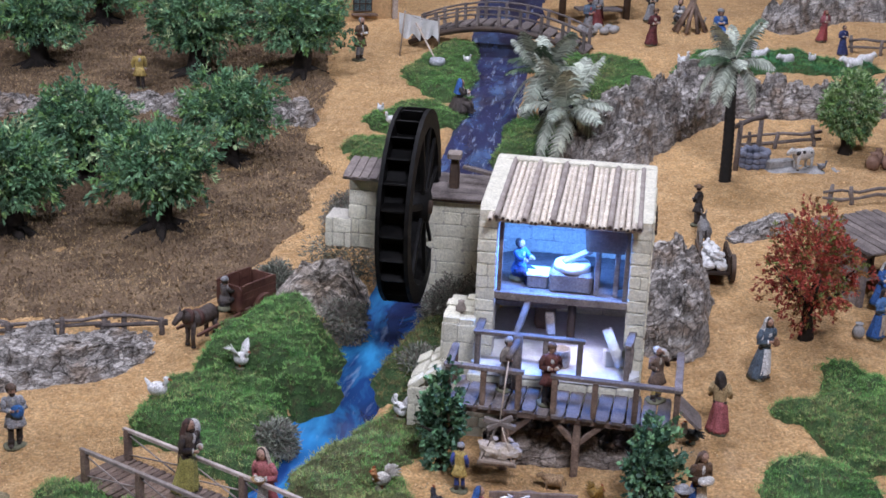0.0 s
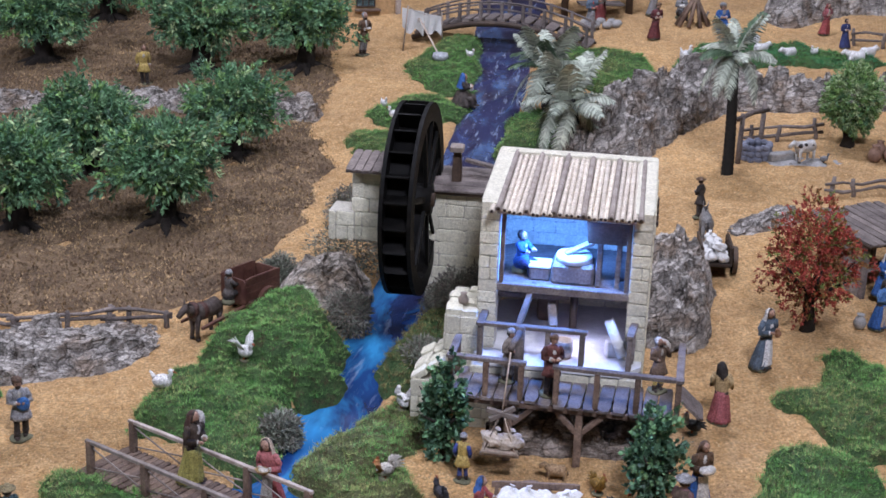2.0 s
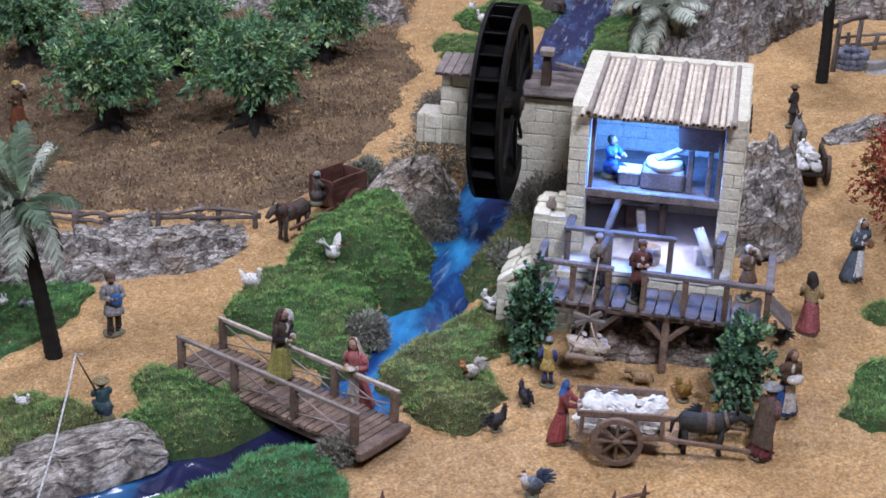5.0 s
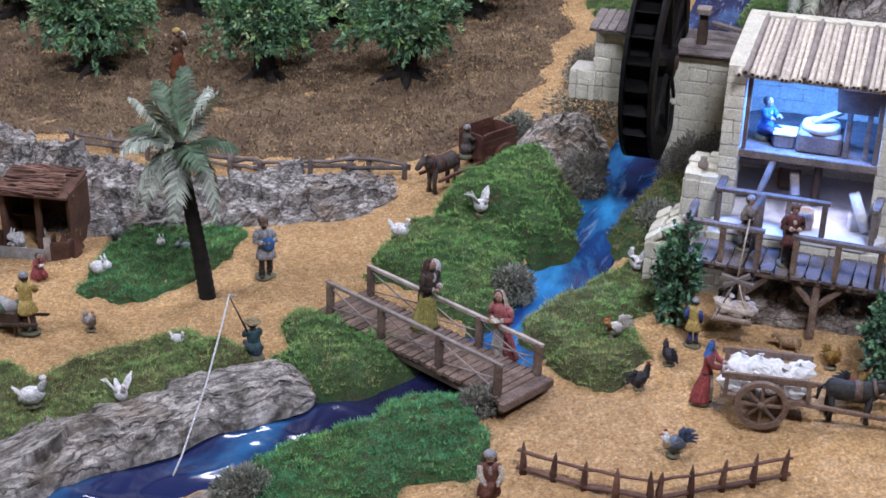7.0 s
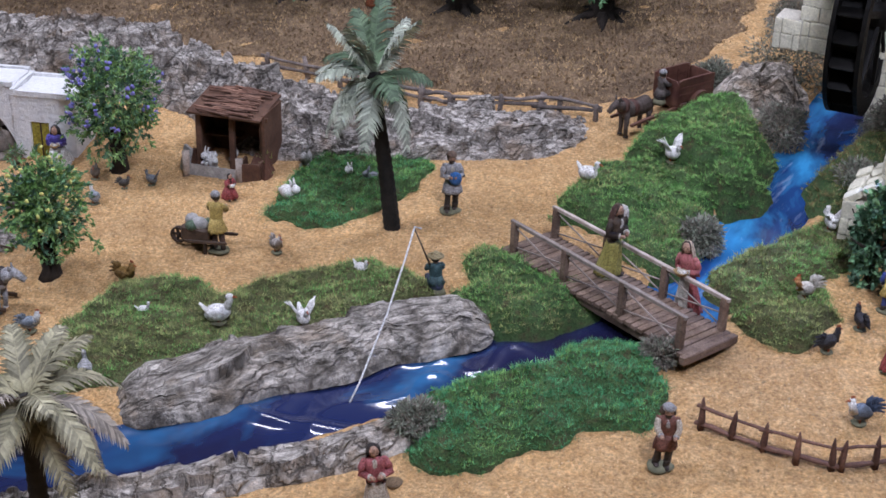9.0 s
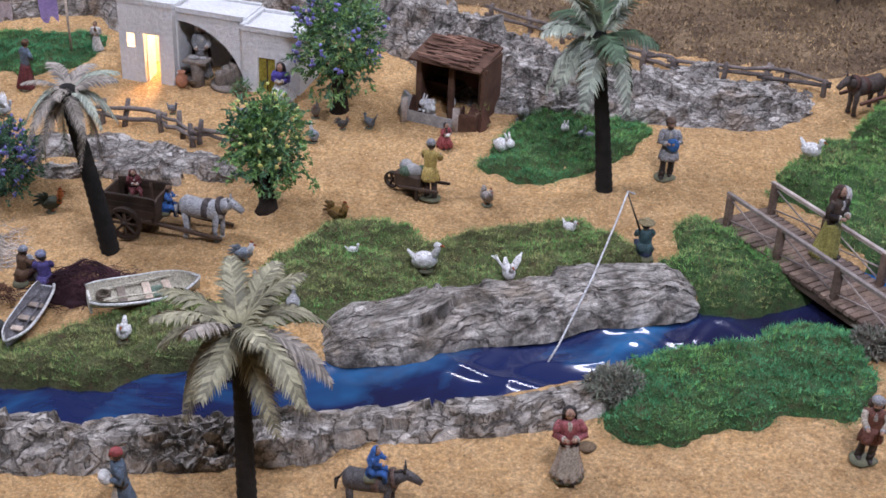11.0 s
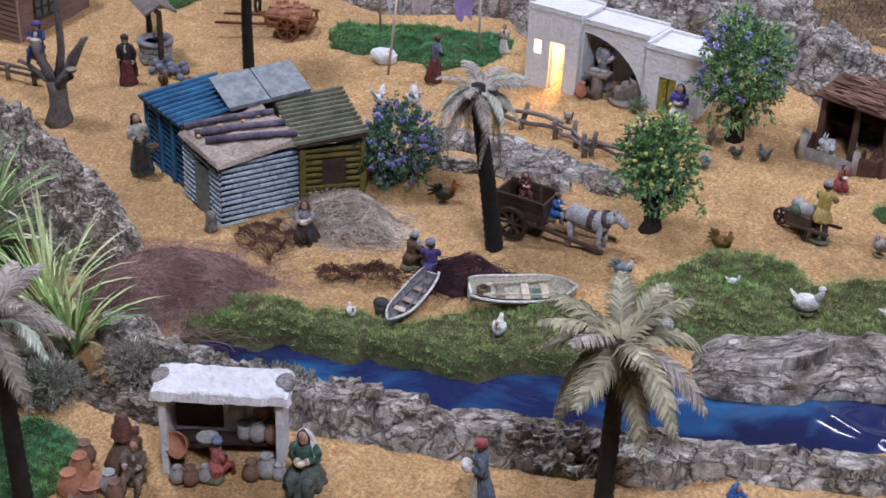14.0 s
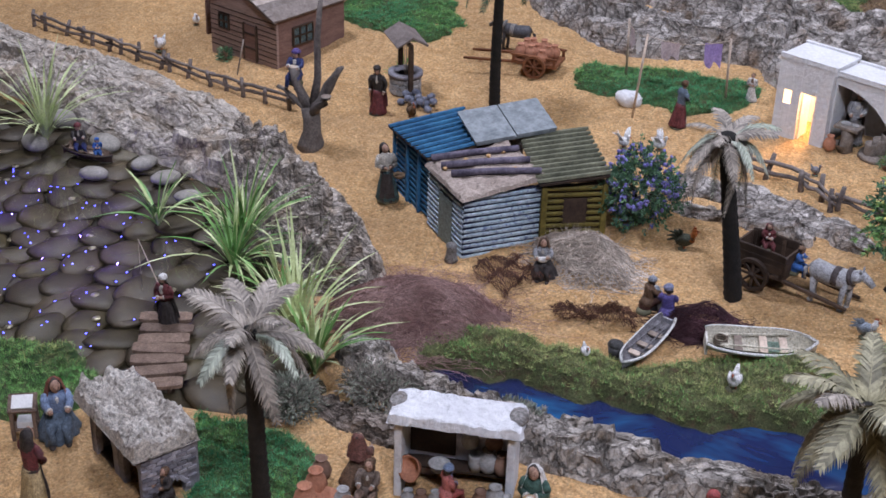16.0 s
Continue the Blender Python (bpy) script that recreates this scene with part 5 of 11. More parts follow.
# roof of the wheel house between mill and wheel
stone_wall(mill, -0.138, 0.0, 0.124, 0.228, 0.312, 0.05, 11, 12, "front", "wheel_house_wall", mean=0.034)
house_roof = part("wheel_house_roof", Build().box((0, 0, 0), (0.126, 0.10, 0.006)), M_WOOD_D, mill, "dark plank roof", pose(-0.076, 0.350, 0.234, 6, 0, 0))
for k in range(5):
    block("plank", (0.128 * rng.uniform(0.9, 1.02), 0.021, 0.004), M_WOOD_G, house_roof, pose(rng.uniform(-0.003, 0.003), -0.042 + 0.021 * k, 0.005 + 0.001 * (k % 2), rng.uniform(-3, 3), 0, rng.uniform(-2, 2)))
stone_wall(mill, -0.235, 0.175, 0.052, 0.112, 0.20, 0.05, 5, 13, "front", "outer_wall", mean=0.024)
stone_wall(mill, -0.27, 0.175, 0.04, 0.045, 0.195, 0.05, 2, 14, "front", "outer_wall", mean=0.02)
roof2 = part("outer_roof", Build().box((0, 0, 0), (0.065, 0.075, 0.004)), M_WOOD_G, mill, "weathered plank roof", pose(-0.208, 0.215, 0.293, 8, 0, 0))
for k in range(5):
    block("plank", (0.012, 0.078, 0.003), M_WOOD_G, roof2, pose(-0.027 + 0.0133 * k, 0, 0.003, 0, rng.uniform(-3, 3), 0))

# light-emitting diodes inside the mill: blue above, violet white below
for at, colour, power in (((0.09, 0.030, TOP - 0.012), (0.09, 0.27, 1.0), 1.8), ((0.125, 0.02, F2 - 0.042), (0.60, 0.60, 1.0), 0.07)):
    lamp = bpy.data.lights.new("led_light", "AREA")
    lamp.energy, lamp.color, lamp.size = power, colour, 0.05
    ob = new("led_light", lamp)
    ob.matrix_world = mill.matrix_basis @ pose(*at)
b = Build()
b.ball((0, 0, 0), (0.005, 0.005, 0.004))
solid("led_lamp", b, [glow("violet_led_glow", (0.12, 0.08, 1.0), 6.0)], *(mill.matrix_basis @ Vector((0.19, 0.05, F2 - 0.02))).xy, 0, "small violet lamp under the mill floor", "lamp", z=MILL_Z + F2 - 0.02)


def local_thing(name, parent, at, rz, label, category, group=""):
    """A thing that stands in a building: its place is given in the building's own axes."""
    m = parent.matrix_basis @ pose(*at, 0, 0, rz)
    ob = new(name)
    ob.empty_display_size = 0.02
    ob.matrix_basis = m
    return tagged(ob, label, category, group)


# millstone chest, hopper and bench upstairs, stones below
chest = local_thing("millstone_chest", mill, (0.112, 0.05, F2), 0, "wooden chest with a pale millstone and flour chute", "mill machine")
part("body", Build().box((0, 0, 0.014), (0.058, 0.05, 0.028)), M_WOOD_G, chest)
part("millstone", Build().tube([(0, 0, 0.028), (0, 0, 0.038)], [0.026, 0.024], 20), M_WHITE, chest, "pale flat millstone")
part("chute", Build().box((0.006, 0.0, 0.046), (0.042, 0.012, 0.005), rot=(0, -20, 25)), M_WOOD_G, chest)
hopper = local_thing("hopper", mill, (0.156, 0.045, F2), 0, "brown wooden grain hopper on a frame", "mill machine")
part("funnel", Build().add([(-0.029, -0.022, 0.094), (0.029, -0.022, 0.094), (0.029, 0.022, 0.094), (-0.029, 0.022, 0.094), (-0.026, -0.018, 0.062), (0.026, -0.018, 0.062), (0.026, 0.018, 0.062), (-0.026, 0.018, 0.062)],
                           [(0, 1, 5, 4), (1, 2, 6, 5), (2, 3, 7, 6), (3, 0, 4, 7), (4, 5, 6, 7)], 0, False), M_WOOD, hopper)
part("grain", Build().box((0, 0, 0.088), (0.052, 0.038, 0.006), bevel=0.3), M_CREAM, hopper, "pale grain filling")
for sx in (-0.009, 0.017):
    for sy in (-0.016, 0.016):
        part("leg", Build().box((sx, sy, 0.031), (0.007, 0.007, 0.062)), M_WOOD_G, hopper)
bench = local_thing("flour_chest", mill, (0.066, 0.05, F2), 0, "small wooden flour chest", "chest")
part("body", Build().box((0, 0, 0.009), (0.028, 0.034, 0.018)), M_WOOD_G, bench)
part("lid", Build().box((0, 0, 0.0195), (0.030, 0.036, 0.003)), M_WHITE, bench, "flour-dusted lid")
stone = local_thing("grindstone", mill, (0.172, -0.006, F1), 20, "pale round millstone leaning on a support", "millstone")
part("disc", Build().tube([(0, 0, 0.028), (0.012, -0.002, 0.033)], 0.027, 22), M_WHITE, stone)
part("support", Build().box((0.012, 0.01, 0.012), (0.03, 0.012, 0.024)), M_WHITE, stone)
keg = local_thing("flour_tub", mill, (0.108, -0.012, F1), 0, "pale wooden flour tub", "tub")
part("tub_wall", Build().lathe([(0.012, 0), (0.014, 0.012), (0.013, 0.025), (0.011, 0.025), (0.011, 0.005)], 16), M_REED, keg)

# ---------------------------------------------------------------- wheel
wheel = thing("mill_wheel", 0.388, 2.03, -19.7, "large black wooden water wheel with paddle boxes", "water wheel", z=0.427)
R, HW = 0.148, 0.021
for s in (-1, 1):
    b = Build()
    n = 40
    ring = [[(s * HW + dx, r * math.cos(6.28318 * k / n), r * math.sin(6.28318 * k / n)) for k in range(n)] for dx, r in ((-0.003, R), (0.003, R), (0.003, R - 0.028), (-0.003, R - 0.028))]
    v = sum(ring, [])
    f = []
    for j in range(4):
        for k in range(n):
            f.append((j * n + k, j * n + (k + 1) % n, ((j + 1) % 4) * n + (k + 1) % n, ((j + 1) % 4) * n + k))
    b.add(v, f, 0, False)
    part("rim", b, M_BLACKWOOD, wheel)
    for k in range(6):
        block("spoke", (0.006, 0.010, 2 * (R - 0.025)) if k < 3 else (0.005, 0.006, 0.10), M_BLACKWOOD, wheel, pose(s * HW, 0, 0, 60 * k + 15 if k < 3 else 60 * k + 45, 0, 0) @ pose(0, 0, 0 if k < 3 else 0.085))
for k in range(24):
    w = 15 * k
    block("paddle", (2 * HW - 0.004, 0.003, 0.030), M_BLACKWOOD, wheel, pose(0, 0, 0, w, 0, 0) @ pose(0, 0, R - 0.014, 22, 0, 0))
    block("bucket_floor", (2 * HW - 0.004, 0.038, 0.002), M_BLACKWOOD, wheel, pose(0, 0, 0, w + 7.5, 0, 0) @ pose(0, 0, R - 0.030))
part("axle", Build().tube([(-0.055, 0, 0), (0.034, 0, 0)], 0.011, 12), M_WOOD_D, wheel)
part("hub", Build().tube([(-0.03, 0, 0), (0.03, 0, 0)], 0.024, 16), M_BLACKWOOD, wheel)
block("bearing_post", (0.015, 0.016, 0.20), M_WOOD_D, wheel, pose(0.052, 0.105, -0.05))
block("bearing_block", (0.022, 0.020, 0.010), M_REED_D, wheel, pose(0.052, 0.098, 0.058, 8, 0, 0))
block("gutter", (0.10, 0.012, 0.006), M_WOOD_G, wheel, pose(0.11, 0.13, 0.022, 0, 8, -8))


# ---------------------------------------------------------------- bridges
def foot_bridge():
    L, Wd = 0.325, 0.088
    t = thing("foot_bridge", 0.05, 1.60, -45.2, "brown wooden plank foot bridge with post and rail sides", "bridge", z=0.172)
    for s in (-1, 1):
        block("beam", (L, 0.008, 0.010), M_WOOD, t, pose(0, s * (Wd / 2 - 0.008), -0.010))
    n = 30
    for k in range(n):
        block("plank", (L / n - 0.0012, Wd * rng.uniform(0.97, 1.03), 0.006), M_WOOD, t, pose(-L / 2 + L * (k + 0.5) / n, rng.uniform(-0.001, 0.001), rng.uniform(-0.0006, 0.0006), 0, 0, rng.uniform(-0.7, 0.7)))
    for s in (-1, 1):
        xs = [-L / 2 + 0.012, -0.052, 0.052, L / 2 - 0.012]
        for cx in xs:
            block("post", (0.009, 0.009, 0.046), M_WOOD, t, pose(cx, s * (Wd / 2 - 0.007), 0.024))
        block("rail", (L - 0.01, 0.006, 0.005), M_REED_D, t, pose(0, s * (Wd / 2 - 0.007), 0.046))
        for k in range(3):
            a, c = xs[k], xs[k + 1]
            y = s * (Wd / 2 - 0.007)
            part("lashing", Build().tube([(a, y, 0.040), (c, y, 0.008)], 0.0011, 5).tube([(a, y, 0.010), (c, y, 0.026)], 0.0011, 5), M_REED_D, t, "thin pale cane brace")
    for s in (-1, 1):
        block("end_sill", (0.010, Wd + 0.006, 0.012), M_WOOD, t, pose(s * (L / 2 + 0.003), 0, -0.004))


def arched_bridge():
    t = thing("arched_bridge", 0.862, 3.468, -25.5, "dark brown arched wooden bridge with railings over the brook", "bridge")
    L, Wd, rise = 0.46, 0.10, 0.052
    def z(s):
        return 0.012 + rise * (1 - (2 * s) ** 2)
    n = 15
    for k in range(n):
        s = (k + 0.5) / n - 0.5
        block("plank", (L / n * 0.8, Wd, 0.007), M_WOOD_G, t, pose(s * L, 0, z(s), 0, math.degrees(math.atan2(8 * rise * s, L)), 0))
    for s in (-1, 1):
        part("arch_beam", Build().tube([(u * L, s * Wd * 0.46, z(u) - 0.010) for u in np.linspace(-0.5, 0.5, 15)], 0.008, 6), M_WOOD_D, t)
        y = s * (Wd / 2 - 0.005)
        for k in range(9):
            u = -0.47 + 0.94 * k / 8
            block("post", (0.008, 0.008, 0.050), M_WOOD_G, t, pose(u * L, y, z(u) + 0.022))
        for h in (0.026, 0.044):
            part("rail", Build().tube([(u * L, y, z(u) + h) for u in np.linspace(-0.49, 0.49, 13)], 0.0028, 6), M_WOOD_G, t)


foot_bridge()
arched_bridge()


# ---------------------------------------------------------------- white house
def white_house():
    t = thing("white_house", -1.103, 1.965, -1.5, "low white plastered house with an arched porch and a lit doorway", "house")
    D = 0.075
    def wall(name, x0, x1, y0, y1, z0, z1, label=""):
        return part(name, Build().box(((x0 + x1) / 2, (y0 + y1) / 2, (z0 + z1) / 2), (x1 - x0, y1 - y0, z1 - z0), bevel=0.06), M_WHITE, t, label)
    # left block with door and window openings
    h = 0.136
    for x0, x1, z0, z1 in ((0, 0.014, -0.02, h), (0.014, 0.028, -0.02, 0.060), (0.014, 0.028, 0.084, h), (0.028, 0.044, -0.02, h), (0.044, 0.072, 0.086, h), (0.072, 0.098, -0.02, h)):
        wall("front_wall", x0, x1, 0, 0.006, z0, z1)
    wall("side_wall", 0, 0.006, 0.006, D, -0.02, h)
    wall("side_wall", 0.092, 0.098, 0.006, D, -0.02, h)
    wall("back_wall", 0, 0.315, D, D + 0.006, -0.02, 0.130)
    wall("roof", -0.001, 0.099, -0.001, D + 0.008, h, h + 0.005, "flat white roof")
    wall("door_leaf", 0.0445, 0.0465, 0.008, 0.034, 0.0, 0.082)
    # arched porch
    h2 = 0.128
    a0, a1, top = 0.101, 0.219, 0.114
    v, f = [], []
    n = 14
    for k in range(n + 1):
        w = 0.5 * math.pi * k / n
        px_, pz = a0 + (a1 - a0) * math.sin(w), top * math.cos(w)
        for y in (0.0, 0.007):
            v += [(px_, y + 0.012, pz), (px_, y + 0.012, h2)]
    for k in range(n):
        b = 4 * k
        f += [(b, b + 4, b + 5, b + 1), (b + 2, b + 3, b + 7, b + 6), (b, b + 2, b + 6, b + 4)]
    part("arch", Build().add(v, f, 0, False), M_WHITE, t, "white wall with a quarter-round opening")
    wall("front_wall", 0.098, 0.101, 0.012, 0.019, -0.02, h2)
    wall("roof", 0.099, 0.219, 0.010, D + 0.007, h2, h2 + 0.005, "flat white roof")
    wall("porch_floor", 0.098, 0.219, 0.02, D, -0.02, 0.004)
    # right block with a yellow door
    h3 = 0.120
    for x0, x1, z0, z1 in ((0.219, 0.246, -0.02, h3), (0.246, 0.276, 0.078, h3), (0.276, 0.318, -0.02, h3)):
        wall("front_wall", x0, x1, 0.0, 0.007, z0, z1)
    wall("side_wall", 0.219, 0.225, 0.007, D, -0.02, h3)
    for y0, y1, z0, z1 in ((0.007, 0.034, -0.02, h3), (0.034, 0.044, -0.02, 0.068), (0.034, 0.044, 0.086, h3), (0.044, D + 0.006, -0.02, h3)):
        wall("side_wall", 0.311, 0.318, y0, y1, z0, z1)
    wall("roof", 0.219, 0.320, -0.002, D + 0.008, h3, h3 + 0.005, "flat white roof")
    wall("coping", 0.219, 0.225, -0.002, D + 0.008, h3 + 0.005, h3 + 0.011)
    for x0, x1, y0, zt in ((-0.001, 0.099, -0.001, h + 0.005), (0.100, 0.218, 0.010, h2 + 0.005), (0.226, 0.320, -0.002, h3 + 0.005)):
        wall("parapet", x0, x1, y0, y0 + 0.006, zt, zt + 0.004)
        wall("parapet", x0, x1, D + 0.002, D + 0.008, zt, zt + 0.004)
    door = part("door", Build().box((0.261, 0.006, 0.038), (0.030, 0.004, 0.078)), paint(0.42, 0.36, 0.05), t, "mustard yellow boarded door")
    part("door_gap", Build().box((0.261, 0.0035, 0.038), (0.002, 0.002, 0.076)), M_WOOD_D, door)
    lamp = bpy.data.lights.new("house_lamp_light", "POINT")
    lamp.energy, lamp.color, lamp.shadow_soft_size = 0.8, (1.0, 0.58, 0.26), 0.008
    ob = new("house_lamp_light", lamp)
    ob.matrix_world = t.matrix_basis @ pose(0.058, 0.050, 0.112)
    return t


house = white_house()


# ---------------------------------------------------------------- fishermen's sheds
M_SLAT_W = surface("blue_white_slats", (0.30, 0.40, 0.48), (0.60, 0.69, 0.74), 0.7, 60, 200, 0.4, 0.001, grit=0.35, third=(0.18, 0.22, 0.36))
M_SHED_CORE = surface("navy_shed_core", (0.015, 0.02, 0.05), (0.04, 0.05, 0.10), 0.8, 25, 200, 0.3, 0.001)
M_SLAT_B = surface("blue_slats", (0.02, 0.09, 0.20), (0.05, 0.20, 0.36), 0.6, 25, 200, 0.4, 0.001, grit=0.4)
M_SLAT_Y = surface("yellow_slats", (0.11, 0.085, 0.015), (0.23, 0.18, 0.045), 0.65, 25, 200, 0.4, 0.001, grit=0.4)
M_ROOF_G = surface("green_grey_slats", (0.095, 0.10, 0.065), (0.21, 0.21, 0.14), 0.75, 25, 200, 0.4, 0.001, grit=0.4)
M_ROOF_S = surface("slate_grey_boards", (0.15, 0.17, 0.18), (0.30, 0.33, 0.34), 0.85, 60, 200, 0.4, 0.001, grit=0.3)


def slatted_face(t, p, q, z0, z1, rows, mat, name="wall", door=None, tilt=9):
    """Overlapping boards between two ground points. door: share along from, to and its height."""
    p, q = Vector((*p, 0)), Vector((*q, 0))
    L = (q - p).length
    yaw = math.degrees(math.atan2((q - p).y, (q - p).x))
    m0 = Matrix.Translation(p) @ pose(0, 0, 0, 0, 0, yaw)
    # solid dark core that shows as dark gaps between the slats
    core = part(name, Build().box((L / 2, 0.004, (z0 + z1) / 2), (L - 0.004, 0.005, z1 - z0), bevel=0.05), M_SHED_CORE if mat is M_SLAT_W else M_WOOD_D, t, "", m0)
    h = (z1 - z0) / rows
    for k in range(rows):
        zc = z0 + (k + 0.5) * h
        runs = [(0, L)]
        if door and zc < door[2] and zc > (door[3] if len(door) > 3 else -1):
            runs = [(0, door[0] * L), (door[1] * L, L)]
        for a, c in runs:
            if c - a > 0.004:
                block("slat", (c - a, 0.005, h * 0.60), mat, core, pose((a + c) / 2, -0.0012, zc, tilt, rng.uniform(-0.5, 0.5), 0), 0.2)
    return m0, L


def crust_slab(cx, cy, w, d, z, thick, mat, seed):
    """A thick plastered slab with a lumpy top and a broken edge."""
    n, m = max(12, int(w / 0.0026)), max(12, int(d / 0.0026))
    U, V = np.meshgrid(np.linspace(-1, 1, n), np.linspace(-1, 1, m), indexing="ij")
    q = np.c_[cx + U.ravel() * w / 2, cy + V.ravel() * d / 2, 0 * U.ravel()]
    q[:, :2] += 0.0026 * np.c_[fbm(q * 90, seed, 3), fbm(q * 90, seed + 1, 3)]
    edge = np.maximum(np.abs(U), np.abs(V)).ravel()
    crust = z + thick + 0.003 * fbm(q * 90, seed + 2, 4) + 0.004 * fbm(q * 30, seed + 3, 2) - 0.003 * np.clip((edge - 0.85) / 0.1, 0, 1)
    i = np.arange(n * m).reshape(n, m)
    f = np.stack([i[:-1, :-1], i[:-1, 1:], i[1:, 1:], i[1:, :-1]], -1).reshape(-1, 4)
    xyz = np.vstack([np.c_[q[:, :2], np.where(edge > 0.97, z + 0.001, crust)], np.c_[q[:, :2], np.full(n * m, z + 0.0005)]])
    return raw_mesh("roof", xyz, np.vstack([f, f[:, ::-1] + n * m]), [mat])


def sheds():
    g = "fishermen's sheds"
    # pale blue-white shed with a sanded roof
    t = thing("fishing_shed", -1.262, 1.365, -23.3, "pale blue-white slatted fishing shed with a sanded roof", "shed", g)
    H = 0.098
    m0, L = slatted_face(t, (-0.124, 0), (0, 0), -0.01, H, 13, M_SLAT_W, "door_wall", (0.34, 0.72, 0.078))
    door = part("door", Build().box((0, 0, 0), (0.046, 0.004, 0.078)), paint(0.20, 0.26, 0.25), t, "grey-green plank door", pose(-0.058, -0.001, 0.038))
    slatted_face(t, (0, 0), (0.008, 0.128), -0.01, H + 0.004, 13, M_SLAT_W, "side_wall")
    slatted_face(t, (-0.116, 0.128), (-0.124, 0), -0.01, H, 13, M_SLAT_W, "side_wall")
    roof = part("roof", crust_slab(0, 0, 0.138, 0.142, -0.006, 0.010, surface("sanded_roof", (0.34, 0.275, 0.23), (0.52, 0.43, 0.365), 0.95, 30, 180, 1, 0.004, grit=0.5), 61), None, t, "sand-covered roof", pose(-0.058, 0.062, H + 0.013, 6, 0, 0))
    for k in range(3):
        part("log", Build().tube([(-0.066, 0, 0), (0, 0.002, 0.001), (0.068, 0, 0)], [0.0058, 0.0052, 0.0048], 7), surface("violet_brown_log", (0.06, 0.05, 0.075), (0.19, 0.165, 0.21), 0.9, 60, 240, 0.6, 0.002), roof, "weathered roof log", pose(-0.040 + 0.036 * k, 0.002, 0.009, 0, 0, 72 - 5 * k))
    for k in range(9):
        part("pebble", Build().ball((0, 0, 0), (0.0045, 0.0035, 0.003), n=8, rings=6), M_SAND, roof, "", pose(rng.uniform(-0.06, 0.06), rng.uniform(-0.06, 0.06), 0.007))
    # blue shed
    t = thing("fishing_shed", -1.395, 1.425, -23.3, "bright blue slatted fishing shed with a blue roof", "shed", g)
    slatted_face(t, (-0.130, 0.008), (0.002, 0.008), -0.01, 0.104, 12, M_SLAT_B, "door_wall")
    slatted_face(t, (-0.122, 0.120), (-0.130, 0.008), -0.01, 0.104, 12, M_SLAT_B, "side_wall")
    for cx in (-0.128, -0.075, -0.03):
        block("corner_board", (0.006, 0.005, 0.112), M_SLAT_B, t, pose(cx, 0.003, 0.048))
    roof = part("roof", Build().box((0, 0, 0), (0.155, 0.13, 0.004)), M_WOOD_D, t, "blue boarded roof", pose(-0.062, 0.062, 0.110, 5, -3, 0))
    for k in range(9):
        block("roof_board", (0.0122, 0.134, 0.005), M_SLAT_B, roof, pose(-0.070 + 0.0175 * k, 0, 0.005, 0, -14, rng.uniform(-0.6, 0.6)))
    # yellow shed with a green-grey roof
    t = thing("fishing_shed", -1.200, 1.468, 50, "mustard yellow slatted fishing shed with a mossy green roof", "shed", g)
    slatted_face(t, (0, 0), (0.098, 0), -0.01, 0.092, 10, M_SLAT_Y, "front_wall", (0.35, 0.72, 0.072, 0.026))
    slatted_face(t, (0.098, 0), (0.096, 0.14), -0.01, 0.092, 10, M_SLAT_Y, "side_wall")
    part("window", Build().box((0, 0, 0), (0.036, 0.003, 0.042)), M_WOOD_D, t, "dark window opening", pose(0.052, 0.0005, 0.049))
    for cx in (0.004, 0.096):
        block("corner_board", (0.009, 0.008, 0.10), M_SLAT_Y, t, pose(cx, -0.003, 0.042))
    roof = part("roof", Build().box((0, 0, 0), (0.106, 0.164, 0.004)), M_WOOD_D, t, "mossy boarded roof", pose(0.047, 0.070, 0.105, 1, -6, 0))
    for k in range(11):
        block("roof_board", (0.110, 0.0092, 0.0055), M_ROOF_G, roof, pose(rng.uniform(-0.001, 0.001), -0.077 + 0.0153 * k, 0.0055, -15, 0, rng.uniform(-0.6, 0.6)))
    # grey roofed lean-to behind
    t = thing("fishing_shed", -1.352, 1.566, 59, "small shed with a slate grey board roof behind the others", "shed", g)
    part("wall", Build().box((-0.006, 0.022, 0.045), (0.08, 0.03, 0.12), bevel=0.03), M_WOOD_G, t)
    roof = part("roof", Build().box((0, 0, 0), (0.130, 0.092, 0.004)), M_ROOF_S, t, "slate grey roof", pose(0.0, -0.002, 0.119, 8, -5, 0))
    for k in range(2):
        block("roof_board", (0.066, 0.094, 0.004), M_ROOF_S, roof, pose(-0.034 + 0.068 * k, 0, 0.004, rng.uniform(-1, 1), rng.uniform(-1, 1), 0), 0.015)


sheds()


# ---------------------------------------------------------------- figurines: each one plain mesh
SKIN = paint(0.46, 0.28, 0.20)
HAIR = paint(0.05, 0.032, 0.022)
BASE = surface("figurine_base", (0.10, 0.10, 0.06), (0.20, 0.19, 0.12), 0.8, 80, 400, 0.4, 0.001)


def tone(c, k):
    return tuple(min(0.85, v * k) for v in c)


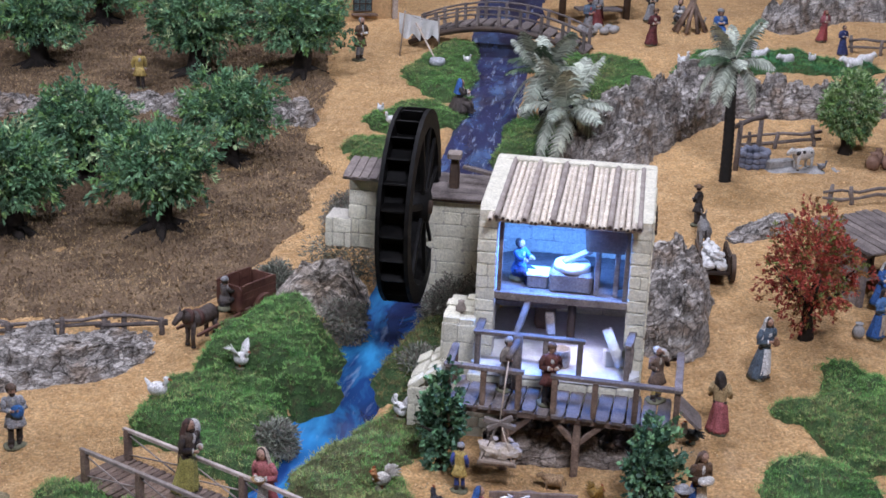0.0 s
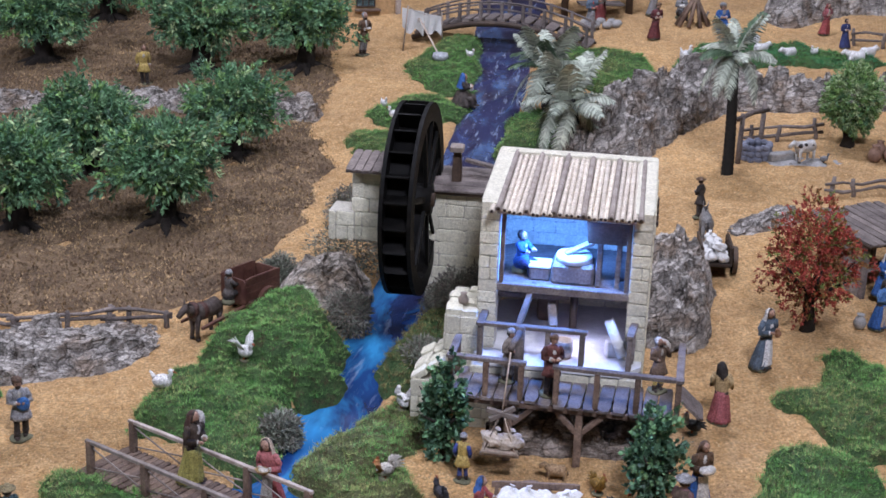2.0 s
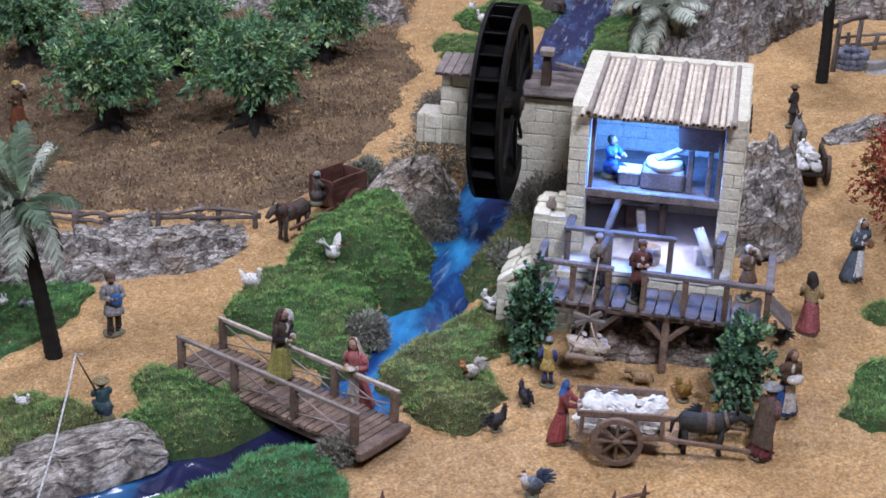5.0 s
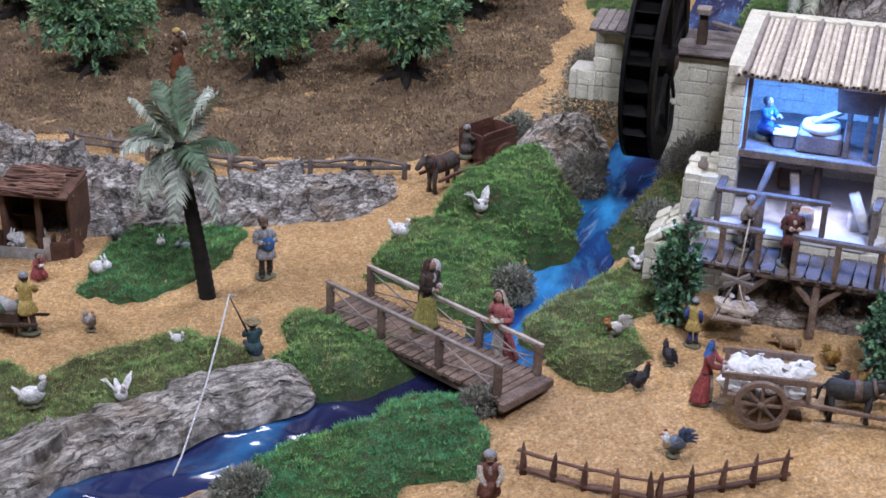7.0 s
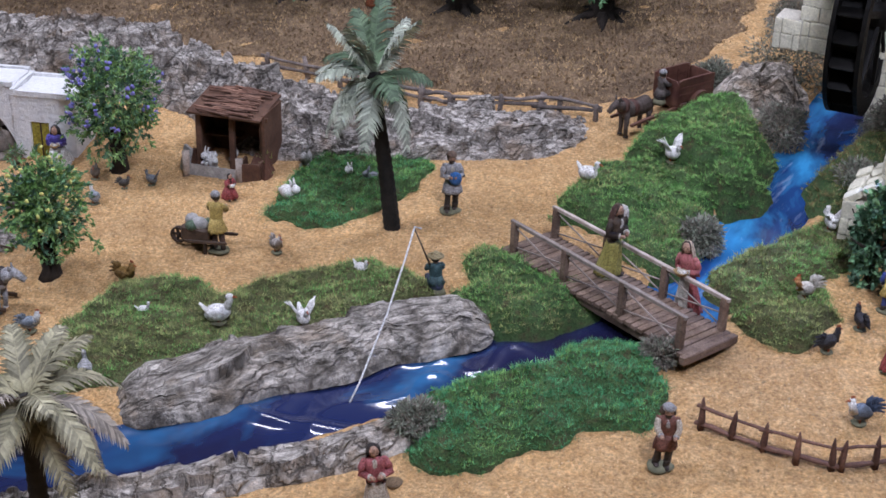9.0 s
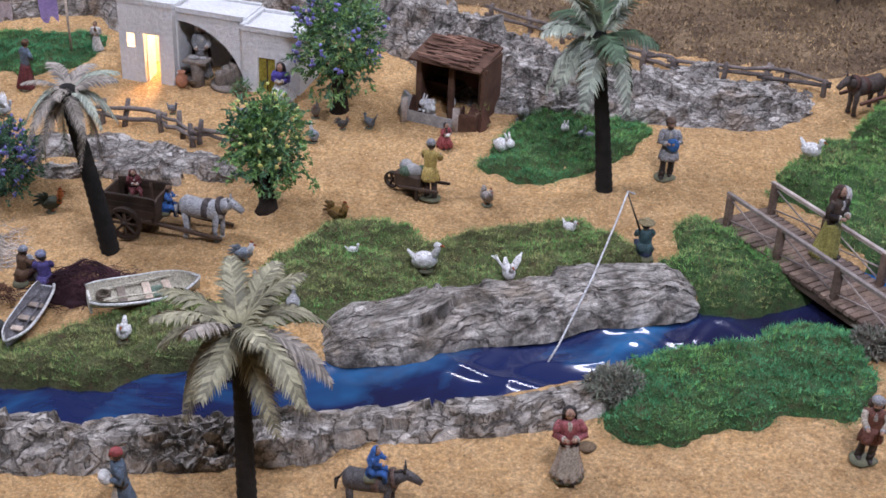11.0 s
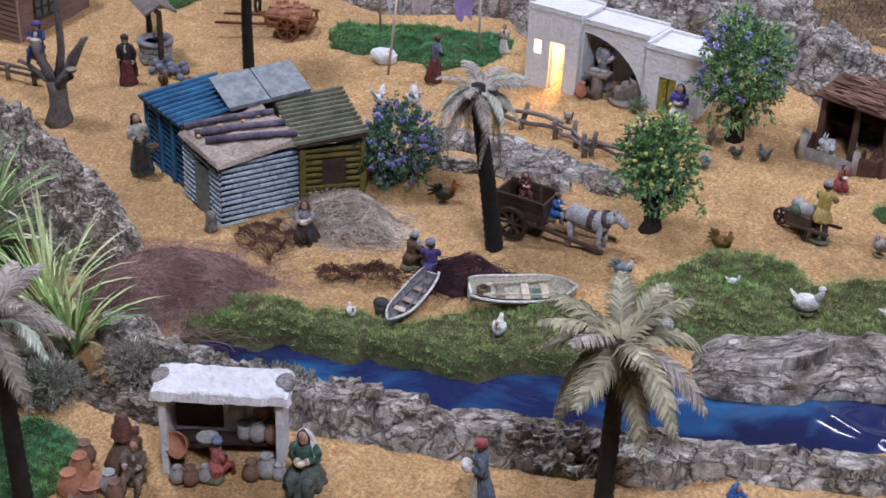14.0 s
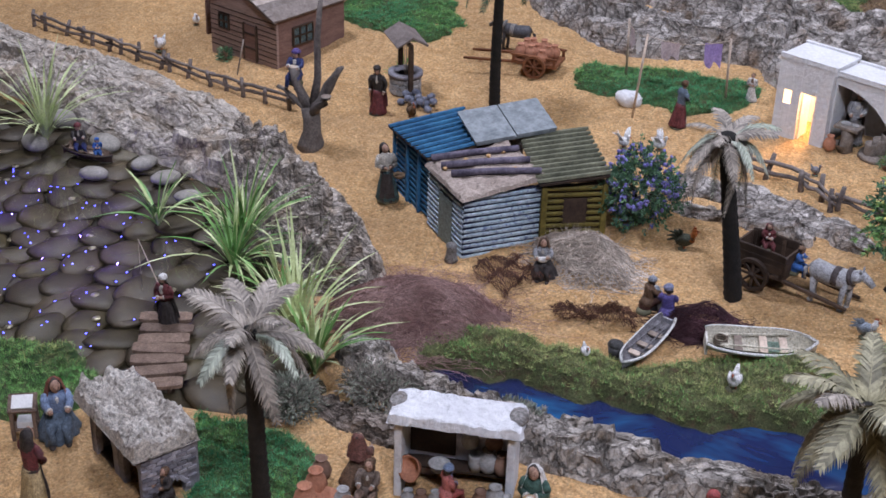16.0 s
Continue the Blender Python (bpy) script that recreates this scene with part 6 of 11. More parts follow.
def drape(b, profile, n, mat, folds, deep, phase, squash=0.85, at=(0, 0), span=None, twist=0.6):
    """A hanging cloth turned round an axis: folds grow deeper towards its hem. span: the angles of an open piece, in degrees."""
    verts, faces = [], []
    z0, z1 = profile[0][1], profile[-1][1]
    for r, z in profile:
        s = (z1 - z) / max(1e-6, z1 - z0)
        for i in range(n + (1 if span else 0)):
            w = 2 * math.pi * i / n if not span else radians(span[0] + (span[1] - span[0]) * i / n)
            f = abs(math.sin(folds * 0.5 * w + phase + twist * s)) ** 0.7 * 2 - 1
            q = r * (1 + deep * s * (f + 0.4 * math.sin(3 * w + phase * 2)))
            verts.append((at[0] + q * math.cos(w), at[1] + q * squash * math.sin(w), z))
    m = n + 1 if span else n
    for k in range(len(profile) - 1):
        for i in range(n):
            j = i + 1 if span else (i + 1) % n
            faces.append((k * m + i, k * m + j, (k + 1) * m + j, (k + 1) * m + i))
    if not span:
        faces += [tuple(range(m))[::-1], tuple(range((len(profile) - 1) * m, len(profile) * m))]
    return b.add(verts, faces, mat)


def figure(x, y, h, rz, robe, top, head, label, style="robe", arms="front", item=None, hat=None, z=None, bulk=1.0, sleeve=None):
    """A painted plaster figurine that looks along -y. style: robe, legs, kneel, sit."""
    b = Build()
    k = h
    own = random.Random(round(x * 1000) * 7 + round(y * 1000))
    ph = own.uniform(0, 6)
    tall = style in ("robe", "legs")
    woman = "woman" in label
    if tall:
        b.lathe([(0.165 * k, -0.01 * k), (0.175 * k, 0.018 * k), (0.13 * k, 0.040 * k)], 14, 3, squash=0.85, wave=0.10, folds=3)
    z0 = 0.028 * k if tall else 0.0
    if style == "robe":
        drape(b, [(0.165 * k, z0 + 0.01 * k), (0.158 * k, 0.08 * k), (0.148 * k, 0.16 * k), (0.135 * k, 0.25 * k), (0.120 * k * bulk, 0.35 * k), (0.108 * k * bulk, 0.44 * k), (0.095 * k * bulk, 0.52 * k)], 44, 0, 13, 0.16, ph, 0.86)
        for s in (-1, 1):
            b.ball((s * 0.06 * k, -0.135 * k, z0 + 0.016 * k), (0.03 * k, 0.05 * k, 0.022 * k), 4, 8, 5)
        if woman:
            drape(b, [(0.168 * k, 0.10 * k), (0.160 * k, 0.18 * k), (0.145 * k, 0.28 * k), (0.125 * k * bulk, 0.40 * k), (0.108 * k * bulk, 0.50 * k)], 14, 7, 9, 0.10, ph + 1, 0.90, (0, -0.004 * k), (225, 315))
        waist, chest = 0.50 * k, 0.80 * k
    elif style == "legs":
        step = own.uniform(0.02, 0.05) * own.choice((-1, 1)) * k
        for s in (-1, 1):
            b.tube([(s * 0.062 * k, -step * s, z0), (s * 0.060 * k, -step * s * 0.6, 0.13 * k), (s * 0.058 * k, -step * s * 0.5 - 0.01 * k, 0.25 * k), (s * 0.048 * k, 0, 0.46 * k)], [0.036 * k, 0.044 * k, 0.046 * k, 0.064 * k], 10, 8)
            b.tube([(s * 0.062 * k, -step * s, z0), (s * 0.060 * k, -step * s * 0.7, 0.10 * k), (s * 0.060 * k, -step * s * 0.6, 0.135 * k)], [0.040 * k, 0.044 * k, 0.052 * k], 10, 4)
            b.ball((s * 0.062 * k, -0.035 * k - step * s, z0 + 0.018 * k), (0.036 * k, 0.072 * k, 0.028 * k), 4, 9, 6)
        drape(b, [(0.145 * k, 0.33 * k), (0.135 * k, 0.38 * k), (0.118 * k * bulk, 0.45 * k), (0.098 * k * bulk, 0.55 * k)], 36, 1, 11, 0.13, ph, 0.80)
        waist, chest = 0.50 * k, 0.80 * k
    elif style == "sit" and not woman:
        b.ball((0, 0.02 * k, 0.20 * k), (0.17 * k, 0.17 * k, 0.15 * k), 8, 14, 9)
        b.lathe([(0.17 * k, -0.01 * k), (0.19 * k, 0.06 * k), (0.15 * k, 0.14 * k)], 12, 3, at=(0, 0.05 * k, 0), wave=0.08, folds=5)
        for s in (-1, 1):
            b.tube([(s * 0.08 * k, 0, 0.24 * k), (s * 0.11 * k, -0.16 * k, 0.30 * k), (s * 0.12 * k, -0.26 * k, 0.28 * k), (s * 0.12 * k, -0.29 * k, 0.15 * k), (s * 0.12 * k, -0.30 * k, 0.03 * k)], [0.095 * k, 0.085 * k, 0.075 * k, 0.058 * k, 0.050 * k], 10, 8)
            b.ball((s * 0.12 * k, -0.34 * k, 0.03 * k), (0.05 * k, 0.085 * k, 0.035 * k), 4, 8, 5)
        drape(b, [(0.185 * k, 0.24 * k), (0.165 * k, 0.32 * k), (0.135 * k, 0.42 * k)], 30, 1, 9, 0.12, ph, 0.95)
        waist, chest = 0.36 * k, 0.70 * k
    else:
        drape(b, [(0.27 * k, 0), (0.285 * k, 0.06 * k), (0.25 * k, 0.17 * k), (0.21 * k, 0.28 * k), (0.155 * k, 0.42 * k)], 40, 0, 11, 0.15, ph, 1.18)
        for s in (-1, 1):
            b.tube([(s * 0.09 * k, 0, 0.22 * k), (s * 0.105 * k, -0.18 * k, 0.27 * k), (s * 0.11 * k, -0.29 * k, 0.25 * k), (s * 0.11 * k, -0.32 * k, 0.14 * k), (s * 0.11 * k, -0.33 * k, 0.03 * k)], [0.11 * k, 0.10 * k, 0.088 * k, 0.066 * k, 0.055 * k], 10, 0)
            b.ball((s * 0.11 * k, -0.37 * k, 0.03 * k), (0.05 * k, 0.085 * k, 0.035 * k), 4, 8, 5)
        waist, chest = 0.34 * k, 0.70 * k
    wide = 0.105 * k * bulk if tall else 0.140 * k
    mid = (waist + chest) / 2
    drape(b, [(wide * 0.98, waist - 0.02 * k), (wide * 0.92, waist + 0.03 * k), (wide * 1.02, mid), (wide * 1.10, chest - 0.06 * k), (wide * 0.98, chest - 0.015 * k), (wide * 0.42, chest + 0.030 * k)], 26, 1, 9, 0.05, ph + 2, 0.70)
    # belt, and the shirt that shows in the opening
    b.lathe([(wide * 0.96, waist - 0.018 * k), (wide * 1.04, waist), (wide * 0.94, waist + 0.022 * k)], 22, 4, squash=0.76)
    if own.random() < 0.75:
        b.ball((0, -wide * 0.50, chest - 0.075 * k), (wide * own.uniform(0.34, 0.55), wide * 0.31, (chest - waist) * own.uniform(0.20, 0.32)), 7, 12, 8)
    hr = 0.070 * k if tall else 0.102 * k
    hz = chest + 0.045 * k + hr * 0.85
    nod = own.uniform(-0.12, 0.12) * hr
    b.tube([(0, 0.1 * hr, chest - 0.01 * k), (0, -0.1 * hr, hz)], hr * 0.46, 8, 2)
    b.ball((nod, -0.16 * hr, hz), (hr * 0.80, hr * 0.86, hr * 1.08), 2, 14, 10)
    b.ball((nod, -0.50 * hr, hz - hr * 0.62), (hr * 0.40, hr * 0.36, hr * 0.34), 2, 8, 6)
    b.ball((nod, -hr * 1.02, hz - hr * 0.08), (hr * 0.13, hr * 0.20, hr * 0.26), 2, 7, 5)
    for s in (-1, 1):
        b.ball((nod + s * hr * 0.32, -hr * 0.90, hz + hr * 0.12), (hr * 0.13, hr * 0.10, hr * 0.08), 9, 6, 4)
    if not woman and own.random() < 0.45:
        b.ball((nod, -0.62 * hr, hz - hr * 0.72), (hr * 0.52, hr * 0.40, hr * 0.58), 9, 10, 7)
    hair = 9 if hat in ("brim", "cap", "veil", "scarf") else 5
    b.ball((nod, hr * 0.20, hz + hr * 0.24), (hr * 0.98, hr * 0.92, hr * 0.98), hair, 14, 9)
    for s in (-1, 1):
        b.ball((nod + s * hr * 0.72, -hr * 0.10, hz - hr * 0.05), (hr * 0.26, hr * 0.42, hr * 0.62), hair, 8, 6)
    if hat == "veil":
        drape(b, [(hr * 1.95, chest - 0.16 * k), (hr * 1.62, chest - 0.04 * k), (hr * 1.30, chest + 0.06 * k), (hr * 1.14, hz), (hr * 1.06, hz + hr * 0.55), (hr * 0.62, hz + hr * 1.10), (hr * 0.1, hz + hr * 1.26)], 22, 5, 9, 0.12, ph, 0.80, (nod, hr * 0.22), (-38, 218))
    elif hat == "scarf":
        drape(b, [(hr * 1.45, chest - 0.035 * k), (hr * 1.22, chest + 0.05 * k), (hr * 1.12, hz), (hr * 1.05, hz + hr * 0.55), (hr * 0.62, hz + hr * 1.08), (hr * 0.1, hz + hr * 1.22)], 20, 5, 9, 0.10, ph, 0.82, (nod, hr * 0.20), (-30, 210))
    elif hat == "brim":
        b.lathe([(hr * 1.75, hz + hr * 0.50), (hr * 1.85, hz + hr * 0.62), (hr * 1.0, hz + hr * 0.74), (hr * 0.92, hz + hr * 1.10), (hr * 0.72, hz + hr * 1.38), (hr * 0.2, hz + hr * 1.42)], 18, 5, at=(nod, 0, 0), wave=0.05, folds=3)
    elif hat == "cap":
        b.lathe([(hr * 1.06, hz + hr * 0.34), (hr * 1.14, hz + hr * 0.55), (hr * 1.02, hz + hr * 0.92), (hr * 0.66, hz + hr * 1.30), (hr * 0.15, hz + hr * 1.42)], 16, 5, at=(nod, hr * 0.05, 0), wave=0.05, folds=5)
    elif hat == "hair":
        drape(b, [(hr * 0.95, chest - 0.10 * k), (hr * 1.20, chest + 0.0 * k), (hr * 1.12, hz - hr * 0.2), (hr * 0.98, hz + hr * 0.6), (hr * 0.3, hz + hr * 1.2)], 18, 5, 13, 0.10, ph, 0.75, (nod, hr * 0.35), (-25, 205))
    # a cloak or shawl over the back of some
    if style == "robe" and not woman and hat != "veil" and own.random() < 0.5:
        drape(b, [(wide * 1.75, 0.20 * k), (wide * 1.62, 0.34 * k), (wide * 1.45, 0.50 * k), (wide * 1.32, 0.66 * k), (wide * 1.22, chest - 0.05 * k), (wide * 0.80, chest + 0.022 * k)], 24, 10, 11, 0.11, ph + 3, 0.74, (0, wide * 0.10), (-8, 188))
    ar = 0.040 * k if tall else 0.058 * k
    for s in (-1, 1):
        sh = Vector((s * wide * 1.02, 0, chest - 0.035 * k))
        dv = own.uniform(-0.03, 0.03) * k
        if arms == "front":
            e, hd = sh + Vector((s * 0.045 * k, 0.0, -0.155 * k)), Vector((s * 0.030 * k, -wide * 1.45, chest - 0.18 * k + dv))
        elif arms == "down":
            e, hd = sh + Vector((s * 0.05 * k, 0.02 * k, -0.15 * k)), sh + Vector((s * 0.035 * k, -0.07 * k, -0.29 * k))
        elif arms == "up":
            e, hd = sh + Vector((s * 0.06 * k, -0.03 * k, -0.12 * k)), Vector((s * 0.05 * k, -wide * 0.7, hz + hr * 0.2 if s > 0 else chest - 0.2 * k))
        else:
            e, hd = sh + Vector((s * 0.025 * k, -0.09 * k, -0.10 * k)), sh + Vector((-s * 0.03 * k, -0.25 * k, -0.11 * k + dv))
        m = sh.lerp(e, 0.55) + Vector((s * 0.008 * k, 0, 0))
        w = e.lerp(hd, 0.70)
        b.ball(sh, (ar * 1.15, ar * 1.10, ar * 1.15), 1, 9, 6)
        b.tube([sh, m, e, w], [ar * 1.12, ar * 1.12, ar * 1.08, ar * 0.92], 9, 6 if own.random() < 0.4 or sleeve else 1)
        b.tube([w, e.lerp(hd, 0.80)], [ar * 1.0, ar * 0.92], 9, 7)
        b.tube([e.lerp(hd, 0.78), hd], [ar * 0.58, ar * 0.52], 7, 2)
        b.ball(hd, (ar * 0.62, ar * 0.72, ar * 0.62), 2, 8, 6)
    hold = Vector((0, -wide * 1.6, chest - 0.18 * k))
    if item == "bundle":
        b.ball(hold, (0.12 * k, 0.075 * k, 0.065 * k), 11, 12, 8).ball(hold + Vector((0.05 * k, -0.01 * k, 0.035 * k)), (0.06 * k, 0.05 * k, 0.045 * k), 11)
    elif item == "basket":
        b.lathe([(0.055 * k, 0), (0.085 * k, 0.05 * k), (0.088 * k, 0.058 * k), (0.070 * k, 0.05 * k)], 14, 11, at=hold - Vector((0, 0, 0.03 * k)), wave=0.05, folds=7)
        b.ball(hold + Vector((0.01 * k, 0, 0.02 * k)), (0.06 * k, 0.06 * k, 0.03 * k), 7, 8, 6)
    elif item == "jug":
        b.lathe([(0.03 * k, 0), (0.065 * k, 0.05 * k), (0.055 * k, 0.09 * k), (0.03 * k, 0.12 * k), (0.04 * k, 0.14 * k)], 12, 11, at=hold + Vector((0.05 * k, 0, -0.05 * k)))
    elif item == "sack":
        b.ball((0.12 * k, 0.07 * k, chest - 0.02 * k), (0.12 * k, 0.11 * k, 0.13 * k), 11, 12, 9).ball((0.07 * k, 0.02 * k, chest + 0.09 * k), (0.05 * k, 0.05 * k, 0.05 * k), 11)
    elif item == "staff":
        b.tube([(0.17 * k, -0.12 * k, 0.0), (0.16 * k, -0.12 * k, 0.78 * k)], 0.014 * k, 6, 11)
    elif item == "pack":
        b.lathe([(0.06 * k, 0), (0.10 * k, 0.04 * k), (0.09 * k, 0.13 * k)], 12, 11, at=(0, wide * 1.2, chest - 0.08 * k), wave=0.05, folds=6)
    elif item == "blue_bag":
        b.ball((0.03 * k, -wide * 1.05, 0.60 * k), (0.10 * k, 0.06 * k, 0.11 * k), 11, 12, 8)
    elif item == "belt_basket":
        b.lathe([(0.07 * k, 0), (0.10 * k, 0.05 * k), (0.09 * k, 0.06 * k)], 12, 11, at=(0.19 * k, 0, 0.40 * k))
    # the whole body turns a little at the hips and leans, and the modelled clothes are creased
    p = np.array(b.v)
    up = np.clip((p[:, 2] / k - 0.35) / 0.4, 0, 1)
    turn = radians(own.uniform(-24, 24)) * up
    px_, py = p[:, 0].copy(), p[:, 1].copy()
    p[:, 0], p[:, 1] = px_ * np.cos(turn) - py * np.sin(turn), px_ * np.sin(turn) + py * np.cos(turn)
    lift = np.clip(p[:, 2] - z0, 0, None)
    p[:, 0] += lift * own.uniform(-0.07, 0.07) + 0.020 * k * own.choice((-1, 1)) * np.sin(np.clip(p[:, 2] / k, 0, 1) * 3.1)
    p[:, 1] += -lift * own.uniform(-0.01, 0.12)
    q = p / k * [9, 9, 6] + x * 31 + y * 17
    p += 0.022 * k * np.c_[fbm(q, 3, 3), fbm(q, 7, 3), 0.4 * fbm(q, 11, 2)]
    q = p / k * [26, 26, 17] + x * 13
    p += 0.008 * k * np.c_[fbm(q, 13, 2), fbm(q, 17, 2), 0.5 * fbm(q, 21, 2)]
    b.v = [tuple(v) for v in p]
    shirt = own.choice(((0.62, 0.59, 0.52), (0.55, 0.50, 0.42), (0.66, 0.64, 0.60), tone(head, 1.3)))
    mats = [paint(*robe), paint(*top), SKIN, BASE, paint(0.06, 0.042, 0.035), paint(*head), paint(*(sleeve or tone(top, 0.62))), paint(*shirt), paint(*tone(robe, 0.9)), HAIR, paint(*own.choice((tone(robe, 0.6), (0.12, 0.08, 0.055)))), paint(*(ITEM.get(item, (0.6, 0.55, 0.5))))]
    return solid("figurine", b, mats, x, y, rz, label, "figurine", "nativity figurines", z)


ITEM = {"blue_bag": (0.04, 0.18, 0.50), "bundle": (0.72, 0.70, 0.66), "basket": (0.42, 0.28, 0.12), "jug": (0.40, 0.20, 0.11), "sack": (0.62, 0.58, 0.52), "staff": (0.16, 0.09, 0.05), "pack": (0.12, 0.07, 0.05), "belt_basket": (0.20, 0.13, 0.07)}
WHITE, BLUE, NAVY, RED, MAROON, BROWN, YEL, GREY, DARK, GREEN = (0.72, 0.70, 0.67), (0.04, 0.15, 0.46), (0.04, 0.06, 0.20), (0.38, 0.075, 0.075), (0.17, 0.035, 0.04), (0.16, 0.09, 0.05), (0.55, 0.40, 0.12), (0.32, 0.32, 0.33), (0.04, 0.032, 0.03), (0.06, 0.14, 0.11)
DUSTY, PALEB, ROSE = (0.13, 0.18, 0.24), (0.22, 0.30, 0.46), (0.42, 0.12, 0.13)

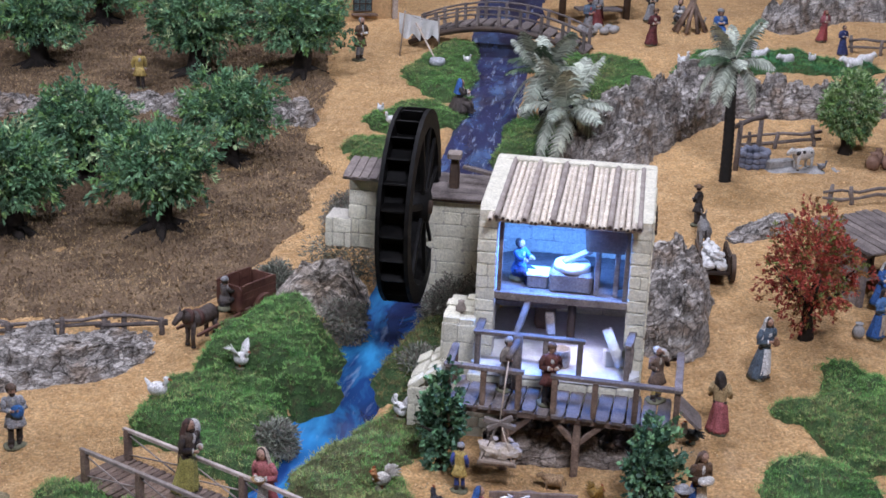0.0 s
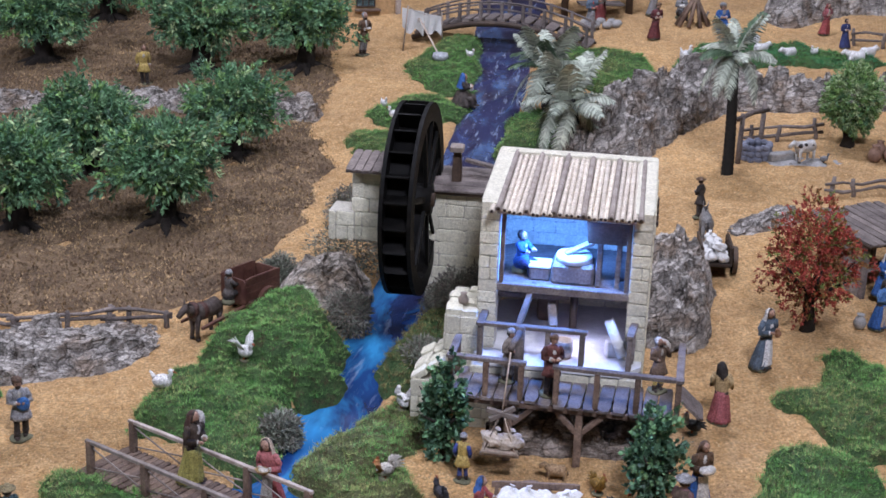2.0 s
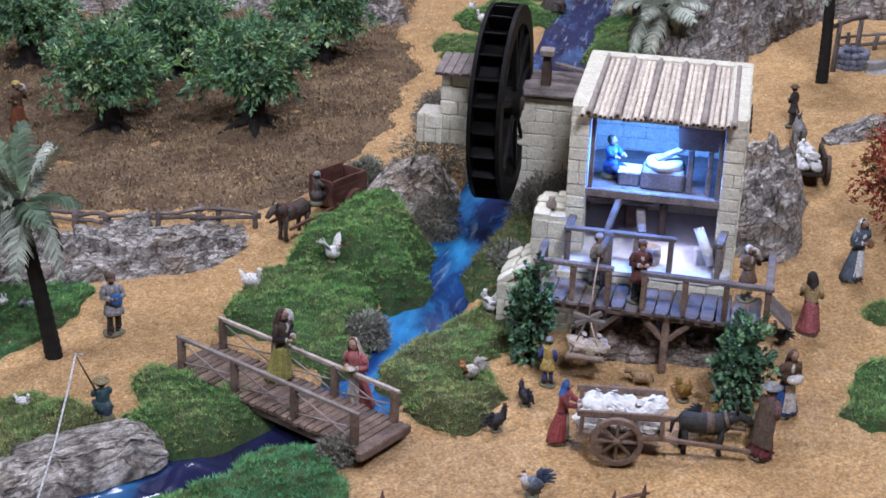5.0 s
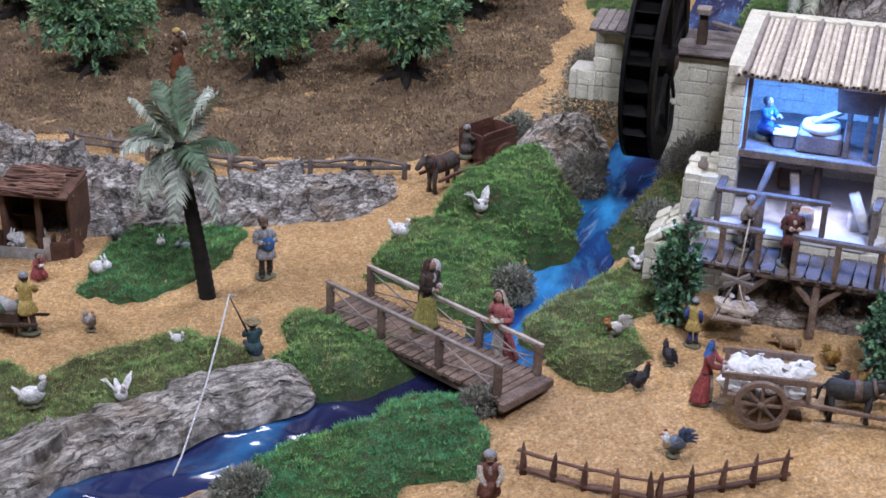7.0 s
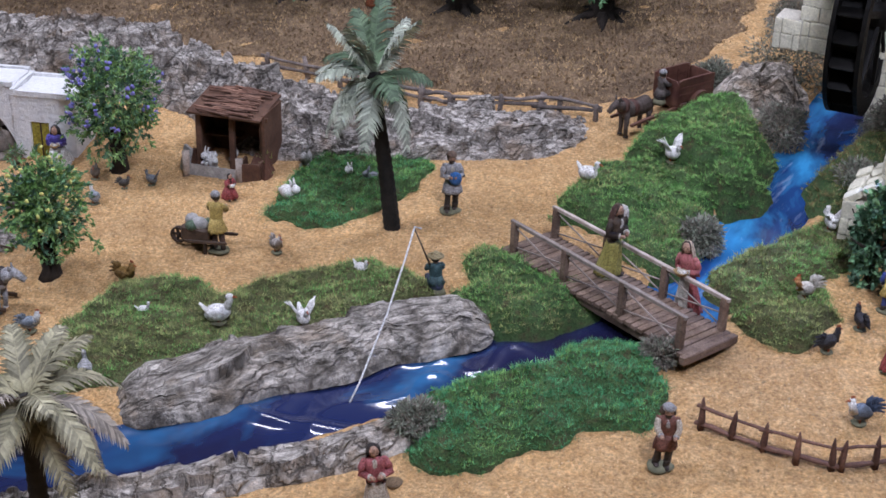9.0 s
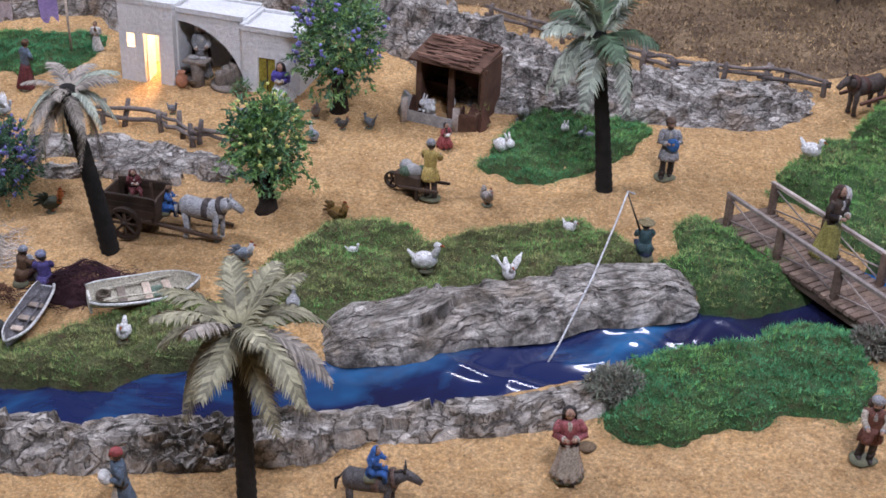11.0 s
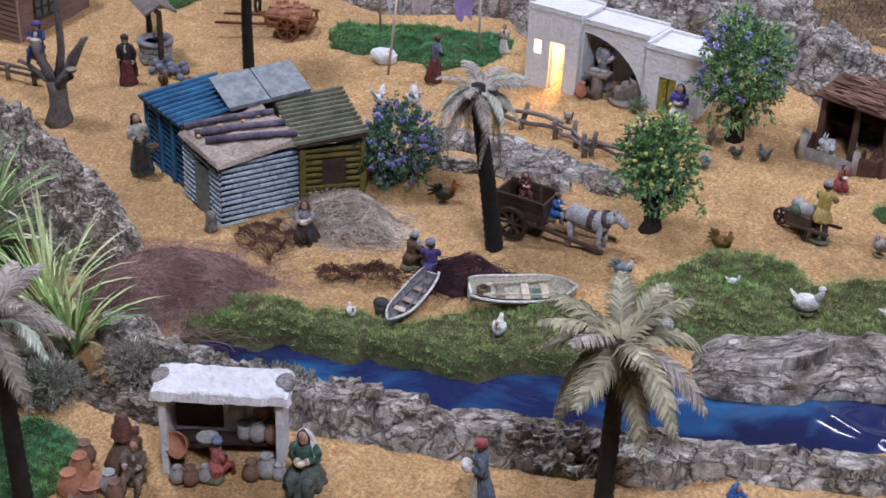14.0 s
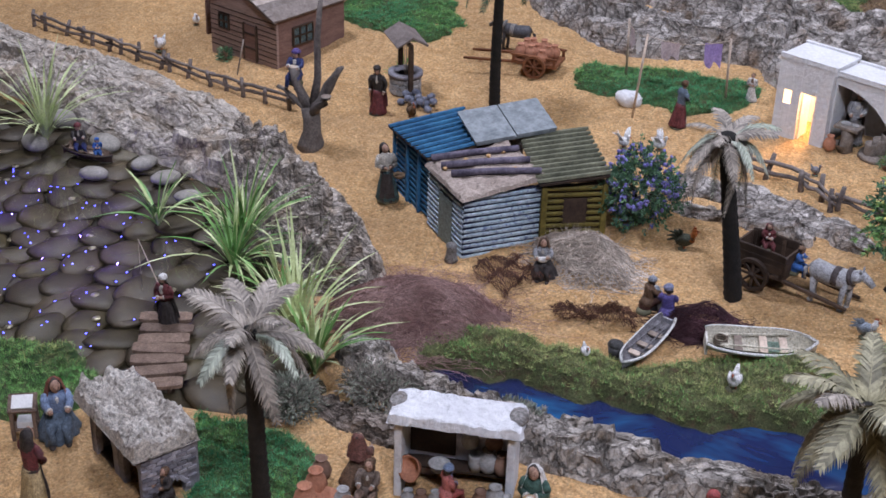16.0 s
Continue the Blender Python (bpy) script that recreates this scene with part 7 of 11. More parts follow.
for row in [
    (0.496, 3.444, 0.108, 20, GREY, BROWN, GREY, "man in grey and brown leaning on a barrow", "legs", "front", "basket", None),
    (-0.032, 3.338, 0.096, 0, DARK, YEL, BROWN, "man in a yellow tunic among the olive trees", "legs", "down", None, None),
    (-0.414, 2.561, 0.100, 30, (0.26, 0.08, 0.03), BROWN, YEL, "man in a rust robe with a load on his shoulder", "robe", "up", "sack", "cap"),
    (0.668, 3.02, 0.078, 60, (0.10, 0.08, 0.07), DARK, BLUE, "kneeling washerwoman with a blue headscarf at the brook", "kneel", "out", "bundle", "veil"),
    (1.238, 3.407, 0.093, 10, MAROON, MAROON, BROWN, "figure in a dark red robe on the far sand", "robe", "front", None, "cap"),
    (1.363, 3.563, 0.072, 0, DARK, GREY, DARK, "seated figure in grey on the far sand", "sit", "front", "bundle", None),
    (1.426, 3.426, 0.080, -20, BLUE, BLUE, GREY, "seated figure in bright blue", "sit", "front", None, "cap"),
    (1.667, 3.34, 0.082, 10, RED, (0.45, 0.14, 0.16), RED, "figure in a red robe near the far rocks", "robe", "front", None, "veil"),
    (1.669, 3.221, 0.075, 0, NAVY, NAVY, DARK, "figure in a navy robe near the far rocks", "robe", "front", None, None),
    (1.10, 3.52, 0.10, 30, GREY, DUSTY, RED, "figure in blue-grey with a red cap", "robe", "front", None, "cap"),
    (1.15, 3.60, 0.09, 0, (0.25, 0.05, 0.05), GREY, DARK, "figure in red and grey before the far stall", "robe", "front", None, None),
    (1.30, 3.62, 0.09, 0, GREY, DARK, DARK, "figure in grey and black at the far stall", "robe", "front", None, None),
    (0.970, 2.323, 0.075, 200, DARK, DARK, BROWN, "man in a black coat leading a donkey", "legs", "front", None, "brim"),
    (0.870, 1.786, 0.098, 30, DUSTY, DUSTY, WHITE, "woman in a slate blue dress carrying a clay jug", "robe", "front", "jug", "veil"),
    (0.760, 1.658, 0.090, 150, ROSE, (0.50, 0.36, 0.18), DARK, "dark-haired woman in a rose skirt with a white bundle", "robe", "front", "bundle", "hair"),
    (0.666, 1.483, 0.094, 20, BLUE, BROWN, BROWN, "woman in blue and brown carrying a white lamb", "robe", "front", "bundle", "hair"),
    (0.610, 1.406, 0.093, 100, MAROON, (0.20, 0.10, 0.10), GREY, "man in a burgundy robe with a grey hat", "robe", "front", None, "brim"),
    (0.377, 1.474, 0.084, 80, RED, RED, BLUE, "woman in a red dress with a blue headscarf at the cart", "robe", "out", None, "scarf"),
    (0.389, 1.593, 0.068, 160, (0.045, 0.075, 0.28), YEL, GREY, "boy in a yellow vest and blue trousers", "legs", "down", None, "cap", (0.045, 0.075, 0.30)),
    (-0.183, 1.818, 0.094, 10, DARK, (0.42, 0.42, 0.44), (0.16, 0.10, 0.07), "porter in black with a white apron and a blue bag", "legs", "front", "blue_bag", "cap"),
    (-0.176, 1.612, 0.060, 200, (0.05, 0.07, 0.14), (0.05, 0.11, 0.12), (0.36, 0.29, 0.15), "seated fisherman in green with a straw hat", "sit", "out", None, "brim"),
    (0.145, 1.582, 0.100, 310, (0.45, 0.12, 0.12), (0.45, 0.14, 0.14), (0.58, 0.45, 0.32), "woman in a red dress holding a basket on the bridge", "robe", "front", "basket", "scarf"),
    (-0.514, 1.849, 0.040, 30, RED, RED, DARK, "kneeling child in red playing on the sand", "kneel", "out", "bundle", None),
    (-0.490, 1.702, 0.088, 195, (0.08, 0.05, 0.045), YEL, GREY, "farmer in a yellow vest pushing a wheelbarrow", "legs", "out", None, "cap"),
    (0.109, 1.288, 0.088, 10, DARK, (0.20, 0.08, 0.06), GREY, "old man in a maroon vest with a basket on his back", "legs", "out", "pack", "cap", (0.52, 0.45, 0.36)),
    (-0.188, 1.194, 0.098, 15, (0.55, 0.46, 0.38), ROSE, DARK, "dark-haired woman in a rose blouse and pale skirt", "robe", "front", "belt_basket", "hair"),
    (-0.617, 1.035, 0.094, -40, DUSTY, DUSTY, RED, "woman in blue-grey with a red cap carrying a loaf", "robe", "front", "bundle", "cap"),
    (-0.813, 0.974, 0.080, 20, (0.10, 0.13, 0.11), GREEN, WHITE, "seated woman in green with a white headscarf and bowl", "sit", "front", "basket", "veil"),
    (-0.915, 1.385, 0.062, 220, DARK, (0.10, 0.08, 0.28), (0.25, 0.27, 0.40), "net mender in violet at the boat", "sit", "out", None, "cap"),
    (-0.955, 1.395, 0.058, 160, (0.12, 0.05, 0.04), BROWN, (0.33, 0.36, 0.42), "net mender in brown with a grey hood", "sit", "out", None, "cap"),
    (-1.130, 1.395, 0.064, 30, DARK, GREY, BROWN, "kneeling woman in grey mending a dark net", "kneel", "out", "bundle", "veil"),
    (-0.808, 1.945, 0.066, 10, WHITE, (0.10, 0.08, 0.40), DARK, "seated woman in violet and white before the door", "sit", "front", "basket", "hair"),
    (-1.247, 1.904, 0.086, 170, MAROON, DUSTY, BROWN, "woman in blue and maroon hanging washing", "robe", "up", None, "cap"),
    (-1.196, 2.056, 0.056, 20, WHITE, WHITE, BROWN, "small figure in white beside the lawn", "robe", "front", None, None),
    (-1.489, 1.439, 0.102, 40, (0.06, 0.12, 0.12), (0.62, 0.58, 0.50), DARK, "woman in a teal skirt and white apron beside the shed", "robe", "front", "belt_basket", "hair"),
    (-1.739, 1.672, 0.094, 10, MAROON, DARK, DARK, "man in black and maroon beside the well", "robe", "down", None, "cap"),
    (-1.486, 0.991, 0.088, 30, DARK, MAROON, WHITE, "fisherman with a white cap on the jetty", "robe", "front", None, "cap"),
    (-1.405, 0.748, 0.090, 60, DUSTY, PALEB, (0.25, 0.08, 0.05), "kneeling woman in a blue cloak reading at a stand", "kneel", "out", None, "veil"),
    (-1.305, 0.646, 0.110, 170, (0.55, 0.42, 0.22), MAROON, DARK, "dark-haired woman in a maroon blouse and straw skirt", "robe", "up", None, "hair"),
    (-0.905, 0.935, 0.058, 170, (0.45, 0.10, 0.09), (0.5, 0.16, 0.14), PALEB, "seated potter in red with a blue cap", "sit", "front", None, "cap"),
    (-1.02, 0.905, 0.070, 200, BROWN, (0.18, 0.08, 0.06), (0.2, 0.08, 0.06), "stooping potter woman in brown among her pots", "sit", "out", None, "veil"),
    (-0.985, 0.885, 0.066, 30, (0.3, 0.2, 0.15), (0.2, 0.15, 0.12), BROWN, "crouching potter beside clay jars", "sit", "out", None, None),
    (-1.175, 0.745, 0.055, 0, DARK, DARK, BROWN, "smith in dark clothes before the forge arch", "sit", "out", None, None),
]:
    figure(*row[:12], sleeve=row[12] if len(row) > 12 else None)
# figures that stand on the mill, the bridge and the porch
def on(parent, at, h, rz, *rest):
    p = parent.matrix_basis @ Vector(at)
    return figure(p.x, p.y, h, rz, *rest[:-4], style=rest[-4], arms=rest[-3], item=rest[-2], hat=rest[-1], z=p.z)


on(mill, (0.098, -0.098, DECK + 0.001), 0.086, 10, DARK, (0.16, 0.05, 0.04), BROWN, "miller's man in a dark red vest on the deck", "legs", "front", None, "cap")
on(mill, (0.238, -0.055, DECK + 0.001), 0.080, 10, YEL, (0.20, 0.13, 0.09), WHITE, "porter with a flour sack on his shoulder", "legs", "up", "sack", None)
on(mill, (0.040, -0.070, DECK + 0.001), 0.076, 30, GREY, (0.28, 0.24, 0.20), GREY, "grey figure working the sack hoist", "legs", "front", None, "cap")
on(mill, (0.040, 0.060, F2), 0.066, 40, NAVY, BLUE, DARK, "seated miller in a blue shirt upstairs", "sit", "out", None, None)
figure(0.043, 1.638, 0.108, 50, (0.40, 0.36, 0.10), (0.10, 0.07, 0.05), (0.10, 0.05, 0.04), "traveller in a hooded dark cloak with a white bundle", "robe", "front", "sack", "scarf", z=0.175)
figure(-1.80, 1.525, 0.07, 30, NAVY, NAVY, (0.12, 0.08, 0.30), "boy in blue sitting in the forked stump", "sit", "out", None, "cap", z=gz(-1.80, 1.525) + 0.10)


# ---------------------------------------------------------------- birds and beasts: plain statuettes
def bird(x, y, h, rz, body, label, head=None, neck=0.3, wings=0.0, comb=False, tail=0.35, z=None, name="bird_statuette", tail_colour=None):
    """Looks along -y. neck: share of the height; wings: how far they are raised."""
    b = Build()
    bz = h * (0.42 if neck < 0.4 else 0.33)
    r = h * 0.27
    b.ball((0, 0.02 * h, bz), (r * 0.85, r * 1.45, r), 0, 12, 8, Euler((radians(-12), 0, 0)))
    if comb:
        # a fan of arched tail feathers
        n = 7 if tail > 0.5 else 5
        for f in range(n):
            w = radians(-8 + 92 * f / (n - 1))
            l = r * (1.0 + 1.3 * tail) * (1 - 0.25 * abs(f / (n - 1) - 0.45))
            root = Vector((0, r * (1.05 - 0.25 * f / n), bz + r * (0.05 + 0.45 * f / n)))
            e = root + Vector((r * 0.10 * (f % 3 - 1), math.cos(w) * l, math.sin(w) * l))
            b.tube([root, root.lerp(e, 0.55) + Vector((0, -0.10 * l, 0.16 * l)), e + Vector((0, 0.10 * l, -0.06 * l))], [r * 0.38, r * 0.36, r * 0.13], 6, 5, squash=0.6)
    else:
        b.tube([(0, r * 1.1, bz + r * 0.2), (0, r * (1.6 + tail), bz + h * tail * 0.9)], [r * 0.55, r * 0.16], 7, 0, squash=0.5)
    top = Vector((0, -r * 1.25, h * 0.86))
    b.tube([(0, -r * 0.7, bz + r * 0.2), (0, -r * 1.30, bz + r + h * neck * 0.25), top], [r * (0.80 if comb else 0.55), r * (0.50 if comb else 0.33), r * 0.30], 8, 1)
    b.ball(top, (r * 0.34, r * 0.42, r * 0.34), 1, 8, 6)
    b.tube([top + Vector((0, -r * 0.3, 0)), top + Vector((0, -r * 0.85, -r * 0.15))], [r * 0.17, r * 0.04], 6, 3)
    if comb:
        b.box(top + Vector((0, 0, r * 0.42)), (r * 0.12, r * 0.5, r * 0.35), 3)
    for s in (-1, 1):
        if wings:
            for f in range(4):
                b.tube([(s * r * 0.5, -r * 0.3 + f * r * 0.28, bz + r * 0.4), (s * (r * 0.75 + wings * h * 0.22), r * (0.0 + 0.30 * f), bz + r * 0.8 + wings * h * 0.30), (s * (r * 0.8 + wings * h * (0.34 + 0.05 * f)), r * (0.35 + 0.36 * f), bz + r + wings * h * (0.62 - 0.09 * f))], [r * 0.30, r * 0.30, r * 0.07], 6, 0, squash=0.45)
        else:
            b.ball((s * r * 0.72, r * 0.25, bz + r * 0.12), (r * 0.22, r * 0.95, r * 0.6), 2 if comb else 0, 8, 6)
    b.lathe([(r * 0.9, 0), (r * 0.95, h * 0.03), (r * 0.6, h * 0.06)], 9, 4)
    for s in (-1, 1):
        b.tube([(s * r * 0.3, 0, 0.01 * h), (s * r * 0.3, 0, bz - r * 0.5)], r * 0.14, 5, 3)
    head = head or body
    mats = [paint(*body), paint(*head), paint(*[c * 0.6 for c in body]), paint(0.42, 0.10, 0.03), BASE, paint(*(tail_colour or [c * 0.75 for c in body]))]
    p = np.array(b.v)
    b.v = [tuple(v) for v in p + 0.035 * h * np.c_[fbm(p / h * 9 + x * 31, 3, 3), fbm(p / h * 9 + y * 31, 7, 3), 0.5 * fbm(p / h * 9, 11, 3)]]
    return solid(name, b, mats, x, y, rz, label, "bird statuette", "bird statuettes", z)


W_ = (0.82, 0.81, 0.79)
for x, y, h, rz, body, label, kw in [
    (0.009, 1.866, 0.040, 60, W_, "white goose resting on the grass", dict(neck=0.3, z=gz(0.009, 1.866) + 0.02)),
    (0.128, 1.92, 0.036, 40, W_, "white goose with raised wings on the bank", dict(wings=0.8, z=gz(0.128, 1.92) + 0.026)),
    (0.337, 1.766, 0.034, 200, W_, "white goose with spread wings beside the mill", dict(wings=0.6, z=gz(0.337, 1.766) + 0.010)),
    (0.288, 1.60, 0.034, 290, (0.76, 0.72, 0.64), "pale rooster with a red comb on the grass", dict(comb=True, tail=0.8, head=(0.55, 0.26, 0.10), z=gz(0.288, 1.6) + 0.012)),
    (0.308, 1.506, 0.034, 120, (0.03, 0.03, 0.035), "black hen pecking at the sand", dict(comb=True)),
    (0.352, 1.554, 0.032, 200, (0.03, 0.03, 0.04), "black hen with a red comb", dict(comb=True)),
    (0.329, 1.374, 0.036, 285, (0.16, 0.20, 0.26), "blue-grey rooster with a white head", dict(comb=True, tail=0.8, head=W_, tail_colour=(0.05, 0.08, 0.14))),
    (0.551, 1.531, 0.032, 20, (0.36, 0.20, 0.03), "ochre hen before the deck", dict(comb=True)),
    (0.56, 1.47, 0.036, 90, (0.20, 0.06, 0.04), "dark red rooster beside the donkey", dict(comb=True, tail=0.8, head=(0.30, 0.20, 0.05), tail_colour=(0.03, 0.04, 0.04))),
    (0.715, 1.639, 0.030, 230, (0.03, 0.035, 0.03), "black hen with a white head", dict(comb=True, head=W_)),
    (-0.409, 1.70, 0.031, 40, (0.45, 0.40, 0.36), "speckled hen with a red comb", dict(comb=True)),
    (-0.597, 1.615, 0.038, 70, (0.30, 0.17, 0.04), "brown hen on the sand", dict(comb=True)),
    (-0.280, 1.634, 0.026, 60, W_, "white duck on the moss bank", dict(z=gz(-0.28, 1.634) + 0.010)),
    (-0.332, 1.512, 0.036, 30, W_, "white duck flapping its wings on the bark", dict(wings=0.7, z=gz(-0.332, 1.512) + 0.010)),
    (-0.443, 1.518, 0.044, 100, W_, "white swan with a curved neck on the bank", dict(neck=0.6, z=gz(-0.443, 1.518) + 0.010)),
    (-0.545, 1.53, 0.020, 110, W_, "white duck lying on the moss", dict(z=gz(-0.545, 1.53) + 0.010)),
    (-0.681, 1.869, 0.022, 90, (0.13, 0.12, 0.11), "small dark hen before the house", dict(comb=True)),
    (-0.642, 1.88, 0.025, 250, (0.16, 0.18, 0.20), "small grey hen with a long tail", dict(tail=0.8)),
    (-0.711, 1.822, 0.030, 220, (0.33, 0.36, 0.40), "grey hen with a white head", dict(head=W_)),
    (-0.735, 1.895, 0.028, 10, (0.18, 0.15, 0.12), "brown hen under the lilac tree", dict()),
    (-0.687, 1.502, 0.032, 100, (0.28, 0.33, 0.38), "blue-grey hen with a red comb", dict(comb=True, head=W_)),
    (-1.006, 1.565, 0.037, 120, (0.05, 0.06, 0.03), "dark rooster with an orange neck", dict(comb=True, head=(0.5, 0.14, 0.02), tail=0.5)),
    (-0.758, 1.30, 0.036, 20, W_, "white goose sitting on the bank grass", dict(z=gz(-0.758, 1.30) + 0.008)),
    (-0.949, 1.252, 0.024, 50, W_, "small white duck beside the boat", dict(z=gz(-0.949, 1.252) + 0.008)),
    (-0.645, 1.444, 0.030, 30, (0.40, 0.37, 0.33), "grey hen with a red comb behind the palm", dict(comb=True)),
    (-0.582, 1.412, 0.034, 200, (0.42, 0.42, 0.42), "grey duck at the bark edge", dict()),
    (-0.848, 1.878, 0.022, 90, (0.22, 0.24, 0.30), "grey goose lying beside the fence", dict(z=gz(-0.848, 1.878))),
    (-0.965, 1.868, 0.022, 80, (0.22, 0.22, 0.24), "grey duck behind the rail fence", dict()),
    (-1.672, 1.69, 0.034, 60, (0.17, 0.10, 0.05), "brown speckled hen behind the blue shed", dict(comb=True)),
    (-2.368, 1.66, 0.042, 20, W_, "white dove on the fence post", dict()),
    (-2.42, 1.80, 0.030, 60, W_, "white hen in the yard", dict()),
    (0.50, 2.93, 0.034, 260, W_, "white goose on the upper grass", dict(z=gz(0.5, 2.93) + 0.01)),
    (0.50, 2.86, 0.034, 200, W_, "white goose beside the upper brook", dict(z=gz(0.50, 2.86) + 0.008)),
    (0.49, 3.02, 0.028, 20, W_, "white duck on the upper grass", dict(z=gz(0.49, 3.02) + 0.008)),
    (0.78, 2.88, 0.038, 100, W_, "white goose under the palms", dict(z=gz(0.78, 2.88) + 0.02)),
    (0.74, 3.30, 0.026, 40, W_, "white duck below the arched bridge", dict(z=gz(0.74, 3.3) + 0.018)),
    (1.42, 3.54, 0.026, 60, GREY, "grey hen on the far sand", dict()),
    (1.25, 3.20, 0.044, 20, W_, "white goose at the pasture end", dict(neck=0.5, z=gz(1.25, 3.2) + 0.005)),
    (1.56, 3.16, 0.030, 300, W_, "white goose on the pasture", dict(z=gz(1.56, 3.16) + 0.005)),
    (1.30, 2.52, 0.022, 80, (0.25, 0.26, 0.28), "grey hen beside the palm", dict()),
]:
    bird(x, y, h, rz, body, label, **kw)
for dx, dy, dz, rz in ((0, 0, 0.112, 80), (0.05, 0.02, 0.118, 110)):
    bird(-1.147 + dx, 1.594 + dy, 0.026, rz, W_, "white dove with open wings on the lilac bush", wings=0.9, z=gz(-1.12, 1.6) + dz)


def beast(x, y, L, h, rz, coat, label, name, mane=None, ears=0.12, leg=0.5, thick=0.20, neck_up=0.75, spots=None, harness=None, z=None):
    """A standing four-legged statuette that looks along +x."""
    b = Build()
    bz = h * (leg + 0.17)
    b.tube([(-L * 0.36, 0, bz), (-L * 0.30, 0, bz + 0.01 * h), (-L * 0.05, 0, bz - 0.02 * h), (L * 0.22, 0, bz), (L * 0.33, 0, bz + 0.02 * h)], [h * thick * 0.6, h * thick * 1.05, h * thick, h * thick * 1.05, h * thick * 0.7], 12, 0, squash=1.08)
    for sx in (-0.28, 0.24):
        for sy in (-1, 1):
            o = 0.03 * sy * L * (1 if sx > 0 else -1)
            b.tube([(sx * L, sy * h * thick * 0.55, bz), (sx * L + o, sy * h * thick * 0.6, h * leg * 0.5), (sx * L + o * 0.4, sy * h * thick * 0.6, 0)], [h * thick * 0.42, h * 0.055, h * 0.05], 7, 0)
            b.tube([(sx * L + o * 0.4, sy * h * thick * 0.6, 0.0), (sx * L + o * 0.4, sy * h * thick * 0.6, 0.05 * h)], [h * 0.065, h * 0.055], 7, 1)
    hx, hz = L * 0.50, h * (neck_up + 0.12)
    b.tube([(L * 0.24, 0, bz + h * 0.05), (L * 0.38, 0, (bz + hz) / 2 + 0.05 * h), (hx * 0.92, 0, hz)], [h * thick * 0.85, h * thick * 0.6, h * thick * 0.48], 9, 0)
    b.tube([(hx * 0.86, 0, hz + 0.03 * h), (hx * 1.12, 0, hz - 0.06 * h), (hx * 1.30, 0, hz - 0.15 * h)], [h * thick * 0.52, h * thick * 0.42, h * thick * 0.30], 9, 0)
    for s in (-1, 1):
        b.tube([(hx * 0.88, s * h * 0.05, hz + 0.06 * h), (hx * 0.86, s * h * 0.09, hz + (0.06 + ears) * h)], [h * 0.035, h * 0.012], 6, 0)
    b.tube([(-L * 0.37, 0, bz + 0.08 * h), (-L * 0.45, 0, bz - 0.05 * h), (-L * 0.46, 0, bz - 0.28 * h)], [h * 0.035, h * 0.05, h * 0.02], 6, 1)
    if mane:
        b.tube([(L * 0.26, 0, bz + h * 0.20), (L * 0.38, 0, (bz + hz) / 2 + 0.17 * h), (hx * 0.88, 0, hz + 0.09 * h)], [h * 0.03, h * 0.045, h * 0.03], 6, 1)
    for px_, s, pz in spots or []:
        b.ball((px_ * L, s * h * thick * 0.72, bz + pz * h), (L * 0.10, h * 0.07, h * 0.10), 1, 8, 6)
    if harness:
        b.tube([(L * 0.02, 0, bz), (L * 0.12, 0, bz)], h * thick * 1.10, 12, 2)
        b.tube([(L * 0.27, 0, bz + 0.1 * h), (L * 0.32, 0, bz + 0.12 * h)], h * thick * 1.0, 12, 2)
    mats = [paint(*coat), paint(*(mane or DARK)), paint(*(harness or BROWN))]
    return solid(name, b, mats, x, y, rz, label, name.split("_")[0] + " statuette", "animal statuettes", z)


beast(0.545, 1.425, 0.085, 0.058, -12, (0.03, 0.03, 0.028), "dark donkey pulling the sack cart", "donkey_statuette", DARK, 0.22, harness=(0.16, 0.11, 0.08))
beast(0.072, 2.062, 0.085, 0.064, 224, (0.09, 0.065, 0.055), "dark brown mule pulling a farm cart", "mule_statuette", DARK, 0.14, harness=(0.10, 0.04, 0.03))
beast(-0.765, 1.549, 0.088, 0.066, 2, (0.45, 0.45, 0.46), "dapple grey horse with a dark saddle cloth", "horse_statuette", (0.55, 0.55, 0.56), 0.12, harness=(0.10, 0.08, 0.08))
beast(0.945, 2.225, 0.070, 0.055, 75, (0.24, 0.23, 0.22), "grey donkey drawing a small cart", "donkey_statuette", DARK, 0.22)
beast(-1.715, 2.035, 0.085, 0.060, 200, (0.10, 0.10, 0.11), "dark grey donkey drawing the pottery cart", "donkey_statuette", DARK, 0.22, harness=(0.30, 0.28, 0.26))
beast(-0.375, 1.104, 0.080, 0.056, 10, (0.10, 0.09, 0.09), "dark donkey with a rider in blue", "donkey_statuette", DARK, 0.22, harness=(0.16, 0.10, 0.08))
figure(-0.372, 1.10, 0.045, 100, BLUE, BLUE, BLUE, "small hooded rider in blue on the donkey", "sit", "out", None, "veil", z=gz(-0.372, 1.1) + 0.042)
beast(1.265, 2.538, 0.066, 0.046, 200, (0.68, 0.66, 0.62), "black and white cow in the pen", "cow_statuette", DARK, 0.08, thick=0.24, spots=[(-0.2, 1, 0.05), (0.1, -1, 0.08), (-0.15, -1, 0), (0.1, 1, 0.1), (0.3, 1, 0.1)])
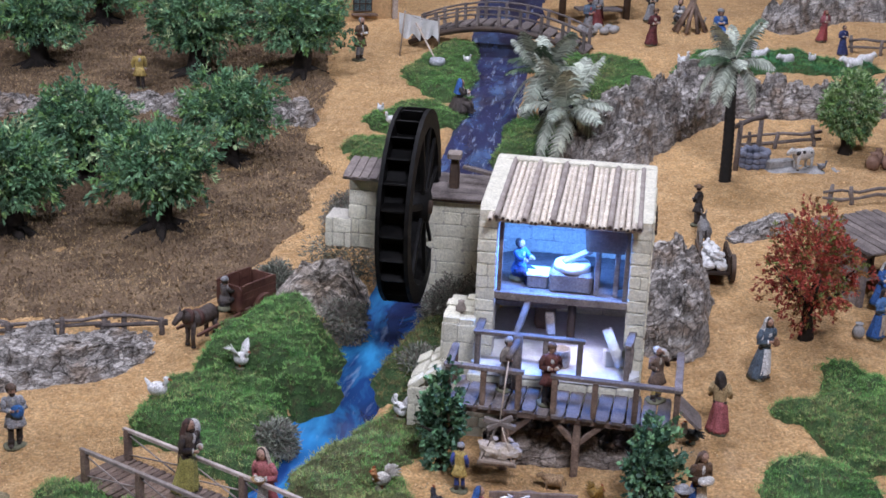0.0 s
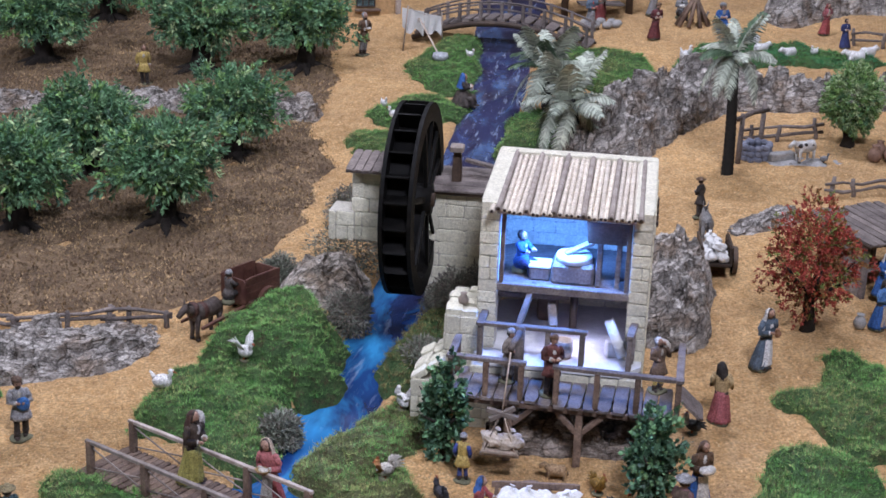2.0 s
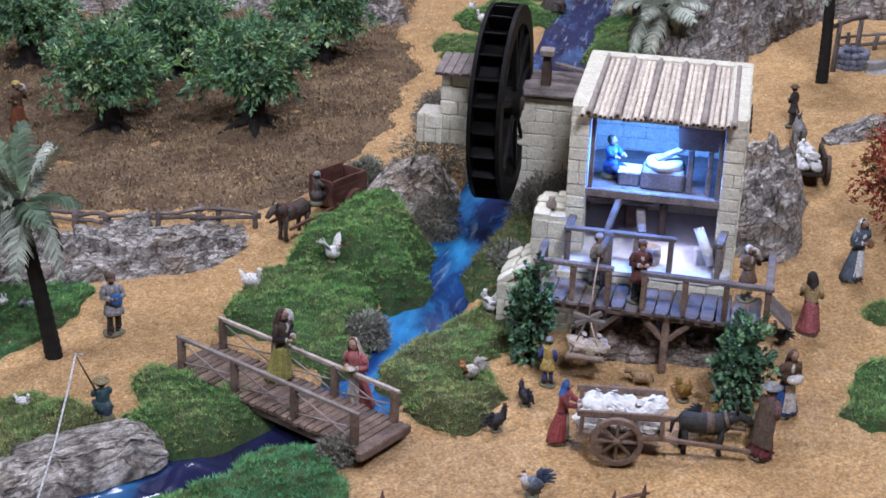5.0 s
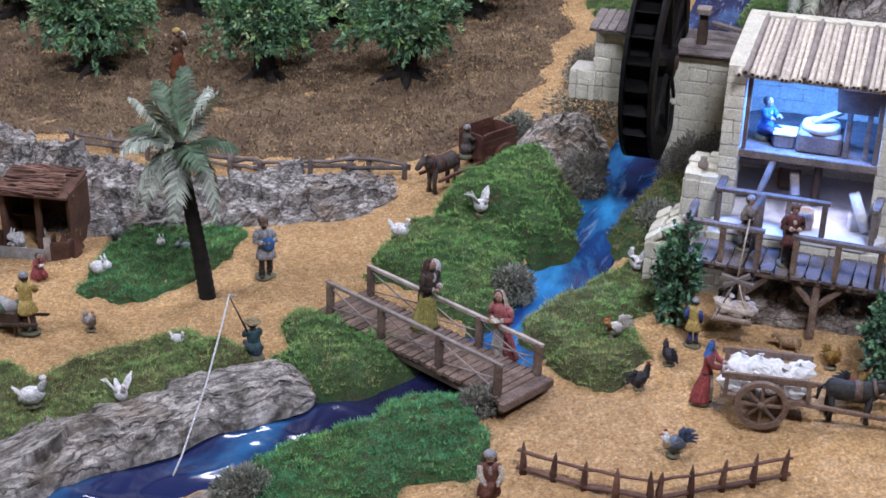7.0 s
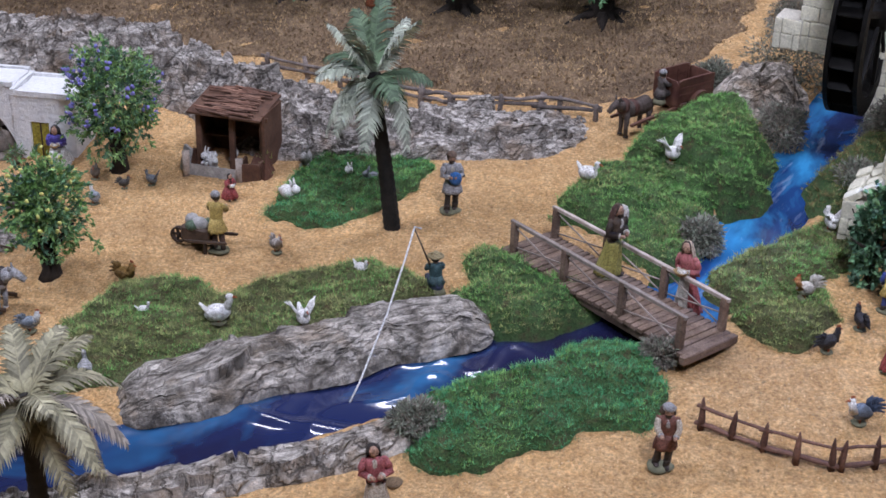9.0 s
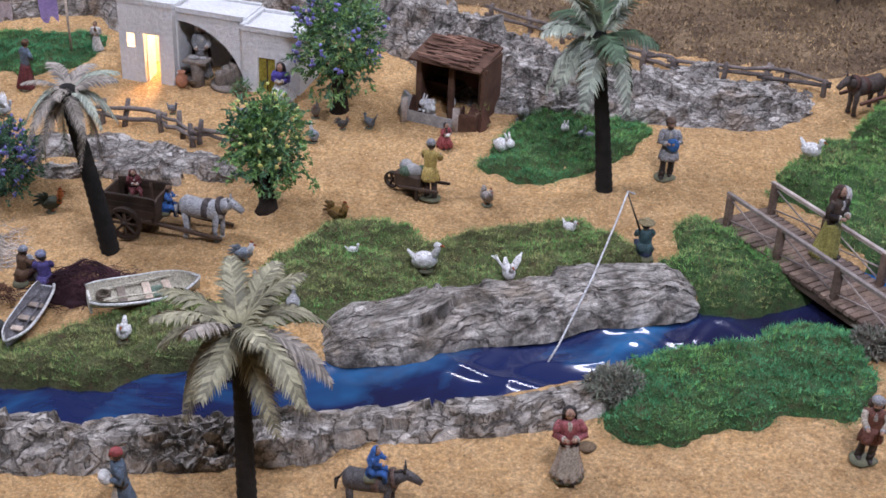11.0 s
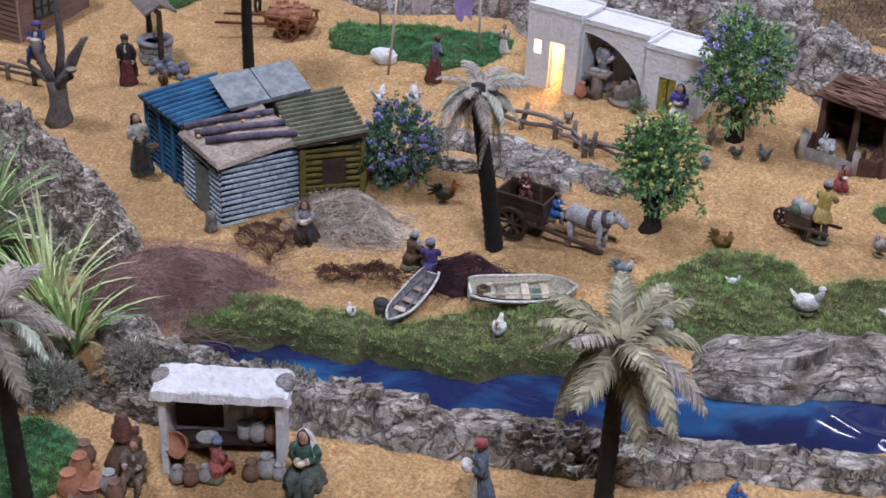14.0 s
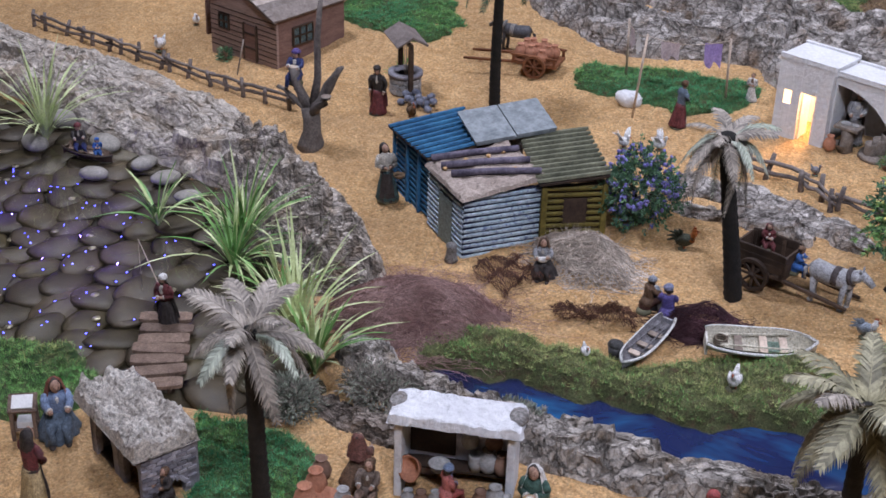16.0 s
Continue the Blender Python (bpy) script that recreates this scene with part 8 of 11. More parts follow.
for x, y, rz, L, c, label in [(0.508, 1.575, 160, 0.034, (0.40, 0.26, 0.14), "small tan lamb lying before the deck"), (1.45, 3.22, 20, 0.05, W_, "white sheep on the pasture"),
                              (1.50, 3.17, 200, 0.05, W_, "white sheep standing on the pasture"), (1.64, 3.10, 170, 0.055, W_, "white goat on the pasture"), (1.68, 3.12, 20, 0.055, W_, "white goat resting at the pasture end"), (1.46, 3.30, 150, 0.045, W_, "white sheep behind the palm")]:
    beast(x, y, L, L * 0.72, rz, c, label, "sheep_statuette", tuple(k * 0.8 for k in c), 0.05, 0.30, 0.30, 0.62)


def rabbit(x, y, h, rz, coat, label):
    b = Build()
    b.ball((0, h * 0.25, h * 0.32), (h * 0.28, h * 0.45, h * 0.32), 0)
    b.ball((0, -h * 0.18, h * 0.55), (h * 0.19, h * 0.24, h * 0.20), 0)
    for s in (-1, 1):
        b.tube([(s * h * 0.08, -h * 0.08, h * 0.68), (s * h * 0.12, h * 0.05, h)], [h * 0.07, h * 0.035], 6, 0)
        b.ball((s * h * 0.16, -h * 0.15, h * 0.10), (h * 0.08, h * 0.2, h * 0.1), 0)
    b.ball((0, h * 0.68, h * 0.3), h * 0.11, 0)
    solid("rabbit_statuette", b, [paint(*coat)], x, y, rz, label, "rabbit statuette", "rabbit statuettes", gz(x, y) + 0.004)


for row in [(-0.416, 1.835, 0.034, 60, W_, "white rabbit sitting on the grass mat"), (-0.344, 1.905, 0.024, 20, W_, "small white rabbit on the grass mat"), (-0.313, 1.892, 0.024, 290, (0.30, 0.32, 0.36), "grey rabbit on the grass mat"),
            (-0.557, 1.925, 0.028, 30, W_, "white rabbit in the hutch run"), (-0.572, 1.94, 0.028, 330, W_, "white rabbit beside the hutch"), (-0.535, 1.955, 0.024, 0, W_, "white rabbit under the hutch roof"), (-0.418, 1.935, 0.034, 0, (0.42, 0.41, 0.39), "pale grey stone rabbit at the grass edge")]:
    rabbit(*row)


# ---------------------------------------------------------------- carts
def cart_wheel(parent, at, r, mat, spokes=8):
    w = part("wheel", Build().tube([(0, -0.004, 0), (0, 0.004, 0)], r * 0.16, 10), mat, parent, "", Matrix.Translation(at))
    b = Build()
    n = 28
    v, f = [], []
    for dy, q in ((-0.0035, r), (0.0035, r), (0.0035, r * 0.80), (-0.0035, r * 0.80)):
        v += [(q * math.cos(6.28318 * k / n), dy, q * math.sin(6.28318 * k / n)) for k in range(n)]
    for j in range(4):
        for k in range(n):
            f.append((j * n + k, j * n + (k + 1) % n, ((j + 1) % 4) * n + (k + 1) % n, ((j + 1) % 4) * n + k))
    part("rim", b.add(v, f, 0, False), mat, w)
    for k in range(spokes):
        block("spoke", (r * 0.72, 0.003, 0.0035), mat, w, pose(0, 0, 0, 0, 360 * k / spokes, 0) @ pose(r * 0.46, 0, 0))
    return w


BUNDLES = {}


def bundle_mesh(seed, r, mat=None):
    """A crumpled cloth bundle gathered at its neck."""
    key = (seed, round(r, 4), mat.name if mat else "")
    if key not in BUNDLES:
        b = Build().ball((0, 0, 0), (1, 0.8, 0.62), 0, 18, 12)
        p = np.array(b.v)
        k = 1 + 0.55 * fbm(p * 1.9 + seed * 5, seed, 3) + 0.30 * np.abs(fbm(p * 4.5 + seed, seed + 3, 2))
        p *= k[:, None]
        p[:, 0] += 0.35 * np.clip(p[:, 2], 0, 1) * math.sin(seed)
        b.v = [tuple(q) for q in p * r]
        b.tube([(0.1 * r, 0, 0.5 * r), (0.2 * r, 0.05 * r, 0.78 * r), (0.3 * r, 0, 1.0 * r)], [0.20 * r, 0.10 * r, 0.26 * r], 7)
        b.s = [False] * len(b.f)
        BUNDLES[key] = b.mesh("sack", [mat or M_SACK])
    return BUNDLES[key]


def cart(x, y, rz, L, Wd, r, mat, label, load=None, load_label="", side=0.03, shaft=0.10, closed=False):
    """A two-wheeled cart whose shafts point along +x."""
    t = thing("cart", x, y, rz, label, "cart", "carts")
    z = r * 1.05
    bed = part("bed", Build().box((0, 0, z), (L, Wd, 0.006)), mat, t)
    for s in (-1, 1):
        cart_wheel(t, (-L * 0.05, s * (Wd / 2 + 0.009), r), r, mat)
        block("shaft", (shaft + L * 0.5, 0.005, 0.005), mat, t, pose(L * 0.5 + shaft * 0.25, s * Wd * 0.42, z - 0.004, 0, 5, 0))
        for k in range(4):
            block("stake", (0.005, 0.005, side), mat, t, pose(-L * 0.45 + k * L * 0.3, s * Wd * 0.48, z + side / 2))
        for hz in ((0.35, 0.6, 0.9) if closed else (0.95,)):
            block("side_board", (L * 1.02, 0.004, side * (0.36 if closed else 0.30)), mat, t, pose(0, s * Wd * 0.5, z + side * hz, s * -4, 0, 0))
    if closed:
        for sx in (-1, 1):
            block("end_board", (0.004, Wd, side), mat, t, pose(sx * L * 0.5, 0, z + side * 0.5))
    part("axle", Build().tube([(-L * 0.05, -Wd / 2 - 0.012, r), (-L * 0.05, Wd / 2 + 0.012, r)], 0.0035, 8), mat, t)
    if load == "sacks":
        for ix in range(4):
            for iy in range(3):
                top = iy == 2
                m = t.matrix_basis @ pose(-L * 0.36 + ix * L * 0.22 + (0.06 * L if top else 0), -Wd * 0.22 + iy * Wd * 0.44 if not top else rng.uniform(-0.1, 0.1) * Wd, z + (0.026 if top else 0.010), rng.uniform(-25, 25), rng.uniform(-25, 25), rng.uniform(0, 360))
                ob = new("sack", bundle_mesh(rng.randrange(6), L * 0.155))
                ob.matrix_basis = m
                tagged(ob, load_label, "sack", "flour sacks")
    return t


M_SACK = surface("white_cloth", (0.66, 0.65, 0.62), (0.80, 0.79, 0.77), 0.9, 40, 260, 0.6, 0.003, grit=0.15)
cart(0.448, 1.448, -12, 0.105, 0.062, 0.031, M_WOOD, "brown wooden cart loaded with white flour sacks", "sacks", "white flour sack on the cart")
cart(0.147, 2.128, 224, 0.076, 0.052, 0.025, surface("red_brown_wood", (0.07, 0.025, 0.02), (0.16, 0.075, 0.05), 0.6, 30, 200, 0.4, 0.0015), "dark red-brown farm cart with high board sides", side=0.042, closed=True)
figure(0.112, 2.092, 0.056, 130, DARK, (0.12, 0.10, 0.09), GREY, "driver in dark clothes on the farm cart", "sit", "out", None, "cap", z=gz(0.115, 2.09) + 0.035)
cart(-0.865, 1.552, 2, 0.075, 0.050, 0.024, M_WOOD_D, "dark wooden cart behind the grey horse", side=0.035, closed=True)
figure(-0.822, 1.552, 0.045, 100, BLUE, BLUE, BROWN, "small driver in blue on the dark cart", "sit", "out", None, "cap", z=gz(-0.82, 1.55) + 0.026)
figure(-0.875, 1.565, 0.045, 40, MAROON, MAROON, MAROON, "passenger in maroon on the dark cart", "sit", "front", None, "veil", z=gz(-0.87, 1.56) + 0.040)
cart(0.915, 2.105, 75, 0.080, 0.050, 0.024, M_WOOD_D, "small dark cart loaded with white bundles", "sacks", "white bundle on the small cart", shaft=0.06)
cart(-1.610, 1.975, 200, 0.090, 0.060, 0.022, surface("rust_wood", (0.14, 0.05, 0.02), (0.27, 0.11, 0.05), 0.7, 30, 200, 0.4, 0.0015), "rust-brown cart loaded with clay pots", side=0.016)
M_CLAY = surface("terracotta", (0.36, 0.15, 0.085), (0.52, 0.25, 0.15), 0.75, 60, 300, 0.4, 0.001)
M_CLAY_D = surface("dark_clay", (0.16, 0.09, 0.06), (0.28, 0.17, 0.12), 0.75, 60, 300, 0.4, 0.001)
M_CLAY_G = surface("grey_clay", (0.26, 0.25, 0.24), (0.42, 0.41, 0.39), 0.75, 60, 300, 0.4, 0.001)


def pot(x, y, h, mat, label, z=None, kind=0, tilt=0):
    shapes = [[(0.22, 0), (0.36, 0.15), (0.42, 0.40), (0.34, 0.68), (0.20, 0.84), (0.20, 0.90), (0.27, 1.0), (0.20, 0.97), (0.16, 0.85)],
              [(0.45, 0), (0.62, 0.25), (0.78, 0.60), (0.82, 0.66), (0.74, 0.66), (0.58, 0.3), (0.2, 0.15)],
              [(0.34, 0), (0.40, 0.45), (0.36, 0.80), (0.38, 1.0), (0.33, 1.0), (0.32, 0.7)]]
    b = Build().lathe([(r * h, q * h) for r, q in shapes[kind]], 16)
    ob = solid("clay_pot", b, [mat], x, y, 0, label, "pot", "clay pots", z)
    if tilt:
        ob.matrix_basis = ob.matrix_basis @ pose(0, 0, 0, tilt, 0, 0)
    return ob


for k in range(9):
    pot(-1.635 + 0.026 * (k % 3) * 1.0 - 0.004, 1.955 + 0.02 * (k // 3), 0.026, M_CLAY, "round terracotta pot on the cart", gz(-1.61, 1.97) + 0.028 + 0.004 * (k % 2))

# wheelbarrow of the farmer
t = thing("wheelbarrow", -0.522, 1.712, 165, "small dark wooden wheelbarrow with produce", "wheelbarrow")
part("tray", Build().box((0, 0, 0.024), (0.042, 0.030, 0.022)), M_WOOD_D, t)
cart_wheel(t, (0.032, 0, 0.012), 0.012, M_WOOD_D, 5)
for s in (-1, 1):
    block("handle", (0.066, 0.004, 0.004), M_WOOD_D, t, pose(-0.02, s * 0.016, 0.018, 0, 8, 0))
    block("leg", (0.004, 0.004, 0.016), M_WOOD_D, t, pose(-0.018, s * 0.015, 0.007))
part("produce", Build().ball((-0.005, 0.004, 0.038), (0.013, 0.010, 0.010)).ball((0.012, -0.004, 0.038), (0.010, 0.010, 0.009)).ball((0.004, 0.010, 0.036), (0.010, 0.008, 0.008), 1).ball((-0.012, -0.008, 0.036), (0.009, 0.008, 0.007), 1), [M_CLAY_G, paint(0.10, 0.16, 0.10)], t, "heap of pale and green produce")


# ---------------------------------------------------------------- fences
M_PICKET = surface("red_brown_picket_wood", (0.085, 0.040, 0.030), (0.20, 0.105, 0.075), 0.75, 45, 330, 0.7, 0.002, grit=0.5, vary="object", spread=(0.7, 1.25))


def twig_fence(points, h, label, gap=0.05, mat=None, rails=(0.45, 0.85), r=0.0035, stakes=False):
    """Posts with rough rails along a line of ground points."""
    mat = mat or M_WOOD_G
    line = smooth_line(points, 0.01)
    t = thing("fence", *line[0, :2], 0, label, "fence", "fences")
    o = Vector((line[0, 0], line[0, 1], gz(*line[0, :2])))
    s = np.concatenate([[0], np.cumsum(np.linalg.norm(np.diff(line, axis=0), axis=1))])
    n = max(2, int(s[-1] / gap) + 1)
    at = [np.array([np.interp(q, s, line[:, 0]), np.interp(q, s, line[:, 1])]) for q in np.clip(np.linspace(0, s[-1], n) + (0 if stakes else 1) * np.array([rng.uniform(-0.3, 0.3) for _ in range(n)]) * gap, 0, s[-1])]
    for p in at:
        c = Vector((p[0], p[1], gz(*p))) - o
        lean = Vector((rng.uniform(-0.22, 0.22), rng.uniform(-0.22, 0.22), 1))
        b = Build()
        if stakes:
            tip = (rng.uniform(-0.002, 0.002), rng.uniform(-0.002, 0.002), h * rng.uniform(1.15, 1.32))
            b.tube([(0, 0, -0.003), (0, 0, h * 0.35), (tip[0] * 0.7, tip[1] * 0.7, h * 0.9), tip], [0.0046, 0.0043, 0.0030, 0.0007], 5)
        else:
            b.tube([(0, 0, -0.008), lean * h * 0.3 + Vector((rng.uniform(-0.002, 0.002), 0, 0)), lean * h * 0.7 + Vector((rng.uniform(-0.002, 0.002), rng.uniform(-0.002, 0.002), 0)), lean * h * rng.uniform(0.92, 1.35)], [r * 1.5, r * 1.2, r * 1.35, r * 1.0], 7)
        part("post", b, mat, t, "", Matrix.Translation(c))
    for q in rails:
        for k in range(0, n - 1, 2):
            a, c = at[k], at[min(k + 2, n - 1)]
            pts = [Vector((*(a + (c - a) * u), gz(*(a + (c - a) * u)) + h * q + rng.uniform(-0.004, 0.004) * (0.3 if stakes else 1))) - o for u in (-0.10, 0.2, 0.5, 0.8, 1.10)]
            part("rail", Build().tube(pts, [r * (1.45 if stakes and q < 0.4 else 1) * rng.uniform(0.7, 1.1) for _ in range(5)], 6, squash=0.6 if stakes else 1.0), mat, t)
    return t


twig_fence([(0.155, 1.357), (0.20, 1.332), (0.246, 1.308), (0.291, 1.296)], 0.032, "low brown picket fence on the sand", 0.033, M_PICKET, (0.15, 0.84), 0.003, True)
twig_fence([(0.301, 1.296), (0.35, 1.304), (0.40, 1.314), (0.445, 1.322)], 0.032, "low brown picket fence beside the path", 0.033, M_PICKET, (0.15, 0.84), 0.003, True)
twig_fence([(0.02, 2.10), (-0.08, 2.13), (-0.19, 2.125), (-0.27, 2.15)], 0.030, "rough branch fence along the orchard edge", 0.055)
twig_fence([(-0.25, 2.145), (-0.36, 2.19), (-0.47, 2.25), (-0.57, 2.29)], 0.028, "rough branch fence above the bark wall", 0.075)
twig_fence([(-1.061, 1.818), (-1.0, 1.820), (-0.93, 1.806), (-0.887, 1.775)], 0.034, "rustic branch fence before the house", 0.045)
twig_fence([(-0.89, 1.785), (-0.86, 1.79), (-0.80, 1.78)], 0.030, "short rustic fence behind the rose bush", 0.05)
twig_fence([(1.237, 2.353), (1.305, 2.346), (1.349, 2.342), (1.42, 2.33)], 0.032, "rustic post and rail fence by the hut", 0.06)
twig_fence([(1.20, 2.66), (1.275, 2.654), (1.342, 2.653)], 0.032, "rustic fence behind the cow", 0.06)
twig_fence([(-1.90, 1.60), (-2.0, 1.595), (-2.158, 1.597), (-2.378, 1.604), (-2.763, 1.61)], 0.030, "long rustic branch fence above the pond", 0.055)
twig_fence([(1.70, 3.23), (1.77, 3.19), (1.85, 3.16)], 0.04, "rustic fence at the far edge", 0.05)


# ---------------------------------------------------------------- boats and nets
def boat(x, y, rz, L, Wd, hull, inner, label, deep=0.40):
    """An open rowing boat along x, bow at +x."""
    t = thing("rowing_boat", x, y, rz, label, "boat", "rowing boats")
    b, n, m = Build(), 15, 7
    def ring(s, grow, drop):
        w = Wd / 2 * grow * (math.sin(math.pi * min(1, 0.5 + 0.5 * (s + 1) / 1.0 * 0.0 + 0.18 + 0.82 * (1 - abs(s) ** 2.4)) / 1.0 * 0.5)) * (1 - 0.28 * (s < 0) * abs(s) ** 3)
        if s > 0:
            w *= (1 - s ** 3.2)
        sheer = L * 0.035 * s * s
        out = []
        for k in range(m):
            u = -1 + 2 * k / (m - 1)
            out.append((s * L / 2, u * w, (abs(u) ** 2.2) * Wd * deep + sheer + drop))
        return out
    v, f = [], []
    for grow, drop, flip in ((1.0, 0.0, False), (0.90, 0.0028, True)):
        base = len(v)
        for i in range(n):
            v += ring(-1 + 2 * i / (n - 1) * 0.995, grow, drop)
        for i in range(n - 1):
            for k in range(m - 1):
                q = (base + i * m + k, base + i * m + k + 1, base + (i + 1) * m + k + 1, base + (i + 1) * m + k)
                f.append(q[::-1] if flip else q)
    hull_part = part("hull", Build().add(v[:n * m], f[:(n - 1) * (m - 1)]), hull, t)
    inner_b = Build().add([p for p in v[n * m:]], [tuple(i - n * m for i in q) for q in f[(n - 1) * (m - 1):]])
    part("lining", inner_b, inner, t, "boarded inside")
    for k in (0, m - 1):
        part("gunwale", Build().tube([(v[i * m + k][0], v[i * m + k][1], v[i * m + k][2]) for i in range(n)], 0.0021, 6), paint(0.70, 0.70, 0.67) if hull is not M_WOOD_D else hull, t, "pale painted gunwale")
    part("transom", Build().box((-L / 2 + 0.001, 0, Wd * deep * 0.6), (0.003, Wd * 0.52, Wd * deep * 0.9)), hull, t)
    for s in (-0.45, 0.05, 0.45):
        block("thwart", (L * 0.07, Wd * 0.74, 0.0025), M_REED, t, pose(s * L / 2 * 0.9, 0, Wd * deep * 0.66))
    for s in (-1, 1):
        part("oar", Build().tube([(-L * 0.3, s * Wd * 0.2, Wd * deep * 1.02), (L * 0.25, s * Wd * 0.28, Wd * deep * 1.1)], 0.0012, 5).box((-L * 0.33, s * Wd * 0.19, Wd * deep * 1.02), (0.014, 0.005, 0.0015)), inner, t)
    return t


white_boat = boat(-0.776, 1.392, 38, 0.142, 0.050, paint(0.74, 0.72, 0.64), paint(0.62, 0.58, 0.46), "white rowing boat drawn up on the sand")
white_boat.matrix_basis @= pose(0, 0, 0.004, 12, 0, 0)
part("locker", Build().box((0.022, 0.002, 0.0075), (0.026, 0.020, 0.006)), paint(0.16, 0.24, 0.18), white_boat, "dull green box between the thwarts")
part("rope_coil", Build().tube([(-0.052 + 0.008 * math.cos(w), 0.008 * math.sin(w), 0.013 + 0.0006 * w) for w in np.linspace(0, 19, 60)], 0.0014, 5), paint(0.18, 0.14, 0.10), white_boat, "coil of brown rope in the stern")
boat(-0.897, 1.312, 274, 0.115, 0.034, paint(0.42, 0.42, 0.45), paint(0.20, 0.19, 0.20), "grey rowing boat lying on the bank").matrix_basis @= pose(0, 0, 0.008, 0, 8, 0)

M_NET_P = surface("net_pink_brown", (0.25, 0.135, 0.12), (0.44, 0.29, 0.26), 0.9, 20, 300, 0, 0, vary="island")
M_NET_D = surface("net_dark_maroon", (0.040, 0.016, 0.022), (0.11, 0.045, 0.055), 0.9, 20, 300, 0, 0, vary="island")
M_NET_B = surface("net_brown", (0.075, 0.032, 0.022), (0.17, 0.08, 0.05), 0.9, 20, 300, 0, 0, vary="island")
M_NET_T = surface("net_straw_mat", (0.30, 0.23, 0.18), (0.46, 0.38, 0.31), 0.95, 30, 200, 1.0, 0.004, grit=0.5)
M_NET_W = surface("net_straw", (0.42, 0.345, 0.28), (0.66, 0.57, 0.49), 0.9, 20, 300, 0, 0, vary="island")
for outline, height, mats, label, seed, dens, length in [
    ([(-1.33, 1.22), (-1.30, 1.29), (-1.21, 1.305), (-1.14, 1.30), (-1.10, 1.26), (-1.12, 1.205), (-1.155, 1.155), (-1.22, 1.12), (-1.30, 1.10)], 0.018, [M_NET_P, M_NET_P, M_NET_B], "heap of pinkish brown fishing net on the bank", 141, 150000, 0.012),
    ([(-0.925, 1.38), (-0.92, 1.415), (-0.875, 1.43), (-0.83, 1.43), (-0.79, 1.44), (-0.82, 1.40), (-0.85, 1.375), (-0.89, 1.365)], 0.020, [M_NET_D, M_NET_D], "heap of dark maroon fishing net beside the boat", 142, 150000, 0.012),
    ([(-1.20, 1.445), (-1.19, 1.495), (-1.13, 1.52), (-1.08, 1.50), (-1.04, 1.495), (-1.035, 1.45), (-1.06, 1.415), (-1.12, 1.425)], 0.024, [M_NET_T, M_NET_W, M_NET_W], "pale matted net under the straw-coloured tangle", 143, 90000, 0.014),
]:
    patch("fishing_net", outline, height, 0.05, mats, label, "fishing net", seed, dens, length, 0.0008, 0.011, 0.032)


def tangle(centre, half, turn, height, strands, thick, mat, label, seed):
    """A heap of loose curling cord."""
    r = random.Random(seed)
    m = Matrix.Rotation(radians(turn), 2)
    bld = Build()
    for k in range(strands):
        w, rad = r.uniform(0, 6.28), math.sqrt(r.random()) * 0.95
        p = Vector((math.cos(w) * rad, math.sin(w) * rad))
        way, bend, pts, lift = r.uniform(0, 6.28), r.uniform(-0.5, 0.5), [], r.uniform(0.7, 1.12)
        for j in range(15):
            q = m @ Vector((p.x * half[0], p.y * half[1]))
            x, y = centre[0] + q.x, centre[1] + q.y
            dome = max(0.0, 1 - p.length_squared) ** 0.7
            pts.append((x, y, gz(x, y) + 0.001 + height * dome * lift * (0.88 + 0.10 * math.sin(5 * p.x + 4 * p.y) + 0.10 * math.cos(4 * p.y - 5 * p.x)) + r.uniform(0, 0.002)))
            p = p + Vector((math.cos(way), math.sin(way))) * 0.085
            way += bend + r.gauss(0, 0.35)
        bld.tube(pts, thick, 3, caps=False)
    ob = new("fishing_net", bld.mesh("fishing_net", [mat], False))
    return tagged(ob, label, "fishing net", kind="stuff")


tangle((-1.100, 1.452), (0.078, 0.050), 4, 0.044, 520, 0.00042, M_NET_W, "tangled heap of pale straw-coloured cord before the sheds", 11)
tangle((-1.06, 1.425), (0.05, 0.028), 20, 0.020, 130, 0.00055, M_NET_W, "loose loops of pale straw-coloured cord", 12)
tangle((-1.215, 1.205), (0.125, 0.090), 20, 0.044, 1100, 0.00026, M_NET_P, "fine pinkish cord tangled over the net heap", 13)
tangle((-0.872, 1.402), (0.062, 0.032), 15, 0.034, 420, 0.0004, M_NET_D, "dark maroon cord heaped beside the boat", 14)


